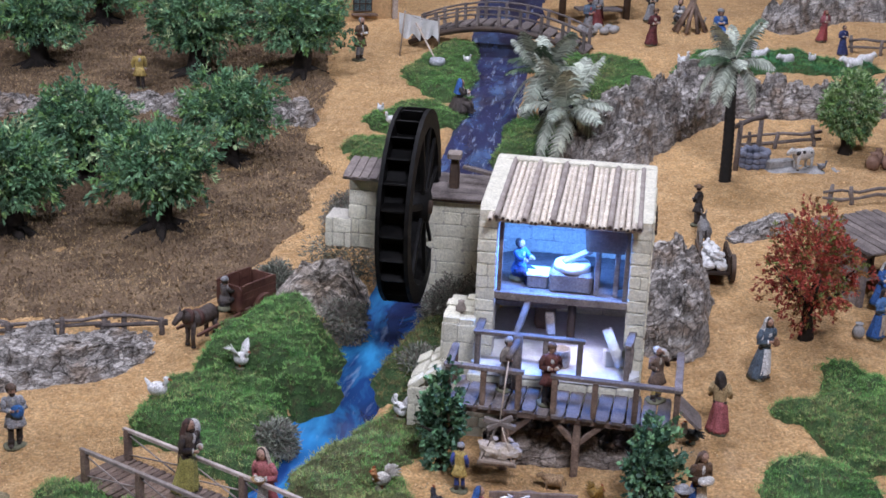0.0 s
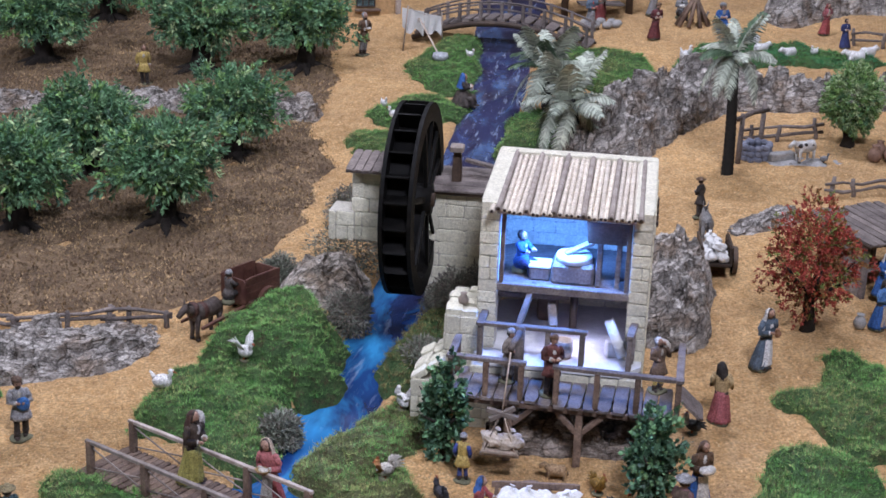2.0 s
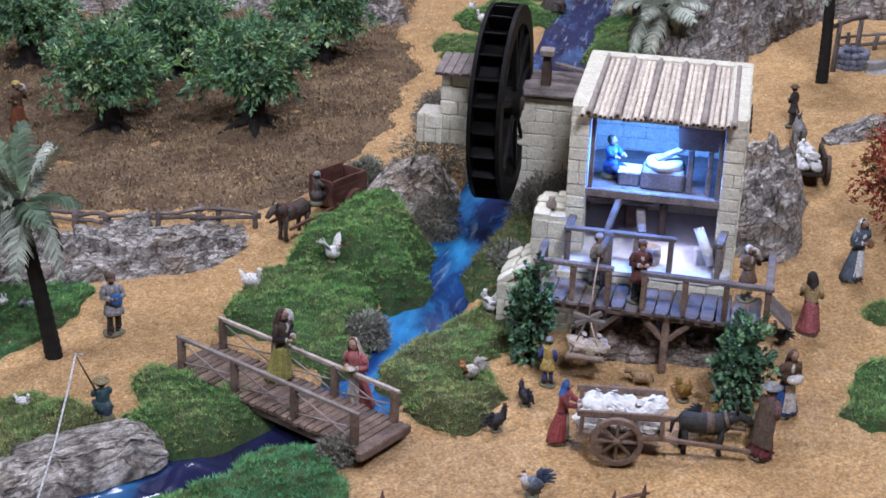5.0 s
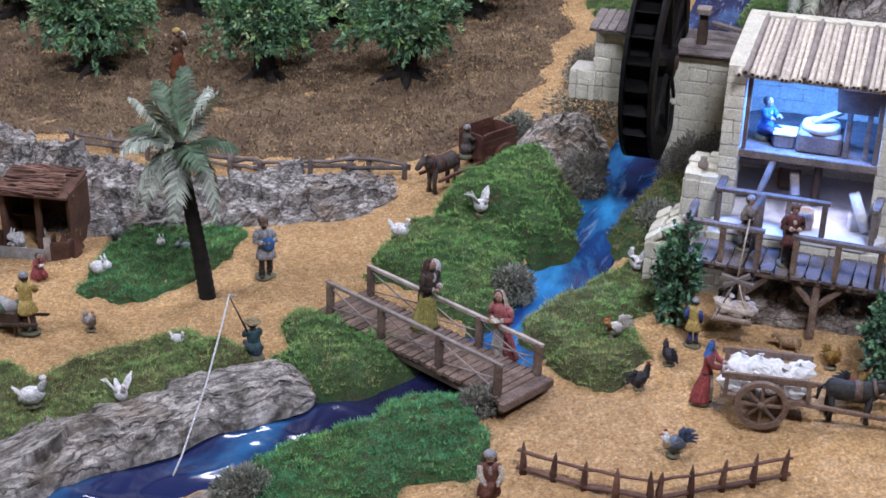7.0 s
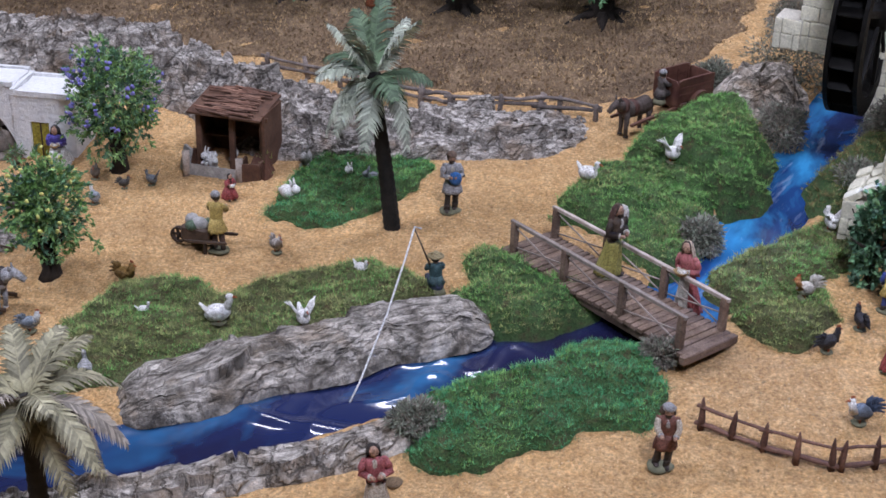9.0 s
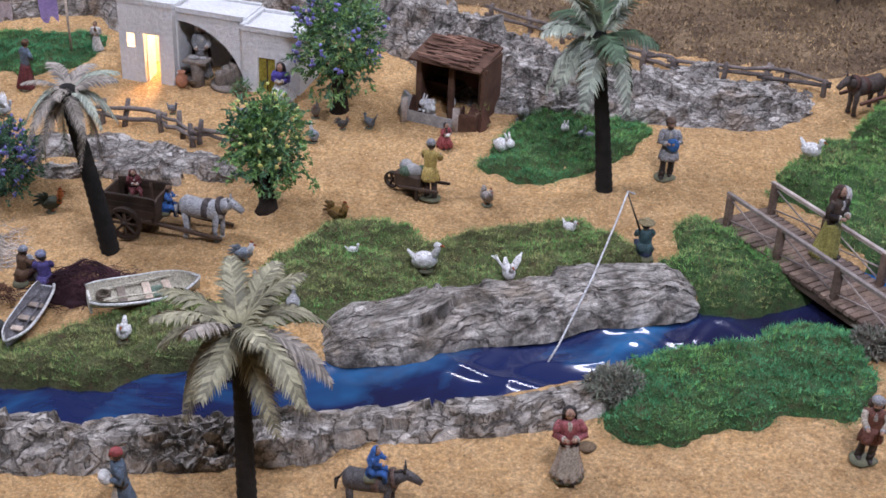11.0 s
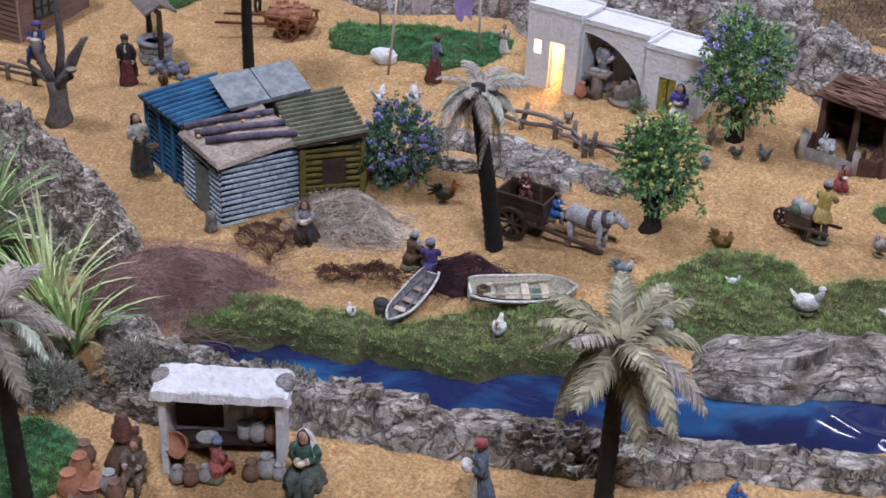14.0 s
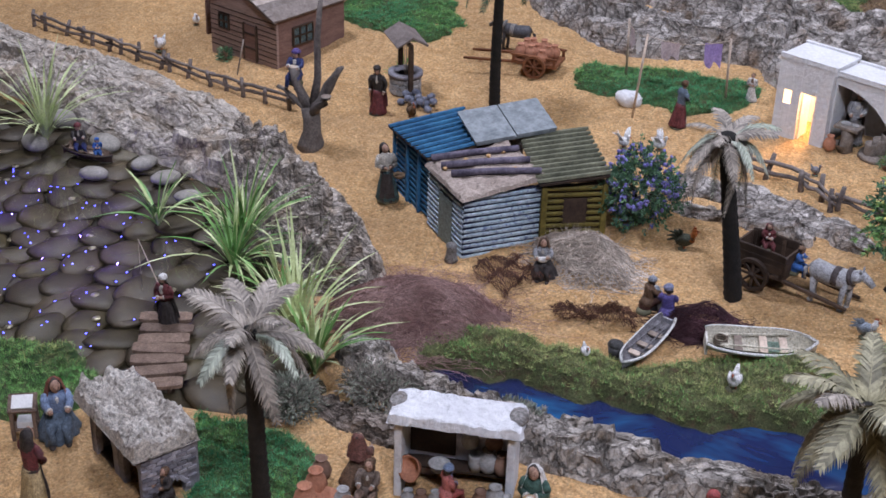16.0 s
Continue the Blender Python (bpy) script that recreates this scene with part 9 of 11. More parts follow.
def net_sheet(name, corners, n, m, hump, mat, label, seed):
    """A spread net: thin crossing cords over an uneven sheet."""
    a, b, c, d = [np.array(p, float) for p in corners]
    def at(u, v):
        u = u + 0.03 * math.sin(9 * v + seed)
        p = (a * (1 - u) + b * u) * (1 - v) + (d * (1 - u) + c * u) * v
        z = gz(*p) + 0.004 + hump * (0.5 + 0.5 * math.sin(7 * u + seed)) * (0.5 + 0.5 * math.cos(6 * v + seed)) * math.sin(math.pi * min(1, max(0, u))) * math.sin(math.pi * min(1, max(0, v)))
        z += 0.010 * abs(math.sin(19 * u + 5 * v + seed) * math.cos(11 * v + 3 * u)) + 0.006 * abs(math.sin(37 * u - 13 * v))
        return Vector((p[0] + 0.006 * math.sin(13 * v + 7 * u + seed), p[1] + 0.005 * math.sin(15 * u - 6 * v + seed), z))
    bld = Build()
    for k in range(-m, n):
        for way in (0, 1):
            pts = []
            for j in range(m + 1):
                u, v = (k + j) / n, j / m
                if 0 <= u <= 1:
                    pts.append(at(u if way == 0 else 1 - u, v))
            if len(pts) > 2:
                bld.tube(pts, 0.00042, 3, caps=False)
    ob = new(name, bld.mesh(name, [mat], False))
    return tagged(ob, label, "fishing net", kind="stuff")


net_sheet("fishing_net", [(-1.235, 1.35), (-1.19, 1.40), (-1.115, 1.385), (-1.14, 1.305)], 40, 22, 0.036, M_NET_B, "dark brown net spread on the sand", 1)
net_sheet("fishing_net", [(-1.06, 1.325), (-0.965, 1.375), (-0.935, 1.345), (-1.04, 1.308)], 46, 18, 0.040, M_NET_B, "brown net spread beside the boat", 2)
b = Build().tube([(0, 0, 0), (0.002, 0.004, 0.02), (0, 0, 0.034)], [0.010, 0.008, 0.004], 8).ball((0.006, 0.006, 0.008), (0.014, 0.012, 0.010))
solid("net_float_bag", b, [paint(0.30, 0.33, 0.38)], -0.952, 1.41, 0, "grey canvas bag beside the net menders", "bag")
solid("bollard", Build().lathe([(0.011, 0), (0.009, 0.006), (0.007, 0.020), (0.009, 0.026), (0.004, 0.030)], 10), [paint(0.24, 0.23, 0.22)], -1.272, 1.352, 0, "grey stone bollard at the shed corner", "bollard")
solid("bucket", Build().lathe([(0.008, 0), (0.011, 0.018), (0.009, 0.017), (0.008, 0.004)], 12).ball((0, 0, 0.018), (0.012, 0.010, 0.008)), [paint(0.05, 0.05, 0.05)], -0.925, 1.285, 0, "black bucket of bait on the bank", "bucket")

# fishing rod with a white cord
b = Build()
b.tube([(-0.185, 1.605, gz(-0.185, 1.605) + 0.045), (-0.207, 1.612, gz(-0.207, 1.612) + 0.092)], [0.0014, 0.0009], 5, 1)
b.tube([(-0.198, 1.612, 0.232), (-0.207, 1.612, 0.234), (-0.212, 1.58, 0.212), (-0.225, 1.51, 0.165), (-0.245, 1.42, 0.115), (-0.252, 1.395, 0.104)], 0.0013, 6, 0)
ob = new("fishing_rod", b.mesh("fishing_rod", [paint(0.72, 0.72, 0.72), M_WOOD_D]))
tagged(ob, "short fishing rod with a thick white cord in the water", "fishing rod")

# sack hoist at the mill deck
M_TANSACK = surface("tan_sackcloth", (0.42, 0.34, 0.26), (0.62, 0.53, 0.43), 0.95, 60, 300, 0.6, 0.002, grit=0.4)
p = mill.matrix_basis @ Vector((0.045, -0.165, 0.0))
t = thing("sack_hoist", p.x, p.y, -19.7, "hanging wooden hoist platform with two sacks", "hoist", z=MILL_Z + 0.010)
part("platform", Build().box((0, 0, 0.026), (0.046, 0.034, 0.004)).box((0, -0.012, 0.022), (0.05, 0.005, 0.004)).box((0, 0.012, 0.022), (0.05, 0.005, 0.004)), M_REED, t)
for sx in (-0.02, 0.02):
    for sy in (-0.014, 0.014):
        part("rope", Build().tube([(sx, sy, 0.027), (0, 0, 0.078)], 0.0008, 4), M_REED, t)
part("rope", Build().tube([(0, 0, 0.078), (0.004, 0.03, 0.150)], 0.0010, 4), M_REED, t)
part("cross_bar", Build().box((0, 0, 0.074), (0.042, 0.007, 0.006), rot=(0, 12, 0)).box((0, 0, 0.074), (0.036, 0.006, 0.006), rot=(0, -24, 20)), M_REED_D, t)
part("crane_post", Build().tube([(0.010, 0.085, 0.085), (0.010, 0.085, 0.160)], 0.006, 8).tube([(0.010, 0.085, 0.155), (0.004, 0.028, 0.152)], 0.0045, 8), M_WOOD_G, t)
for dx in (-0.009, 0.010):
    ob = new("sack", bundle_mesh(2 if dx > 0 else 4, 0.0165, M_TANSACK))
    ob.matrix_basis = t.matrix_basis @ pose(dx, 0, 0.036)
    tagged(ob, "pale flour sack on the hoist platform", "sack", "flour sacks")


# ---------------------------------------------------------------- pond
def pond():
    M_PW = bpy.data.materials.new("pond_water")
    M_PW.use_nodes = True
    p = M_PW.node_tree.nodes["Principled BSDF"]
    p.inputs["Base Color"].default_value = (0.80, 0.78, 0.70, 1)
    p.inputs["Transmission Weight"].default_value, p.inputs["Roughness"].default_value, p.inputs["IOR"].default_value = 1.0, 0.03, 1.33
    nt = M_PW.node_tree
    bn = nt.nodes.new("ShaderNodeBump")
    bn.inputs["Strength"].default_value, bn.inputs["Distance"].default_value = 0.25, 0.002
    nt.links.new(noise_tex(nt, nt.nodes.new("ShaderNodeTexCoord").outputs["Object"], 30, 2), bn.inputs["Height"])
    nt.links.new(bn.outputs[0], p.inputs["Normal"])
    M_PB = surface("pond_floor", (0.020, 0.017, 0.010), (0.05, 0.042, 0.022), 0.6, 12, 160, 0.4, 0.002)
    stones = [surface("pond_stone", (0.032, 0.024, 0.014), (0.066, 0.050, 0.031), 0.5, 30, 200, 0.3, 0.001, vary="object", spread=(0.7, 1.2)),
              surface("pond_stone_olive", (0.034, 0.027, 0.013), (0.070, 0.055, 0.028), 0.5, 30, 200, 0.3, 0.001, vary="object", spread=(0.7, 1.2))]
    level = -0.006
    lo, hi = POND.min(0), POND.max(0)
    step = 0.03
    xs, ys = np.arange(lo[0], hi[0] + step, step), np.arange(lo[1], hi[1] + step, step)
    X, Y = np.meshgrid(xs, ys)
    q = np.stack([X.ravel(), Y.ravel()], 1)
    d, _ = line_distance(q, np.vstack([POND, POND[:1]]))
    keep = inside(q, POND) | (d < 0.035)
    i = np.arange(len(q)).reshape(X.shape)
    f = np.stack([i[:-1, :-1], i[:-1, 1:], i[1:, 1:], i[1:, :-1]], -1).reshape(-1, 4)
    f = f[keep[f].all(1)]
    # the pond's own surface is level across and follows the slope of the display
    for name, off, mat, label in (("water_pond", level, M_PW, "clear shallow pond water over dark stones"), ("pond_floor", -0.030, M_PB, "dark olive pond floor")):
        ob = new(name, raw_mesh(name, np.c_[q, gz(q[:, 0], q[:, 1]) + off], f, [mat], smooth=True))
        tagged(ob, label, "water" if mat is M_PW else "pond floor", kind="structure")
        if mat is M_PW:
            ob.visible_shadow = False
        else:
            floor = ob
    r = random.Random(77)
    meshes = []
    for k in range(6):
        b = Build()
        b.ball((0, 0, 0), (0.052, 0.040, 0.009), 0, 16, 6)
        b.v = [(x * (1 + 0.12 * math.sin(3 * math.atan2(y, x) + k)), y * (1 + 0.10 * math.cos(2 * math.atan2(y, x) + 2 * k)), z) for x, y, z in b.v]
        meshes.append(b.mesh("pond_stone", [stones[k % 2]]))
    row = 0
    y = 0.72
    while y < 1.375:
        x = -2.6 + (0.03 if row % 2 else 0)
        while x < -1.20:
            px_, py = x + r.uniform(-0.008, 0.008), y + r.uniform(-0.006, 0.006)
            if inside(np.array([[px_, py]]), POND)[0]:
                ob = new("pond_stone", meshes[r.randrange(6)])
                ob.parent = floor
                s = r.uniform(0.75, 1.12)
                ob.matrix_basis = pose(px_, py, gz(px_, py) - 0.020 + r.uniform(-0.002, 0.003), r.uniform(-10, 4), r.uniform(-6, 6), r.uniform(0, 360)) @ Matrix.Scale(s, 4)
            x += 0.076
        y += 0.055
        row += 1
    for x, y, s, label in [(-1.995, 1.225, 0.9, "pale round boulder in the pond"), (-1.87, 1.285, 0.9, "flat grey stone at the dam"), (-1.95, 1.30, 0.9, "pale flat stone at the pond edge"), (-2.08, 1.31, 1.2, "grey boulder at the pond edge"), (-1.78, 1.262, 0.8, "flat grey stone in the water"), (-2.25, 1.33, 1.3, "grey boulder under the dam"), (-2.2, 1.24, 1.1, "dark flat stone at the pond edge")]:
        b = Build().ball((0, 0, 0.006), (0.036, 0.026, 0.018), 0, 14, 8)
        ob = solid("boulder", b, [surface("pebble_grey", (0.20, 0.185, 0.155), (0.38, 0.355, 0.31), 0.7, 40, 220, 0.3, 0.001)], x, y, r.uniform(0, 360), label, "stone", "pond stones")
        ob.scale = (s * 0.85, s * 0.8, s * 0.7)
    # chains of small blue lamps under the water
    bulb = Build().ball((0, 0, 0), 0.0015, 0, 8, 6).mesh("bulb", [glow("blue_bulb_glow", (0.06, 0.07, 1.0), 14.0)])
    for c in range(6):
        x0, y0 = -2.14 + 0.115 * c, 1.235 - 0.02 * c
        chain = thing("string_lights", x0, y0, 0, "chain of small blue lamps under the pond water", "string lights", "pond lights")
        pts = [(0.02 * math.sin(k * 1.3 + c) + r.uniform(-0.008, 0.008), -0.020 * (k + 0.9 * math.sin(k * 0.9 + c)) + r.uniform(-0.006, 0.006), 0) for k in range(15 + c)]
        pts = [(a, bb, gz(x0 + a, y0 + bb) - gz(x0, y0) - 0.010) for a, bb, _ in pts]
        part("cable", Build().tube(pts, 0.0008, 4), M_WOOD_D, chain)
        for q3 in pts:
            part("bulb", bulb, None, chain, "", Matrix.Translation(q3))
    # their light in the water
    for x, y in ((-2.08, 1.16), (-2.04, 1.08), (-1.88, 1.18), (-1.87, 1.10), (-1.86, 1.02), (-1.70, 0.98), (-1.74, 1.08)):
        lamp = bpy.data.lights.new("pond_lamp_light", "POINT")
        lamp.energy, lamp.color, lamp.shadow_soft_size = 0.04, (0.14, 0.08, 1.0), 0.002
        new("pond_lamp_light", lamp).matrix_world = pose(x, y, gz(x, y) + 0.012)
    for k in range(26):
        x, y = r.uniform(-2.2, -1.5), r.uniform(0.86, 1.2)
        solid("coin", Build().tube([(0, 0, 0), (0, 0, 0.0012)], 0.0065, 12), [surface("pale_coin", (0.30, 0.27, 0.18), (0.46, 0.42, 0.30), 0.4, 80, 300, 0.2, 0.0005, metal=0.6)], x, y, 0, "small pale coin on the pond stones", "coin", "coins in the pond", z=gz(x, y) - 0.012)


pond()

# jetty
t = thing("jetty", -1.437, 0.940, 135.5, "short jetty of weathered brown boards over the pond", "jetty")
for k in range(7):
    block("board", (0.0235, 0.074 * rng.uniform(0.9, 1.1), 0.007), M_WOOD, t, pose(-0.085 + 0.0275 * k, rng.uniform(-0.003, 0.003), 0.010 + rng.uniform(-0.002, 0.002), rng.uniform(-4, 4), rng.uniform(-4, 4), rng.uniform(-5, 5)))
for s in (-1, 1):
    block("bearer", (0.19, 0.006, 0.008), M_WOOD_D, t, pose(0, s * 0.02, 0.003))
    for cx in (-0.08, 0.08):
        part("pile", Build().tube([(cx, s * 0.022, -0.03), (cx, s * 0.022, 0.006)], 0.004, 7), M_WOOD_D, t)
b = Build().tube([(-1.49, 0.985, gz(-1.49, 0.985) + 0.062), (-1.60, 1.03, gz(-1.6, 1.03) + 0.088)], [0.0012, 0.0007], 5).tube([(-1.60, 1.03, gz(-1.6, 1.03) + 0.088), (-1.60, 1.03, gz(-1.6, 1.03))], 0.0004, 3)
tagged(new("fishing_rod", b.mesh("fishing_rod", [M_REED])), "thin cane fishing rod over the pond", "fishing rod")
# small punt under the dam
boat(-2.06, 1.262, 15, 0.105, 0.034, M_WOOD_D, M_WOOD, "old dark wooden punt at the pond edge")
figure(-2.085, 1.262, 0.06, 60, NAVY, DARK, MAROON, "fisherman in navy sitting in the punt", "sit", "out", None, "cap", z=gz(-2.08, 1.26) + 0.006)
figure(-2.045, 1.268, 0.038, 60, BLUE, BLUE, BLUE, "small helper in blue in the punt", "sit", "front", None, "cap", z=gz(-2.04, 1.26) + 0.006)


M_STRAP_G = surface("strap_leaf_green", (0.09, 0.25, 0.06), (0.27, 0.47, 0.15), 0.45, 20, 200, 0, 0, vary="island")
M_STRAP_Y = surface("strap_leaf_variegated", (0.40, 0.50, 0.20), (0.76, 0.81, 0.48), 0.5, 20, 200, 0, 0, vary="island")


def strap_plant(x, y, length, n, mats, seed, label, spread=0.8):
    r = random.Random(seed)
    t = thing("reed_plant", x, y, 0, label, "water plant", "water plants")
    for k in range(int(n * 1.4)):
        w = r.uniform(0, 6.28)
        l = length * r.uniform(0.55, 1.15)
        out = spread * r.uniform(0.25, 1.0)
        wd = 0.0030 * r.uniform(0.6, 1.25)
        b = Build()
        v, f = [], []
        for i in range(7):
            s = i / 6
            rad = l * out * s * (0.55 + 0.45 * s)
            z = l * (s * (1.15 - 0.35 * out) - out * 0.65 * s * s)
            c = Vector((math.cos(w) * rad, math.sin(w) * rad, z))
            side = Vector((-math.sin(w), math.cos(w), 0)) * wd * (1 - s ** 2.2) * (0.6 + s * 0.8)
            v += [c - side, c + Vector((0, 0, -0.0006)), c + side]
        for i in range(6):
            a = 3 * i
            f += [(a, a + 1, a + 4, a + 3), (a + 1, a + 2, a + 5, a + 4)]
        part("leaf", b.add(v, f).mesh("leaf", [mats[0] if r.random() < 0.58 else mats[1]], False), None, t)


strap_plant(-2.195, 1.262, 0.205, 50, [M_STRAP_Y, M_STRAP_Y], 1, "pale variegated strap-leaved plant in the pond")
strap_plant(-1.745, 1.172, 0.125, 26, [M_STRAP_Y, M_STRAP_G], 2, "pale strap-leaved plant among the stones", 1.0)
strap_plant(-1.565, 1.200, 0.180, 44, [M_STRAP_G, M_STRAP_Y], 3, "tall green strap-leaved plant beside the dam", 0.75)
strap_plant(-1.525, 1.145, 0.165, 44, [M_STRAP_G, M_STRAP_Y], 4, "bushy green strap-leaved plant in the pond", 0.95)
strap_plant(-1.369, 1.102, 0.135, 30, [M_STRAP_Y, M_STRAP_G], 5, "tall pale strap-leaved plant at the pond edge", 0.7)
strap_plant(-1.29, 1.06, 0.20, 48, [M_STRAP_Y, M_STRAP_Y], 6, "tall pale reed plant at the pond edge", 0.7)
strap_plant(-1.225, 1.03, 0.165, 40, [M_STRAP_Y, M_STRAP_G], 7, "green and pale reed plant beside the spring", 0.75)
strap_plant(-1.80, 1.80, 0.055, 16, [M_STRAP_G, M_STRAP_Y], 8, "small green strap-leaved plant beside the well", 0.8)


# ---------------------------------------------------------------- pottery stall
M_ROUGHW = surface("rough_whitewash", (0.62, 0.62, 0.64), (0.80, 0.80, 0.80), 0.95, 18, 120, 1.0, 0.005, grit=0.2)
M_LILACW = surface("lilac_grey_wash", (0.62, 0.62, 0.72), (0.82, 0.82, 0.90), 0.95, 40, 150, 0.8, 0.003, grit=0.3)
t = thing("pottery_stall", -0.967, 0.912, 31, "open whitewashed pottery stall with shelves of pots", "stall")
Wp, Dp, Hp = 0.138, 0.048, 0.107
part("back_wall", Build().box((Wp / 2, Dp, Hp / 2), (Wp, 0.006, Hp + 0.02), bevel=0.05), M_LILACW, t)
for cx in (0.004, Wp - 0.004):
    part("side_wall", Build().box((cx, Dp / 2, Hp / 2), (0.009, Dp, Hp + 0.02), bevel=0.12), M_ROUGHW, t)
part("roof", crust_slab(Wp / 2, Dp / 2 - 0.002, Wp + 0.016, Dp + 0.012, Hp, 0.0125, M_ROUGHW, 31), None, t, "thick crumbling white roof slab")
for cx in (0.0, Wp):
    part("corner_stone", Build().ball((cx, Dp * 0.55, Hp + 0.009), (0.012, 0.017, 0.008), 0, 11, 8), M_BARK, t, "grey stone at the roof corner")
for cx in (0.081, 0.109):
    part("niche", Build().box((cx, Dp - 0.003, 0.070), (0.014, 0.004, 0.034)), M_WOOD_D, t, "dark wall niche")
part("dark_opening", Build().box((0.037, Dp - 0.003, 0.070), (0.054, 0.004, 0.066)), M_WOOD_D, t, "dark back doorway")
for z in (0.030,):
    block("shelf", (Wp - 0.016, 0.022, 0.004), M_WOOD_D, t, pose(Wp / 2, Dp - 0.014, z))


def at_stall(x, y, z):
    q = t.matrix_basis @ Vector((x, y, z))
    return q.x, q.y, q.z


for lx, ly, lz, h, kind, mat, label, tilt in [
    (0.024, 0.008, 0.040, 0.020, 1, M_CLAY, "large orange bowl leaning on the shelf", 70), (0.050, 0.016, 0.034, 0.016, 1, M_CLAY_G, "flat grey dish on the shelf", 0),
    (0.105, 0.030, 0.032, 0.030, 0, M_CLAY_G, "grey jug on the shelf", 0), (0.090, 0.030, 0.032, 0.022, 2, M_CLAY_G, "pale beaker on the shelf", 0), (0.122, 0.028, 0.032, 0.028, 0, M_CLAY_D, "brown jug on the shelf", 0),
    (0.081, Dp - 0.006, 0.053, 0.026, 0, M_CLAY_G, "slim jug in a wall niche", 0), (0.109, Dp - 0.006, 0.053, 0.026, 0, M_CLAY_D, "brown jug in a wall niche", 0),
    (0.020, -0.014, 0, 0.022, 0, M_CLAY_G, "small speckled jar before the stall", 0), (0.036, -0.018, 0, 0.024, 0, M_CLAY_D, "small brown jar before the stall", 0), (0.052, -0.014, 0, 0.022, 0, M_CLAY_G, "small grey jar before the stall", 0),
    (0.104, -0.014, 0, 0.026, 0, M_CLAY_D, "brown lidded jar before the stall", 0), (0.120, -0.010, 0, 0.030, 0, M_CLAY_G, "pale lidded jar before the stall", 0), (0.135, -0.016, 0, 0.022, 0, M_CLAY_G, "grey jar before the stall", 0)]:
    x, y, z = at_stall(lx, ly, lz)
    pot(x, y, h, mat, label, z if lz else None, kind, tilt)
for x, y, h, kind, mat, label in [(-1.045, 0.862, 0.034, 0, M_CLAY, "big terracotta jar on the sand"), (-1.020, 0.852, 0.022, 1, M_CLAY, "terracotta bowl on the sand"), (-1.035, 0.835, 0.034, 0, M_CLAY, "round terracotta jug on the sand"), (-1.0, 0.862, 0.028, 0, M_CLAY_G, "grey jar on the sand"),
                                 (-0.985, 0.855, 0.026, 0, M_CLAY_D, "dark brown jar on the sand"), (-1.06, 0.885, 0.030, 0, M_CLAY_D, "dark jar behind the potters"), (-1.01, 0.83, 0.020, 1, M_CLAY_D, "dark bowl on the sand")]:
    pot(x, y, h, mat, label, None, kind)

# ---------------------------------------------------------------- ruined forge arch
M_GREYBRICK = surface("violet_grey_brick", (0.20, 0.19, 0.22), (0.36, 0.34, 0.37), 0.9, 40, 200, 0.6, 0.002, vary="object")
M_RUBBLE = surface("grey_rubble_roof", (0.64, 0.57, 0.49), (0.92, 0.86, 0.77), 0.95, 45, 240, 1.0, 0.008, grit=0.55, third=(0.38, 0.33, 0.28))
ruin = thing("forge_ruin", -1.335, 0.752, -10.5, "grey stone forge ruin with arched openings and a rubble roof", "ruin")
Lr, Dr, Hr = 0.150, 0.062, 0.086
part("back_wall", Build().box((Lr / 2, Dr, Hr / 2), (Lr, 0.008, Hr + 0.02), bevel=0.05), M_GREYBRICK, ruin)


def arched_wall(length, height, cx, r, spring, thick):
    """A wall in the xz plane with one round-headed opening."""
    n = 12
    arc = [(cx - r * math.cos(math.pi * k / n), spring + r * math.sin(math.pi * k / n)) for k in range(n + 1)]
    inner = [(cx - r, -0.01)] + arc + [(cx + r, -0.01)]
    outer = [(0, -0.01)] + [(0 + length * k / n, height) for k in range(n + 1)] + [(length, -0.01)]
    v, f = [], []
    for y in (0, thick):
        v += [(x, y, z) for x, z in inner] + [(x, y, z) for x, z in outer]
    m = len(inner)
    for s in (0, 1):
        o = s * 2 * m
        for k in range(m - 1):
            f.append((o + k, o + k + 1, o + m + k + 1, o + m + k))
    for k in range(m - 1):
        f.append((k, k + 1, 2 * m + k + 1, 2 * m + k))
        f.append((m + k, m + k + 1, 3 * m + k + 1, 3 * m + k))
    return Build().add(v, f, 0, False)


part("front_wall", arched_wall(0.075, Hr, 0.038, 0.024, 0.036, 0.008), M_GREYBRICK, ruin, "wall with an arched doorway")
part("front_pier", arched_wall(0.073, Hr, 0.036, 0.023, 0.036, 0.008), M_GREYBRICK, ruin, "wall with a second arched doorway", pose(0.077, 0, 0))
part("end_wall", Build().box((0.004, Dr / 2, Hr / 2), (0.008, Dr, Hr + 0.02)), M_GREYBRICK, ruin)
END = pose(Lr + 0.003, -0.006, 0, 0, 0, 90)
part("end_wall", arched_wall(Dr + 0.012, Hr, 0.037, 0.017, 0.020, 0.008), M_GREYBRICK, ruin, "brick end wall with a low dark arch", END)
for k_ in range(9):
    w_ = math.pi * (k_ + 0.5) / 9
    block("arch_stone", (0.0075, 0.005, 0.0055), M_GREYBRICK, ruin, END @ pose(0.037 - 0.0205 * math.cos(w_), -0.001, 0.020 + 0.0205 * math.sin(w_), 0, -math.degrees(w_), 0))
part("soot_floor", Build().box((Lr / 2, Dr / 2, 0.003), (Lr - 0.01, Dr - 0.006, 0.006)), M_WOOD_D, ruin)
for r_ in range(14):
    for c_ in range(6):
        lx = 0.004 + c_ * 0.0130 + (0.0065 if r_ % 2 else 0)
        lz = 0.003 + r_ * 0.0060
        if lx < 0.068 and math.hypot(lx - 0.037, max(0, lz - 0.020)) > 0.027:
            block("brick", (0.0118, 0.004, 0.0050), M_GREYBRICK, ruin, END @ pose(lx + 0.002, -0.0006, lz))
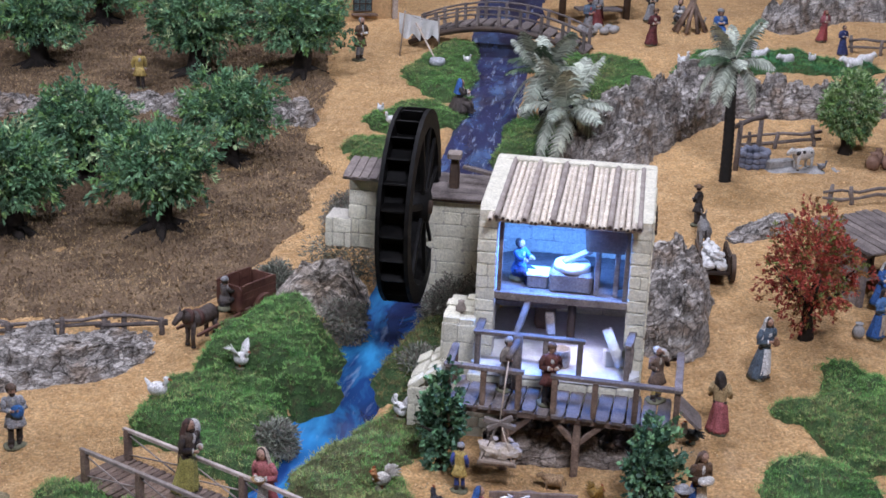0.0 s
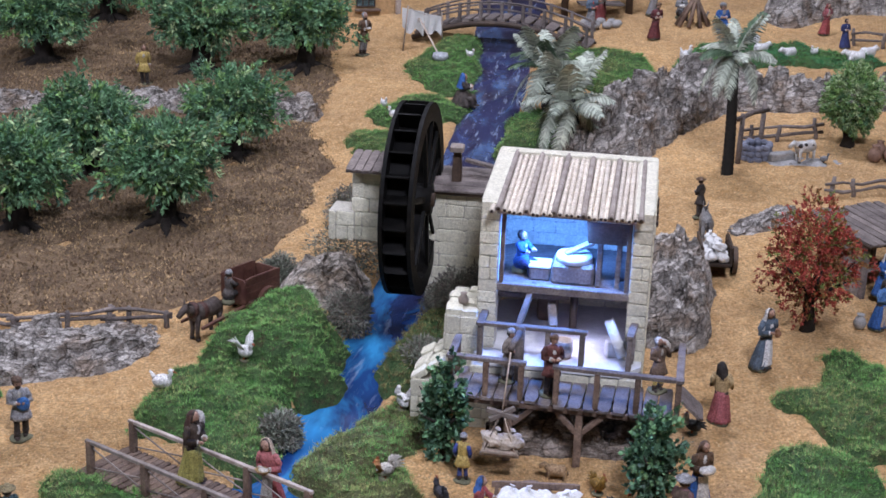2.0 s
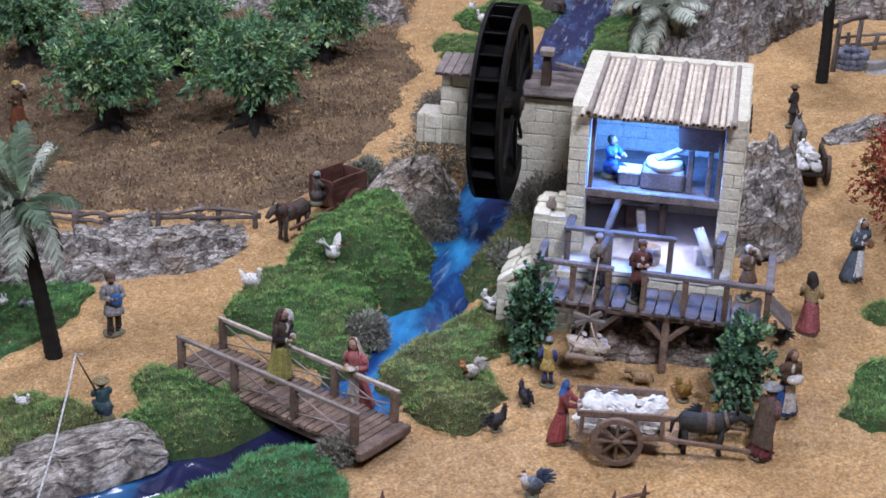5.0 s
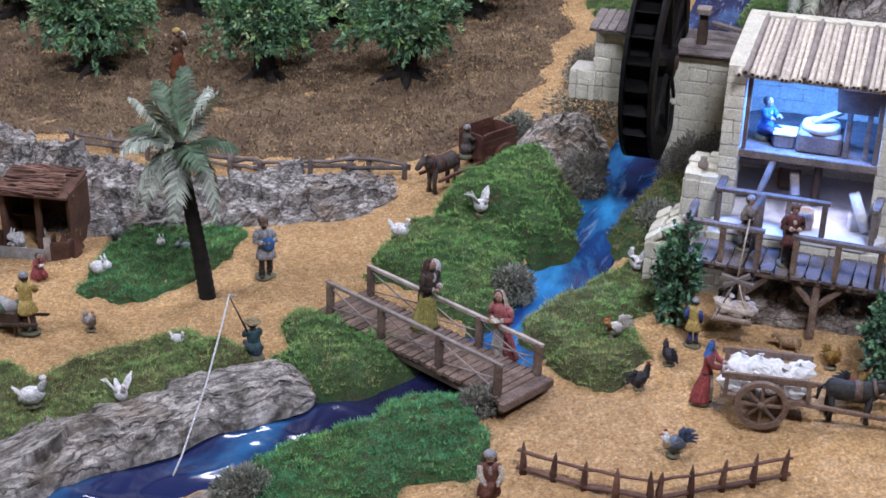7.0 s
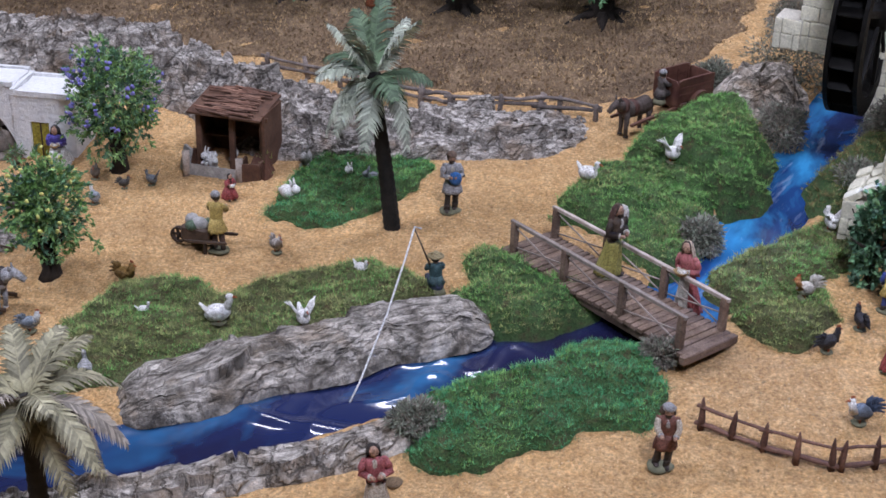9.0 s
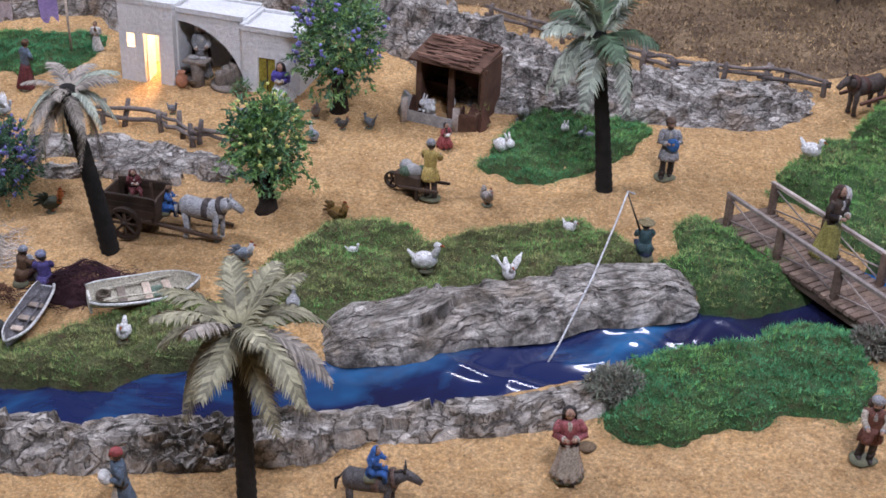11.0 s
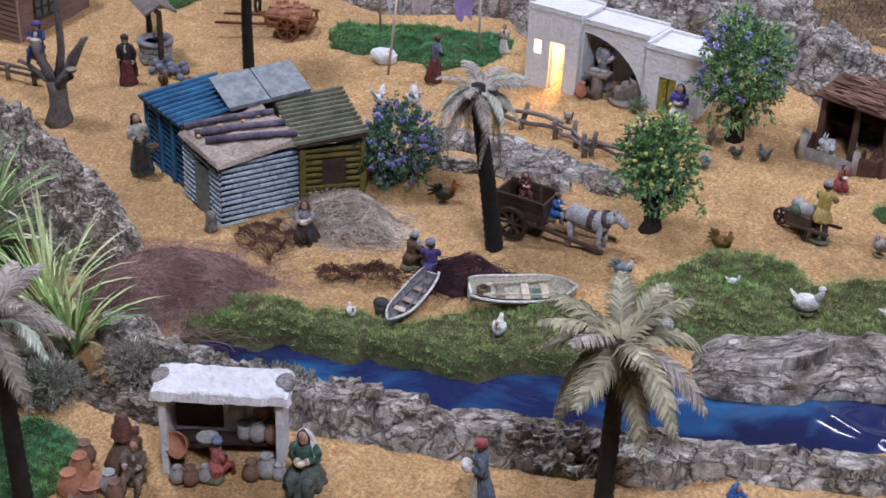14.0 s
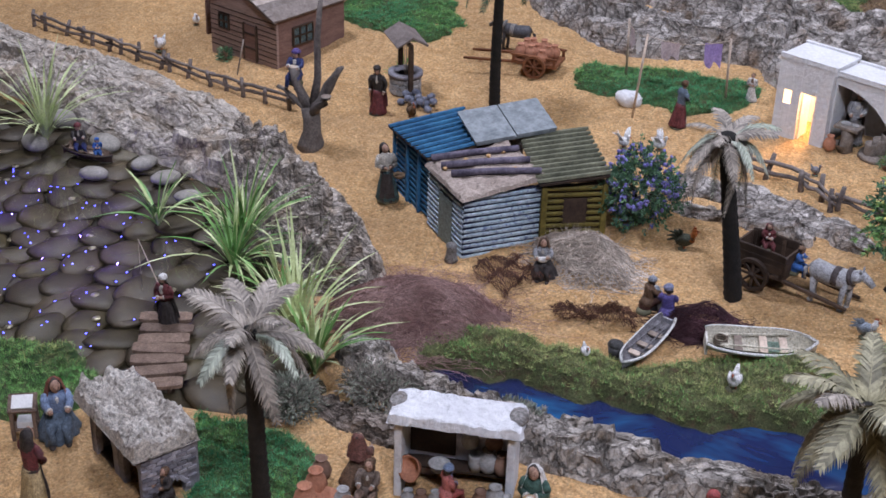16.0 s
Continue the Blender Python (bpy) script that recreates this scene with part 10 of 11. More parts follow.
def rubble_slab():
    n, m = 72, 28
    U, V = np.meshgrid(np.linspace(-0.008, Lr + 0.008, n), np.linspace(-0.016, Dr + 0.008, m), indexing="ij")
    q = np.c_[U.ravel(), V.ravel(), 0 * U.ravel()]
    top = Hr + 0.008 + 0.014 * np.abs(fbm(q * [60, 60, 1], 5, 4)) * 2 + 0.012 * fbm(q * [25, 25, 1], 6, 2) - 0.02 * np.abs(V.ravel() - Dr / 2)
    edge = (np.minimum(np.minimum(U, Lr - U), np.minimum(V + 0.008, Dr - V)).ravel() < -0.006)
    xyz = np.vstack([np.c_[q[:, :2] + 0.004 * np.c_[fbm(q * 60, 1, 2), fbm(q * 60, 2, 2)], np.where(edge, Hr - 0.002, top)], np.c_[q[:, :2], np.full(len(q), Hr - 0.004)]])
    i = np.arange(n * m).reshape(n, m)
    f = np.stack([i[:-1, :-1], i[:-1, 1:], i[1:, 1:], i[1:, :-1]], -1).reshape(-1, 4)
    part("roof", raw_mesh("roof", xyz, np.vstack([f, f + n * m]), [M_RUBBLE]), None, ruin, "rough grey rubble roof")


rubble_slab()
stand = thing("reading_stand", -1.435, 0.720, 50, "slanted wooden reading stand with papers and books", "stand")
part("top", Build().box((0, 0, 0.050), (0.036, 0.028, 0.004), rot=(25, 0, 0)), M_WOOD, stand)
for sx in (-0.014, 0.014):
    for sy in (-0.010, 0.010):
        block("leg", (0.005, 0.005, 0.048), M_WOOD, stand, pose(sx, sy, 0.024))
block("shelf", (0.032, 0.024, 0.003), M_WOOD, stand, pose(0, 0, 0.016))
part("paper", Build().box((0, -0.001, 0.053), (0.026, 0.020, 0.002), rot=(25, 0, 0)), M_SACK, stand, "white sheet of paper")
part("book", Build().box((0.002, 0.0, 0.022), (0.022, 0.018, 0.010)), M_SACK, stand, "thick pale book")
pot(-1.155, 0.700, 0.026, M_CLAY, "clay pot before the forge", None, 2)


# ---------------------------------------------------------------- rabbit hutch
t = thing("rabbit_hutch", -0.588, 1.932, -9, "brown wooden rabbit hutch with a bark roof and a small run", "hutch")
M_HUT = surface("hutch_wood", (0.075, 0.035, 0.022), (0.16, 0.085, 0.055), 0.75, 30, 200, 0.5, 0.002, grit=0.45)
Wh, Dh, Hh = 0.112, 0.070, 0.092
part("back_wall", Build().box((Wh / 2, Dh, Hh / 2), (Wh, 0.005, Hh + 0.02)), M_HUT, t)
part("side_wall", Build().box((Wh, Dh / 2, Hh / 2), (0.005, Dh, Hh + 0.02)), M_HUT, t)
part("side_wall", Build().box((0.0, Dh * 0.6, Hh / 2), (0.005, Dh * 0.8, Hh + 0.02)), M_HUT, t)
for cx in (0.004, Wh * 0.52, Wh - 0.004):
    block("post", (0.009, 0.008, Hh + 0.012), M_HUT, t, pose(cx, 0.010, Hh / 2 - 0.006))
block("shelf", (Wh * 0.5, 0.030, 0.004), M_HUT, t, pose(Wh * 0.28, Dh * 0.65, 0.046))
block("lintel", (Wh + 0.01, 0.006, 0.008), M_HUT, t, pose(Wh / 2, 0.008, Hh))
roof = part("roof", Build().box((0, 0, 0), (Wh + 0.006, Dh + 0.018, 0.004)), M_HUT, t, "bark covered roof", pose(Wh / 2 - 0.002, Dh / 2 - 0.004, Hh + 0.010, 7, 0, 0))
M_THATCH = surface("bark_strips", (0.10, 0.045, 0.03), (0.25, 0.14, 0.10), 0.9, 40, 220, 0.5, 0.002, vary="object")
for k in range(70):
    l = rng.uniform(0.025, 0.06)
    block("bark_strip", (l, rng.uniform(0.0018, 0.0045), 0.0025), M_THATCH, roof, pose(rng.uniform(-0.5, 0.5) * (Wh - l), -0.043 + 0.086 * k / 69, 0.0035 + rng.uniform(0, 0.003), rng.uniform(-10, 10), rng.uniform(-4, 4), rng.uniform(-16, 16)))
for a, c in (((-0.004, -0.022), (-0.004, 0.010)), ((Wh * 0.74, -0.026), (Wh, -0.018)), ((Wh, -0.018), (Wh, 0.010)), ((Wh * 0.74, -0.026), (Wh * 0.72, 0.008))):
    m = (Vector(a) + Vector(c)) / 2
    d = Vector(c) - Vector(a)
    block("run_board", (d.length + 0.004, 0.004, 0.034), M_HUT, t, pose(m.x, m.y, 0.014, 0, 0, math.degrees(math.atan2(d.y, d.x))))
for cx in (-0.004, Wh * 0.74):
    part("run_post", Build().tube([(cx, -0.024, -0.008), (cx, -0.024, 0.038)], 0.006, 8), M_REED_D, t)
part("run_mesh", Build().box((Wh * 0.36, -0.024, 0.010), (Wh * 0.72, 0.002, 0.018), bevel=0.0), M_CLAY_G, t, "grey low run fence")
patch("hay", [(-0.515, 1.915), (-0.475, 1.905), (-0.470, 1.94), (-0.505, 1.955)], 0.034, 0.02, [M_NET_B, M_GRASS_O, M_GRASS_R], "dry hay and leaves in the hutch run", "hay", 151, 50000, 0.012, 0.0015)
solid("slate", Build().box((0, 0, 0.02), (0.006, 0.022, 0.040), rot=(0, 14, 0)), [M_CLAY_G], -0.600, 1.925, 40, "grey slate leaning on the hutch", "slate")


# ---------------------------------------------------------------- brown house, well, stump
M_PINKW = surface("pink_brown_boards", (0.28, 0.19, 0.16), (0.44, 0.31, 0.26), 0.8, 20, 160, 0.4, 0.002, stretch=(1, 1, 6))
M_REDW = surface("red_brown_boards", (0.15, 0.085, 0.068), (0.26, 0.155, 0.125), 0.8, 20, 160, 0.4, 0.002, stretch=(1, 1, 6))
t = thing("wooden_house", -2.072, 1.725, 2, "brown boarded house with a shingle gable roof", "house")
Wb, Db, Hb = 0.195, 0.185, 0.098
gable = Build().add([(-Wb, 0, -0.02), (0, 0, -0.02), (0, 0, Hb), (-Wb / 2, 0, Hb + 0.045), (-Wb, 0, Hb), (-Wb, 0.006, -0.02), (0, 0.006, -0.02), (0, 0.006, Hb), (-Wb / 2, 0.006, Hb + 0.045), (-Wb, 0.006, Hb)],
                    [(0, 1, 2, 3, 4), (9, 8, 7, 6, 5), (0, 5, 6, 1), (1, 6, 7, 2), (4, 9, 5, 0)], 0, False)
part("gable_wall", gable, M_PINKW, t)
part("side_wall", Build().box((-0.002, Db / 2 + 0.005, Hb / 2 - 0.01), (0.006, Db, Hb + 0.02), bevel=0.05), M_REDW, t)
part("side_wall", Build().box((-Wb + 0.003, Db / 2 + 0.005, Hb / 2 - 0.01), (0.006, Db, Hb + 0.02), bevel=0.05), M_REDW, t)
part("back_wall", Build().box((-Wb / 2, Db + 0.005, Hb / 2 - 0.01), (Wb, 0.006, Hb + 0.02), bevel=0.05), M_REDW, t)
pitch = math.degrees(math.atan2(0.045, Wb / 2))
for s in (-1, 1):
    r1 = part("roof_side", Build().box((0, 0, 0), (0.120, Db + 0.03, 0.004)), M_WOOD_G, t, "grey-pink shingle roof", pose(-Wb / 2 + s * 0.052, Db / 2, Hb + 0.026, 0, s * pitch, 0))
    for k in range(7):
        block("roof_board", (0.0175, Db + 0.032, 0.003), M_REED_D, r1, pose(-0.052 + 0.0172 * k, 0, 0.003, 0, 5, 0))


def window(parent, at, w, h, rows=2, cols=2):
    f = part("window", Build().box((0, 0.001, 0), (w, 0.003, h)), paint(0.10, 0.16, 0.17, 0.25), parent, "dark glazed window", at)
    for k in range(cols + 1):
        block("glazing_bar", (0.003, 0.005, h), M_WOOD_D, f, pose(-w / 2 + w * k / cols, -0.001, 0))
    for k in range(rows + 1):
        block("glazing_bar", (w + 0.003, 0.005, 0.003), M_WOOD_D, f, pose(0, -0.001, -h / 2 + h * k / rows))


window(t, pose(-0.152, -0.001, 0.062), 0.028, 0.030)
window(t, pose(0.0025, 0.070, 0.055, 0, 0, 90), 0.055, 0.038, 2, 3)
door = part("door", Build().box((0, 0, 0), (0.034, 0.004, 0.072)), M_REDW, t, "brown plank door with dark frame", pose(-0.075, -0.001, 0.036))
for dx in (-0.018, 0.018):
    block("frame", (0.004, 0.006, 0.076), M_WOOD_D, door, pose(dx, -0.001, 0))
for dz in (-0.012, 0.018):
    block("batten", (0.034, 0.005, 0.003), M_WOOD_D, door, pose(0, -0.002, dz))
for k in range(9):
    block("board_joint", (Wb, 0.0016, 0.0010), M_WOOD_D, t, pose(-Wb / 2, -0.0006, 0.006 + 0.0105 * k))
tuft(-2.205, 1.70, (0.014, 0.014, 0.016), 160, [M_LEAF, M_LEAF_D], "small green potted bush before the house", 300, 0.010, "potted_bush")
pot(-2.205, 1.70, 0.018, M_CLAY_D, "dark flower pot before the house", None, 2)
ob = solid("broom", Build().tube([(0, 0, 0.0), (0.012, 0.01, 0.075)], 0.0016, 6), [M_REED], -2.12, 1.66, 0, "pale broom stick leaning over the fence", "broom")

t = thing("small_kiosk", -2.33, 1.80, 0, "narrow brown wooden shelter with a statue niche", "shelter")
part("wall", Build().box((0, 0.02, 0.045), (0.05, 0.006, 0.11)).box((-0.023, 0, 0.045), (0.006, 0.05, 0.11)).box((0.023, 0, 0.045), (0.006, 0.05, 0.11)), M_REDW, t)
part("roof", Build().box((0, 0, 0.104), (0.062, 0.06, 0.006)), M_WOOD_G, t)

well = thing("well", -1.768, 1.775, -30, "round stone well with a little shingle roof on dark posts", "well")
for k in range(14):
    w = 360 * k / 14
    for r_ in range(3):
        block("stone", (0.012, 0.008, 0.0105), M_CLAY_G, well, pose(0, 0, 0, 0, 0, w + (12 if r_ % 2 else 0)) @ pose(0, -0.026, 0.004 + 0.011 * r_), 0.2)
part("rim", Build().lathe([(0.022, 0.034), (0.033, 0.034), (0.033, 0.041), (0.022, 0.041), (0.022, 0.034)], 20), M_GREYBRICK, well, "grey stone rim")
part("shaft", Build().tube([(0, 0, 0.0), (0, 0, 0.020)], 0.022, 16), M_WOOD_D, well, "dark well shaft")
for s in (-1, 1):
    block("post", (0.009, 0.009, 0.110), M_WOOD_D, well, pose(s * 0.034, 0, 0.050))
block("beam", (0.078, 0.007, 0.007), M_WOOD_D, well, pose(0, 0, 0.100))
for s in (-1, 1):
    part("roof_side", Build().box((0, 0, 0), (0.092, 0.036, 0.004)), M_WOOD_G, well, "grey-brown shingle roof", pose(0, s * 0.014, 0.112, s * -30, 0, 0))
for dx in (-0.006, 0.006):
    part("rope", Build().tube([(dx, 0, 0.098), (dx, 0, 0.022)], 0.0008, 4), M_REED, well)
for k in range(14):
    x, y = -1.735 + 0.018 * (k % 5) + rng.uniform(-0.004, 0.004), 1.725 + 0.014 * (k // 5)
    solid("stone", Build().box((0, 0, 0), (0.017 * rng.uniform(0.7, 1.2), 0.012, 0.011), rot=(rng.uniform(-25, 25), rng.uniform(-25, 25), 0), bevel=0.28), [surface("blue_grey_stone", (0.09, 0.10, 0.14), (0.25, 0.26, 0.31), 0.85, 40, 200, 0.4, 0.002)] if k == 0 else [bpy.data.materials["blue_grey_stone"]], x, y, k * 50, "rounded blue-grey stone of the trough beside the well", "stone", "trough stones", z=gz(x, y) + 0.006 + (0.010 if k % 2 else 0))
pot(-1.785, 1.715, 0.034, M_CLAY, "terracotta jug beside the well", None, 0)

b = Build()
b.tube([(0, 0, -0.01), (0.001, 0, 0.012), (0.004, 0, 0.035), (0.000, 0.002, 0.06), (-0.004, 0.004, 0.085)], [0.030, 0.023, 0.019, 0.018, 0.019], 14)
for pts, radii in (([(-0.004, 0.002, 0.076), (-0.026, 0, 0.104), (-0.046, 0.002, 0.128), (-0.052, 0.004, 0.16)], [0.013, 0.011, 0.0105, 0.0115]),
                   ([(0.0, 0.002, 0.078), (0.022, 0.008, 0.105), (0.034, 0.012, 0.135), (0.052, 0.018, 0.165), (0.064, 0.02, 0.185)], [0.012, 0.010, 0.009, 0.008, 0.007]),
                   ([(0.004, 0, 0.076), (0.030, -0.008, 0.100), (0.050, -0.010, 0.112), (0.056, -0.010, 0.130)], [0.011, 0.009, 0.008, 0.009]),
                   ([(-0.014, 0, 0.084), (-0.044, -0.008, 0.098), (-0.066, -0.012, 0.112), (-0.082, -0.012, 0.118)], [0.008, 0.006, 0.005, 0.003]),
                   ([(-0.002, 0.008, 0.08), (0.004, 0.016, 0.15), (0.002, 0.024, 0.23), (0.008, 0.028, 0.31)], [0.010, 0.0075, 0.007, 0.006]),
                   ([(-0.046, 0.002, 0.128), (-0.066, 0.006, 0.140), (-0.076, 0.008, 0.158)], [0.006, 0.005, 0.003])):
    b.tube(pts, radii, 10)
p = np.array(b.v)
p += 0.010 * np.c_[fbm(p * 75, 1, 3), fbm(p * 60, 2, 3), 0.5 * fbm(p * 60, 3, 3)]
b.v = [tuple(q) for q in p]
for k_ in range(len(b.v)):
    b.v[k_] = tuple(c * 0.85 for c in b.v[k_])
stump = thing("forked_stump", -1.745, 1.512, 0, "dead grey-brown forked tree stump with cut branches", "tree stump")
part("trunk", b, surface("dead_wood", (0.09, 0.075, 0.065), (0.22, 0.19, 0.17), 0.9, 40, 200, 0.8, 0.003, grit=0.5), stump)
for c in ((-0.0445, 0.0035, 0.1362), (0.0476, -0.0085, 0.1107)):
    part("cut_face", Build().tube([c, (c[0], c[1], c[2] + 0.001)], 0.0095, 10), M_REED, stump, "pale sawn face")


# ---------------------------------------------------------------- clothes lines and house clutter
def clothes_line(p, q, h, cloths, label, shared=False):
    t = thing("clothes_line", *p, 0, label, "clothes line", "clothes lines")
    o = Vector((*p, gz(*p)))
    e = Vector((*q, gz(*q))) - o
    if not shared:
        part("pole", Build().tube([(0, 0, -0.005), (0.012, 0.006, h)], 0.0022, 7), M_REED, t)
    part("pole", Build().tube([e, e + Vector((-0.004, 0, h * 0.74))], 0.0022, 7), M_REED, t)
    a, c = Vector((0.012, 0.006, h * 0.98)), e + Vector((-0.004, 0, h * 0.72))
    part("line", Build().tube([a.lerp(c, s) - Vector((0, 0, 0.012 * math.sin(math.pi * s))) for s in np.linspace(0, 1, 7)], 0.0006, 4), M_REED, t)
    for u, w, hh, mat, lab in cloths:
        n, m = 9, 6
        d = (c - a).normalized()
        base = a.lerp(c, u) - Vector((0, 0, 0.012 * math.sin(math.pi * u)))
        v = []
        for i in range(n):
            for j in range(m):
                s = i / (n - 1) - 0.5
                v.append(base + d * w * s + Vector((d.y, -d.x, 0)) * 0.005 * math.sin(s * 14 + j * 0.5) * (j / m) + Vector((0, 0, -hh * j / (m - 1) * (1 - 0.15 * math.sin(9 * s)))))
        f = [(i * m + j, (i + 1) * m + j, (i + 1) * m + j + 1, i * m + j + 1) for i in range(n - 1) for j in range(m - 1)]
        me = Build().add(v, f).mesh("cloth", [mat], False)
        part("cloth", me, None, t, lab)
    return t


M_LILACC = surface("lilac_cloth", (0.30, 0.22, 0.48), (0.42, 0.32, 0.60), 0.9, 40, 260, 0.4, 0.002)
M_PINKC = surface("faded_pink_cloth", (0.42, 0.34, 0.35), (0.58, 0.50, 0.50), 0.9, 40, 260, 0.4, 0.002)
clothes_line((-1.335, 1.895), (-1.235, 2.035), 0.156, [(0.28, 0.035, 0.030, M_PINKC, "faded pink cloth"), (0.80, 0.034, 0.040, M_LILACC, "lilac cloth")], "clothes line on two pale poles with drying cloths")
clothes_line((0.600, 3.46), (0.705, 3.485), 0.112, [(0.15, 0.06, 0.055, M_SACK, "white sheet"), (0.75, 0.05, 0.045, M_SACK, "white shirt")], "clothes line with white washing below the arched bridge")
clothes_line((-1.335, 1.895), (-1.445, 2.03), 0.156, [(0.42, 0.034, 0.030, M_SACK, "grey-white cloth"), (0.76, 0.040, 0.032, M_PINKC, "faded pink cloth")], "second clothes line with pale cloths beside the lawn", True)
rock = Build().ball((0, 0, 0.011), (0.026, 0.019, 0.017), 0, 14, 10)
p = np.array(rock.v)
rock.v = [tuple(q) for q in p * (1 + 0.35 * fbm(p * 55, 4, 3))[:, None]]
rock.s = [False] * len(rock.f)
solid("white_boulder", rock, [M_WHITE], -1.372, 1.937, 20, "round white boulder on the lawn edge", "stone")
solid("wash_pot", Build().lathe([(0.012, 0), (0.020, 0.010), (0.018, 0.020), (0.013, 0.018), (0.013, 0.006)], 14), [paint(0.50, 0.52, 0.55)], 0.666, 3.300, 0, "pale wash tub on the grass below the washing", "tub", z=gz(0.666, 3.30) + 0.016)
b = Build().tube([(0.666, 3.302, gz(0.666, 3.302) + 0.024), (0.654, 3.38, gz(0.654, 3.38) + 0.05), (0.640, 3.462, gz(0.64, 3.462) + 0.078)], 0.0024, 6)
tagged(new("wash_stick", b.mesh("wash_stick", [M_REED])), "long pale stick leaning out of the wash tub", "stick")

hm = house.matrix_basis
def at_house(x, y, z=0.0):
    q = hm @ Vector((x, y, z))
    return q.x, q.y, q.z


x, y, z = at_house(0.135, 0.008)
M_STOOL = surface("grey_brown_stoneware", (0.17, 0.14, 0.115), (0.33, 0.28, 0.235), 0.9, 60, 260, 0.6, 0.002, grit=0.45)
t = thing("baker_table", x, y, 0, "small grey stone table with dough on it", "table")
part("top", Build().box((0, 0, 0.042), (0.042, 0.026, 0.005), rot=(3, 0, 0)), M_STOOL, t)
part("foot", Build().lathe([(0.012, -0.004), (0.010, 0.016), (0.012, 0.040)], 12), M_STOOL, t)
part("dough", Build().ball((-0.006, 0, 0.046), (0.009, 0.007, 0.004)).ball((0.009, 0.002, 0.046), (0.007, 0.005, 0.003)), M_CLAY_G, t, "pale lumps of dough")
for lx, ly, h, kind, mat, label in [(0.112, -0.004, 0.026, 0, M_CLAY, "small terracotta jug beside the lit door"), (0.128, 0.008, 0.018, 1, M_STOOL, "shallow brown bowl before the porch"), (0.186, 0.018, 0.030, 2, M_STOOL, "woven grey-brown basket in the porch"), (0.196, 0.030, 0.036, 2, M_STOOL, "tall grey basket in the porch"), (0.178, 0.006, 0.026, 2, M_STOOL, "brown basket before the porch"), (0.222, -0.016, 0.016, 1, M_CLAY_D, "low pot with a green plant by the door")]:
    x, y, z = at_house(lx, ly)
    pot(x, y, h, mat, label, None, kind)
x, y, z = at_house(0.222, -0.016)
tuft(x, y, (0.012, 0.012, 0.012), 161, [M_LEAF, M_LEAF_OL], "small green plant in a low pot", 200, 0.008, "potted_bush", 0.008)
x, y, z = at_house(0.19, 0.02)
solid("slab", Build().tube([(0, 0, -0.002), (0, 0, 0.004)], [0.036, 0.034], 14), [M_STOOL], x, y, 0, "flat grey-brown stone slab under the baskets", "slab")
x, y, z = at_house(0.131, 0.036)
figure(x, y, 0.094, 12, (0.30, 0.29, 0.29), (0.46, 0.47, 0.49), (0.46, 0.48, 0.50), "baker in a grey cloak bending over the table", "robe", "out", None, "cap")


# ---------------------------------------------------------------- right-hand hut, pen and far things
t = thing("plank_hut", 1.115, 1.965, 18, "open grey plank hut with a loose board roof", "hut")
for lx, ly in ((0, 0), (0.12, 0), (0, 0.10), (0.12, 0.10)):
    block("post", (0.009, 0.009, 0.105), M_WOOD_G, t, pose(lx, ly, 0.045))
part("side_wall", Build().box((-0.002, 0.055, 0.045), (0.005, 0.10, 0.095)), M_WOOD_G, t)
part("back_wall", Build().box((0.06, 0.105, 0.045), (0.12, 0.005, 0.095)), M_WOOD_G, t)
roof = part("roof", Build().box((0, 0, 0), (0.155, 0.145, 0.003)), M_WOOD_D, t, "loose board roof", pose(0.06, 0.05, 0.100, 6, 0, 0))
for k in range(9):
    block("board", (0.0150, 0.150 * rng.uniform(0.92, 1.03), 0.004), M_WOOD_G, roof, pose(-0.070 + 0.0175 * k, 0, 0.004, 0, rng.uniform(-3, 3), rng.uniform(-1.5, 1.5)))
block("shelf", (0.10, 0.03, 0.004), M_WOOD_G, t, pose(0.06, 0.02, 0.040))
figure(1.135, 1.945, 0.075, 20, BLUE, BLUE, WHITE, "figure in bright blue with a white veil at the hut", "robe", "out", None, "veil", z=gz(1.135, 1.945) + 0.01)
figure(1.092, 1.862, 0.085, 40, BLUE, (0.10, 0.25, 0.55), DARK, "woman in a bright blue dress before the hut", "robe", "front", None, "hair")
pot(1.066, 1.868, 0.024, M_CLAY_G, "grey jar before the hut", None, 0)

for k in range(11):
    w = 6.28 * k / 11
    x, y = 1.178 + 0.026 * math.cos(w), 2.575 + 0.022 * math.sin(w)
    for r_ in range(3):
        solid("stone", Build().box((0, 0, 0), (0.017 * rng.uniform(0.7, 1.2), 0.013, 0.012), rot=(rng.uniform(-18, 18), rng.uniform(-18, 18), 0), bevel=0.28), [bpy.data.materials["blue_grey_stone"]], x, y, k * 40, "rounded blue-grey stone of the pen trough", "stone", "trough stones", z=gz(x, y) + 0.005 + 0.011 * r_)
for x, y in ((1.135, 2.56), (1.205, 2.62)):
    solid("pen_post", Build().tube([(0, 0, -0.01), (0.002, 0, 0.10)], [0.006, 0.005], 8), [M_WOOD_G], x, y, 0, "rough grey post of the animal pen", "post", "pen posts")
block_t = thing("pen_beam", 1.17, 2.59, 38, "rough branch laid across the pen posts", "beam")
part("beam", Build().tube([(-0.06, 0, 0.085), (0, 0, 0.09), (0.06, 0, 0.086)], 0.005, 7), M_WOOD_G, block_t)
solid("feed_trough", Build().box((0, 0, 0.008), (0.06, 0.022, 0.016)), [M_CLAY_G], 1.225, 2.555, 10, "low grey feeding trough beside the cow", "trough")
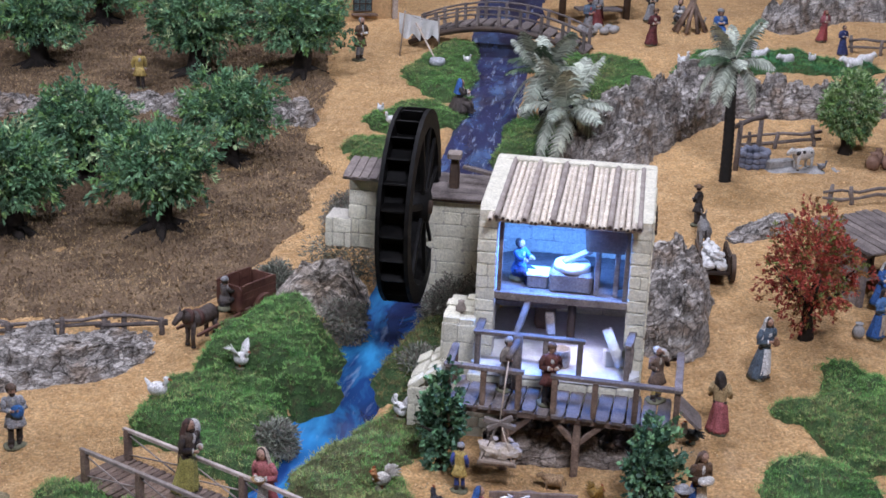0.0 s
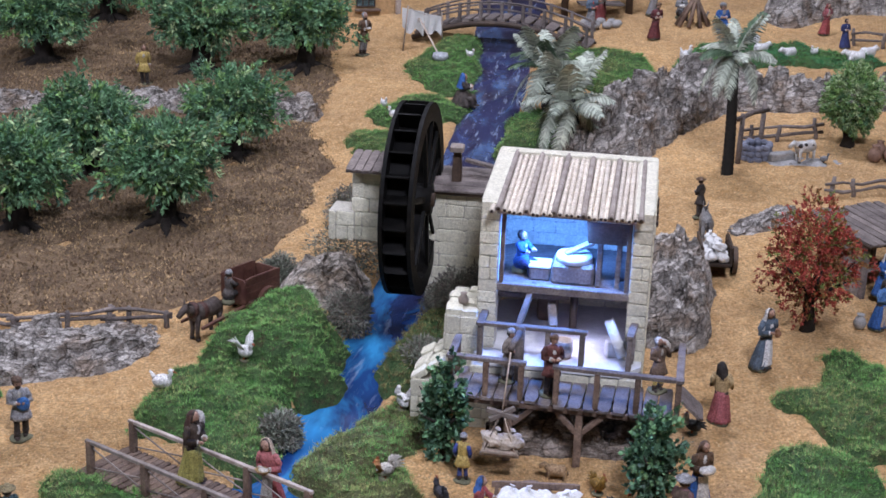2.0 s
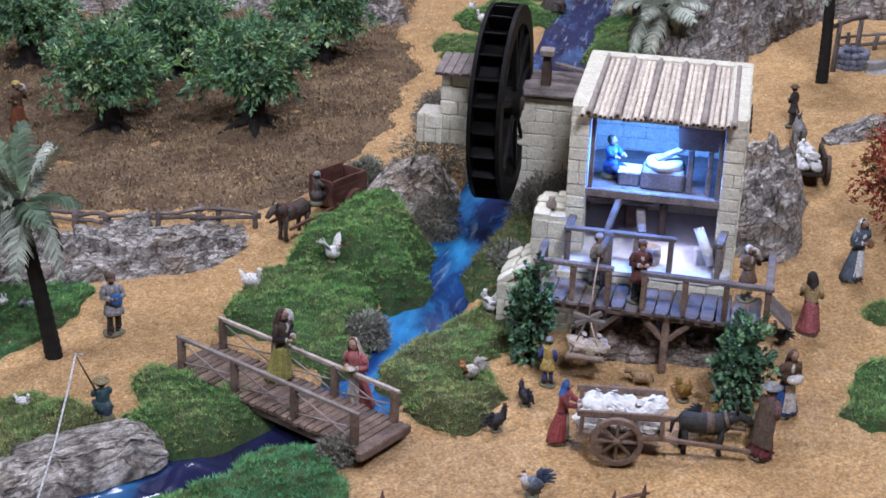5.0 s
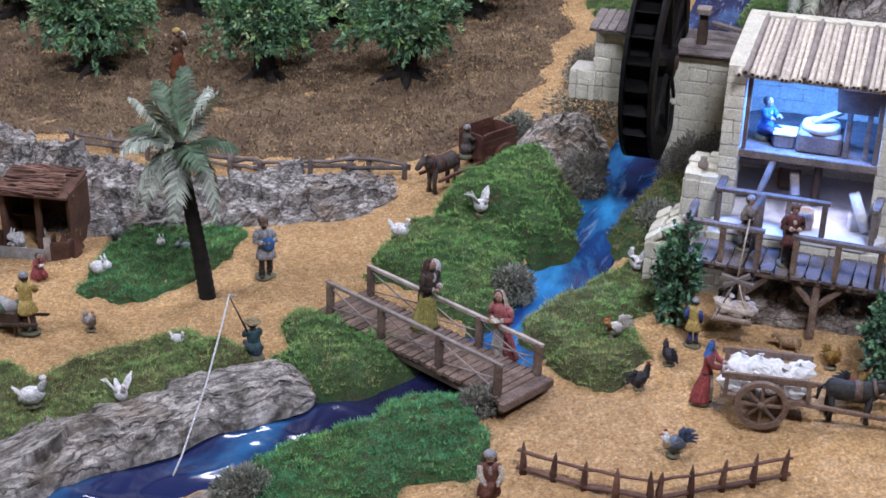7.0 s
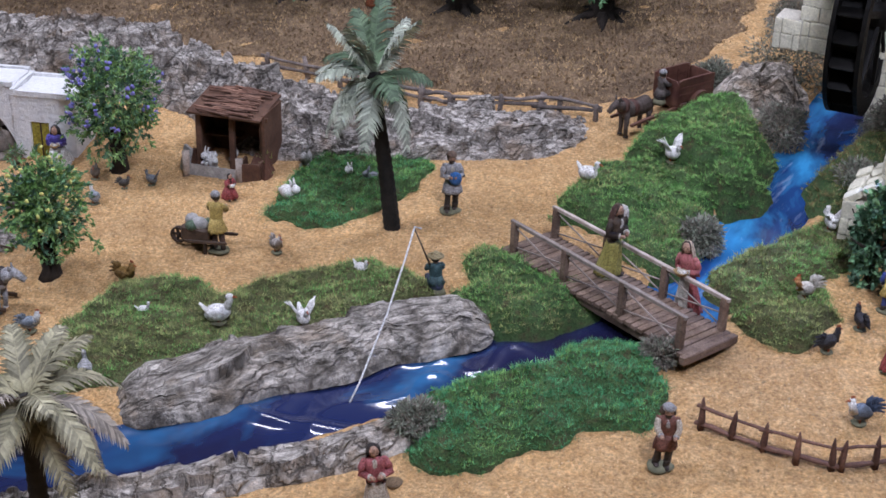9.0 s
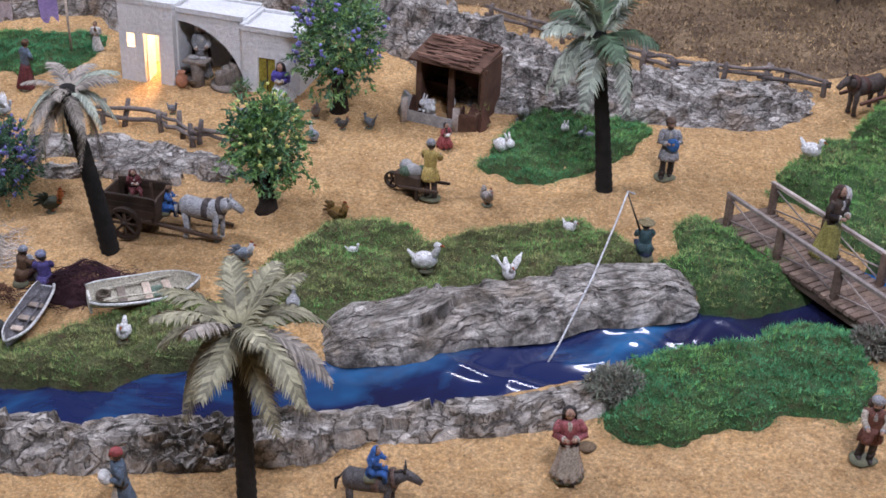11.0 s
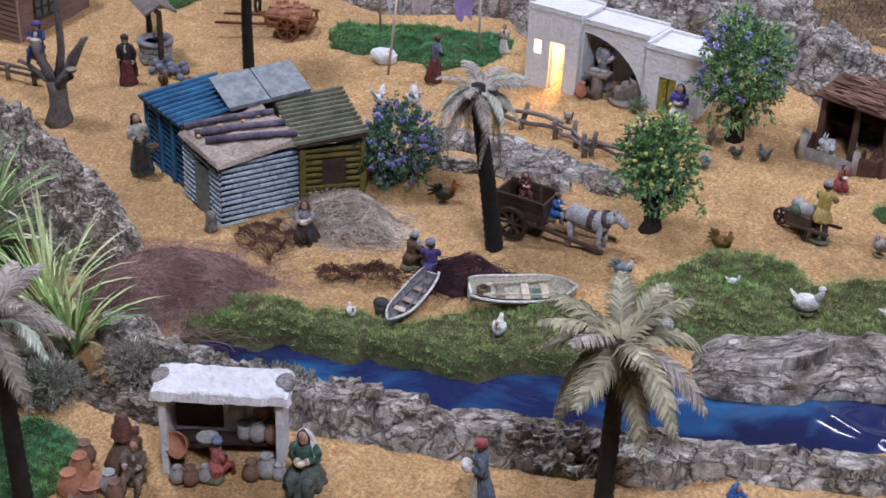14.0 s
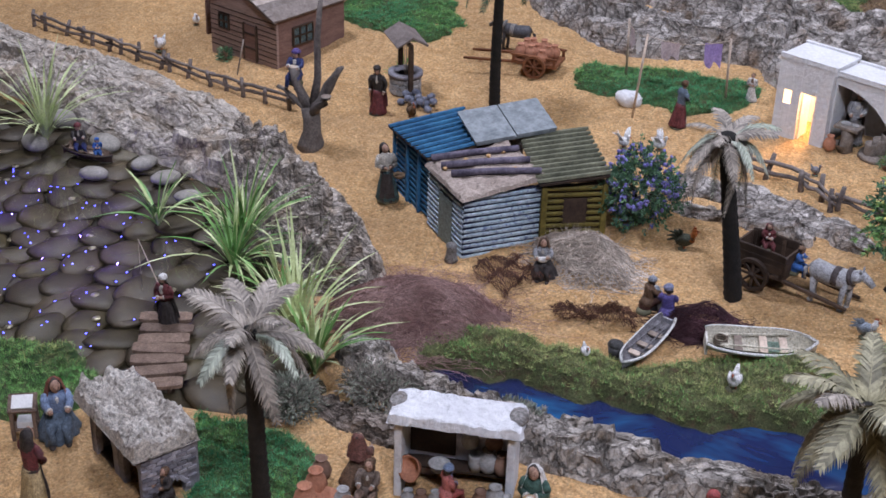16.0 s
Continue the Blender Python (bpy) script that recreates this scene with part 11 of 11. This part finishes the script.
for x, y, h in ((1.40, 2.505, 0.034), (1.43, 2.50, 0.034), (1.425, 2.535, 0.030)):
    pot(x, y, h, M_CLAY_D, "dark brown round jar beside the tree", None, 0)
patch("gravel", [(1.19, 2.53), (1.25, 2.50), (1.33, 2.51), (1.36, 2.54), (1.26, 2.58), (1.19, 2.57)], 0.003, 0.03, [M_CLAY_G, M_CLAY_G], "pale grey gravel under the cow", "gravel", 170, 12000, 0.004, 0.002)

t = thing("wood_pile", 1.375, 3.50, 0, "tepee of dark brown sticks on the far sand", "wood pile")
for k in range(9):
    w = 6.28 * k / 9
    part("stick", Build().tube([(0.045 * math.cos(w), 0.035 * math.sin(w), 0), (0.006 * math.cos(w + 2), 0.006 * math.sin(w + 2), 0.085)], [0.006, 0.004], 6), M_WOOD, t)
t = thing("ochre_house", 0.555, 3.80, 6, "ochre plastered house with a wooden lattice window", "house")
part("front_wall", Build().box((0, 0.05, 0.09), (0.155, 0.10, 0.20), bevel=0.02), surface("ochre_plaster", (0.42, 0.26, 0.12), (0.55, 0.36, 0.18), 0.9, 20, 140, 0.8, 0.003), t)
part("roof", Build().box((0, 0.05, 0.195), (0.18, 0.13, 0.012)), M_WOOD, t)
window(t, pose(-0.005, -0.002, 0.055), 0.050, 0.060, 3, 3)
block("window_shelf", (0.07, 0.02, 0.006), M_WOOD, t, pose(0, -0.008, 0.016))
block("corner_post", (0.014, 0.014, 0.20), M_REED_D, t, pose(0.085, -0.006, 0.09))
t = thing("far_stall", 1.16, 3.66, 0, "dark wooden market stall with posts and an awning", "stall")
for lx in (-0.09, 0.0, 0.09):
    part("post", Build().tube([(lx, 0, -0.01), (lx, 0, 0.16)], 0.010, 8), M_WOOD_D, t)
part("awning", Build().box((0, 0.03, 0.165), (0.24, 0.13, 0.006), rot=(8, 0, 0)), M_WOOD, t)
part("table", Build().box((0, -0.03, 0.035), (0.12, 0.05, 0.006)), M_WOOD_G, t)
t = thing("rubble_hearth", 1.14, 3.55, 0, "low ring of grey stones on the far sand", "hearth")
for k in range(9):
    w = 6.28 * k / 9
    part("stone", Build().ball((0.045 * math.cos(w), 0.03 * math.sin(w), 0.008), (0.014, 0.012, 0.010), 0, 8, 6), M_CLAY_G, t)
solid("log", Build().tube([(-0.07, 0, 0.02), (0, 0.01, 0.05), (0.10, 0.03, 0.13)], [0.026, 0.022, 0.016], 9), [M_BARK_B], 1.72, 3.52, 20, "fallen pale bark log at the far rocks", "log")
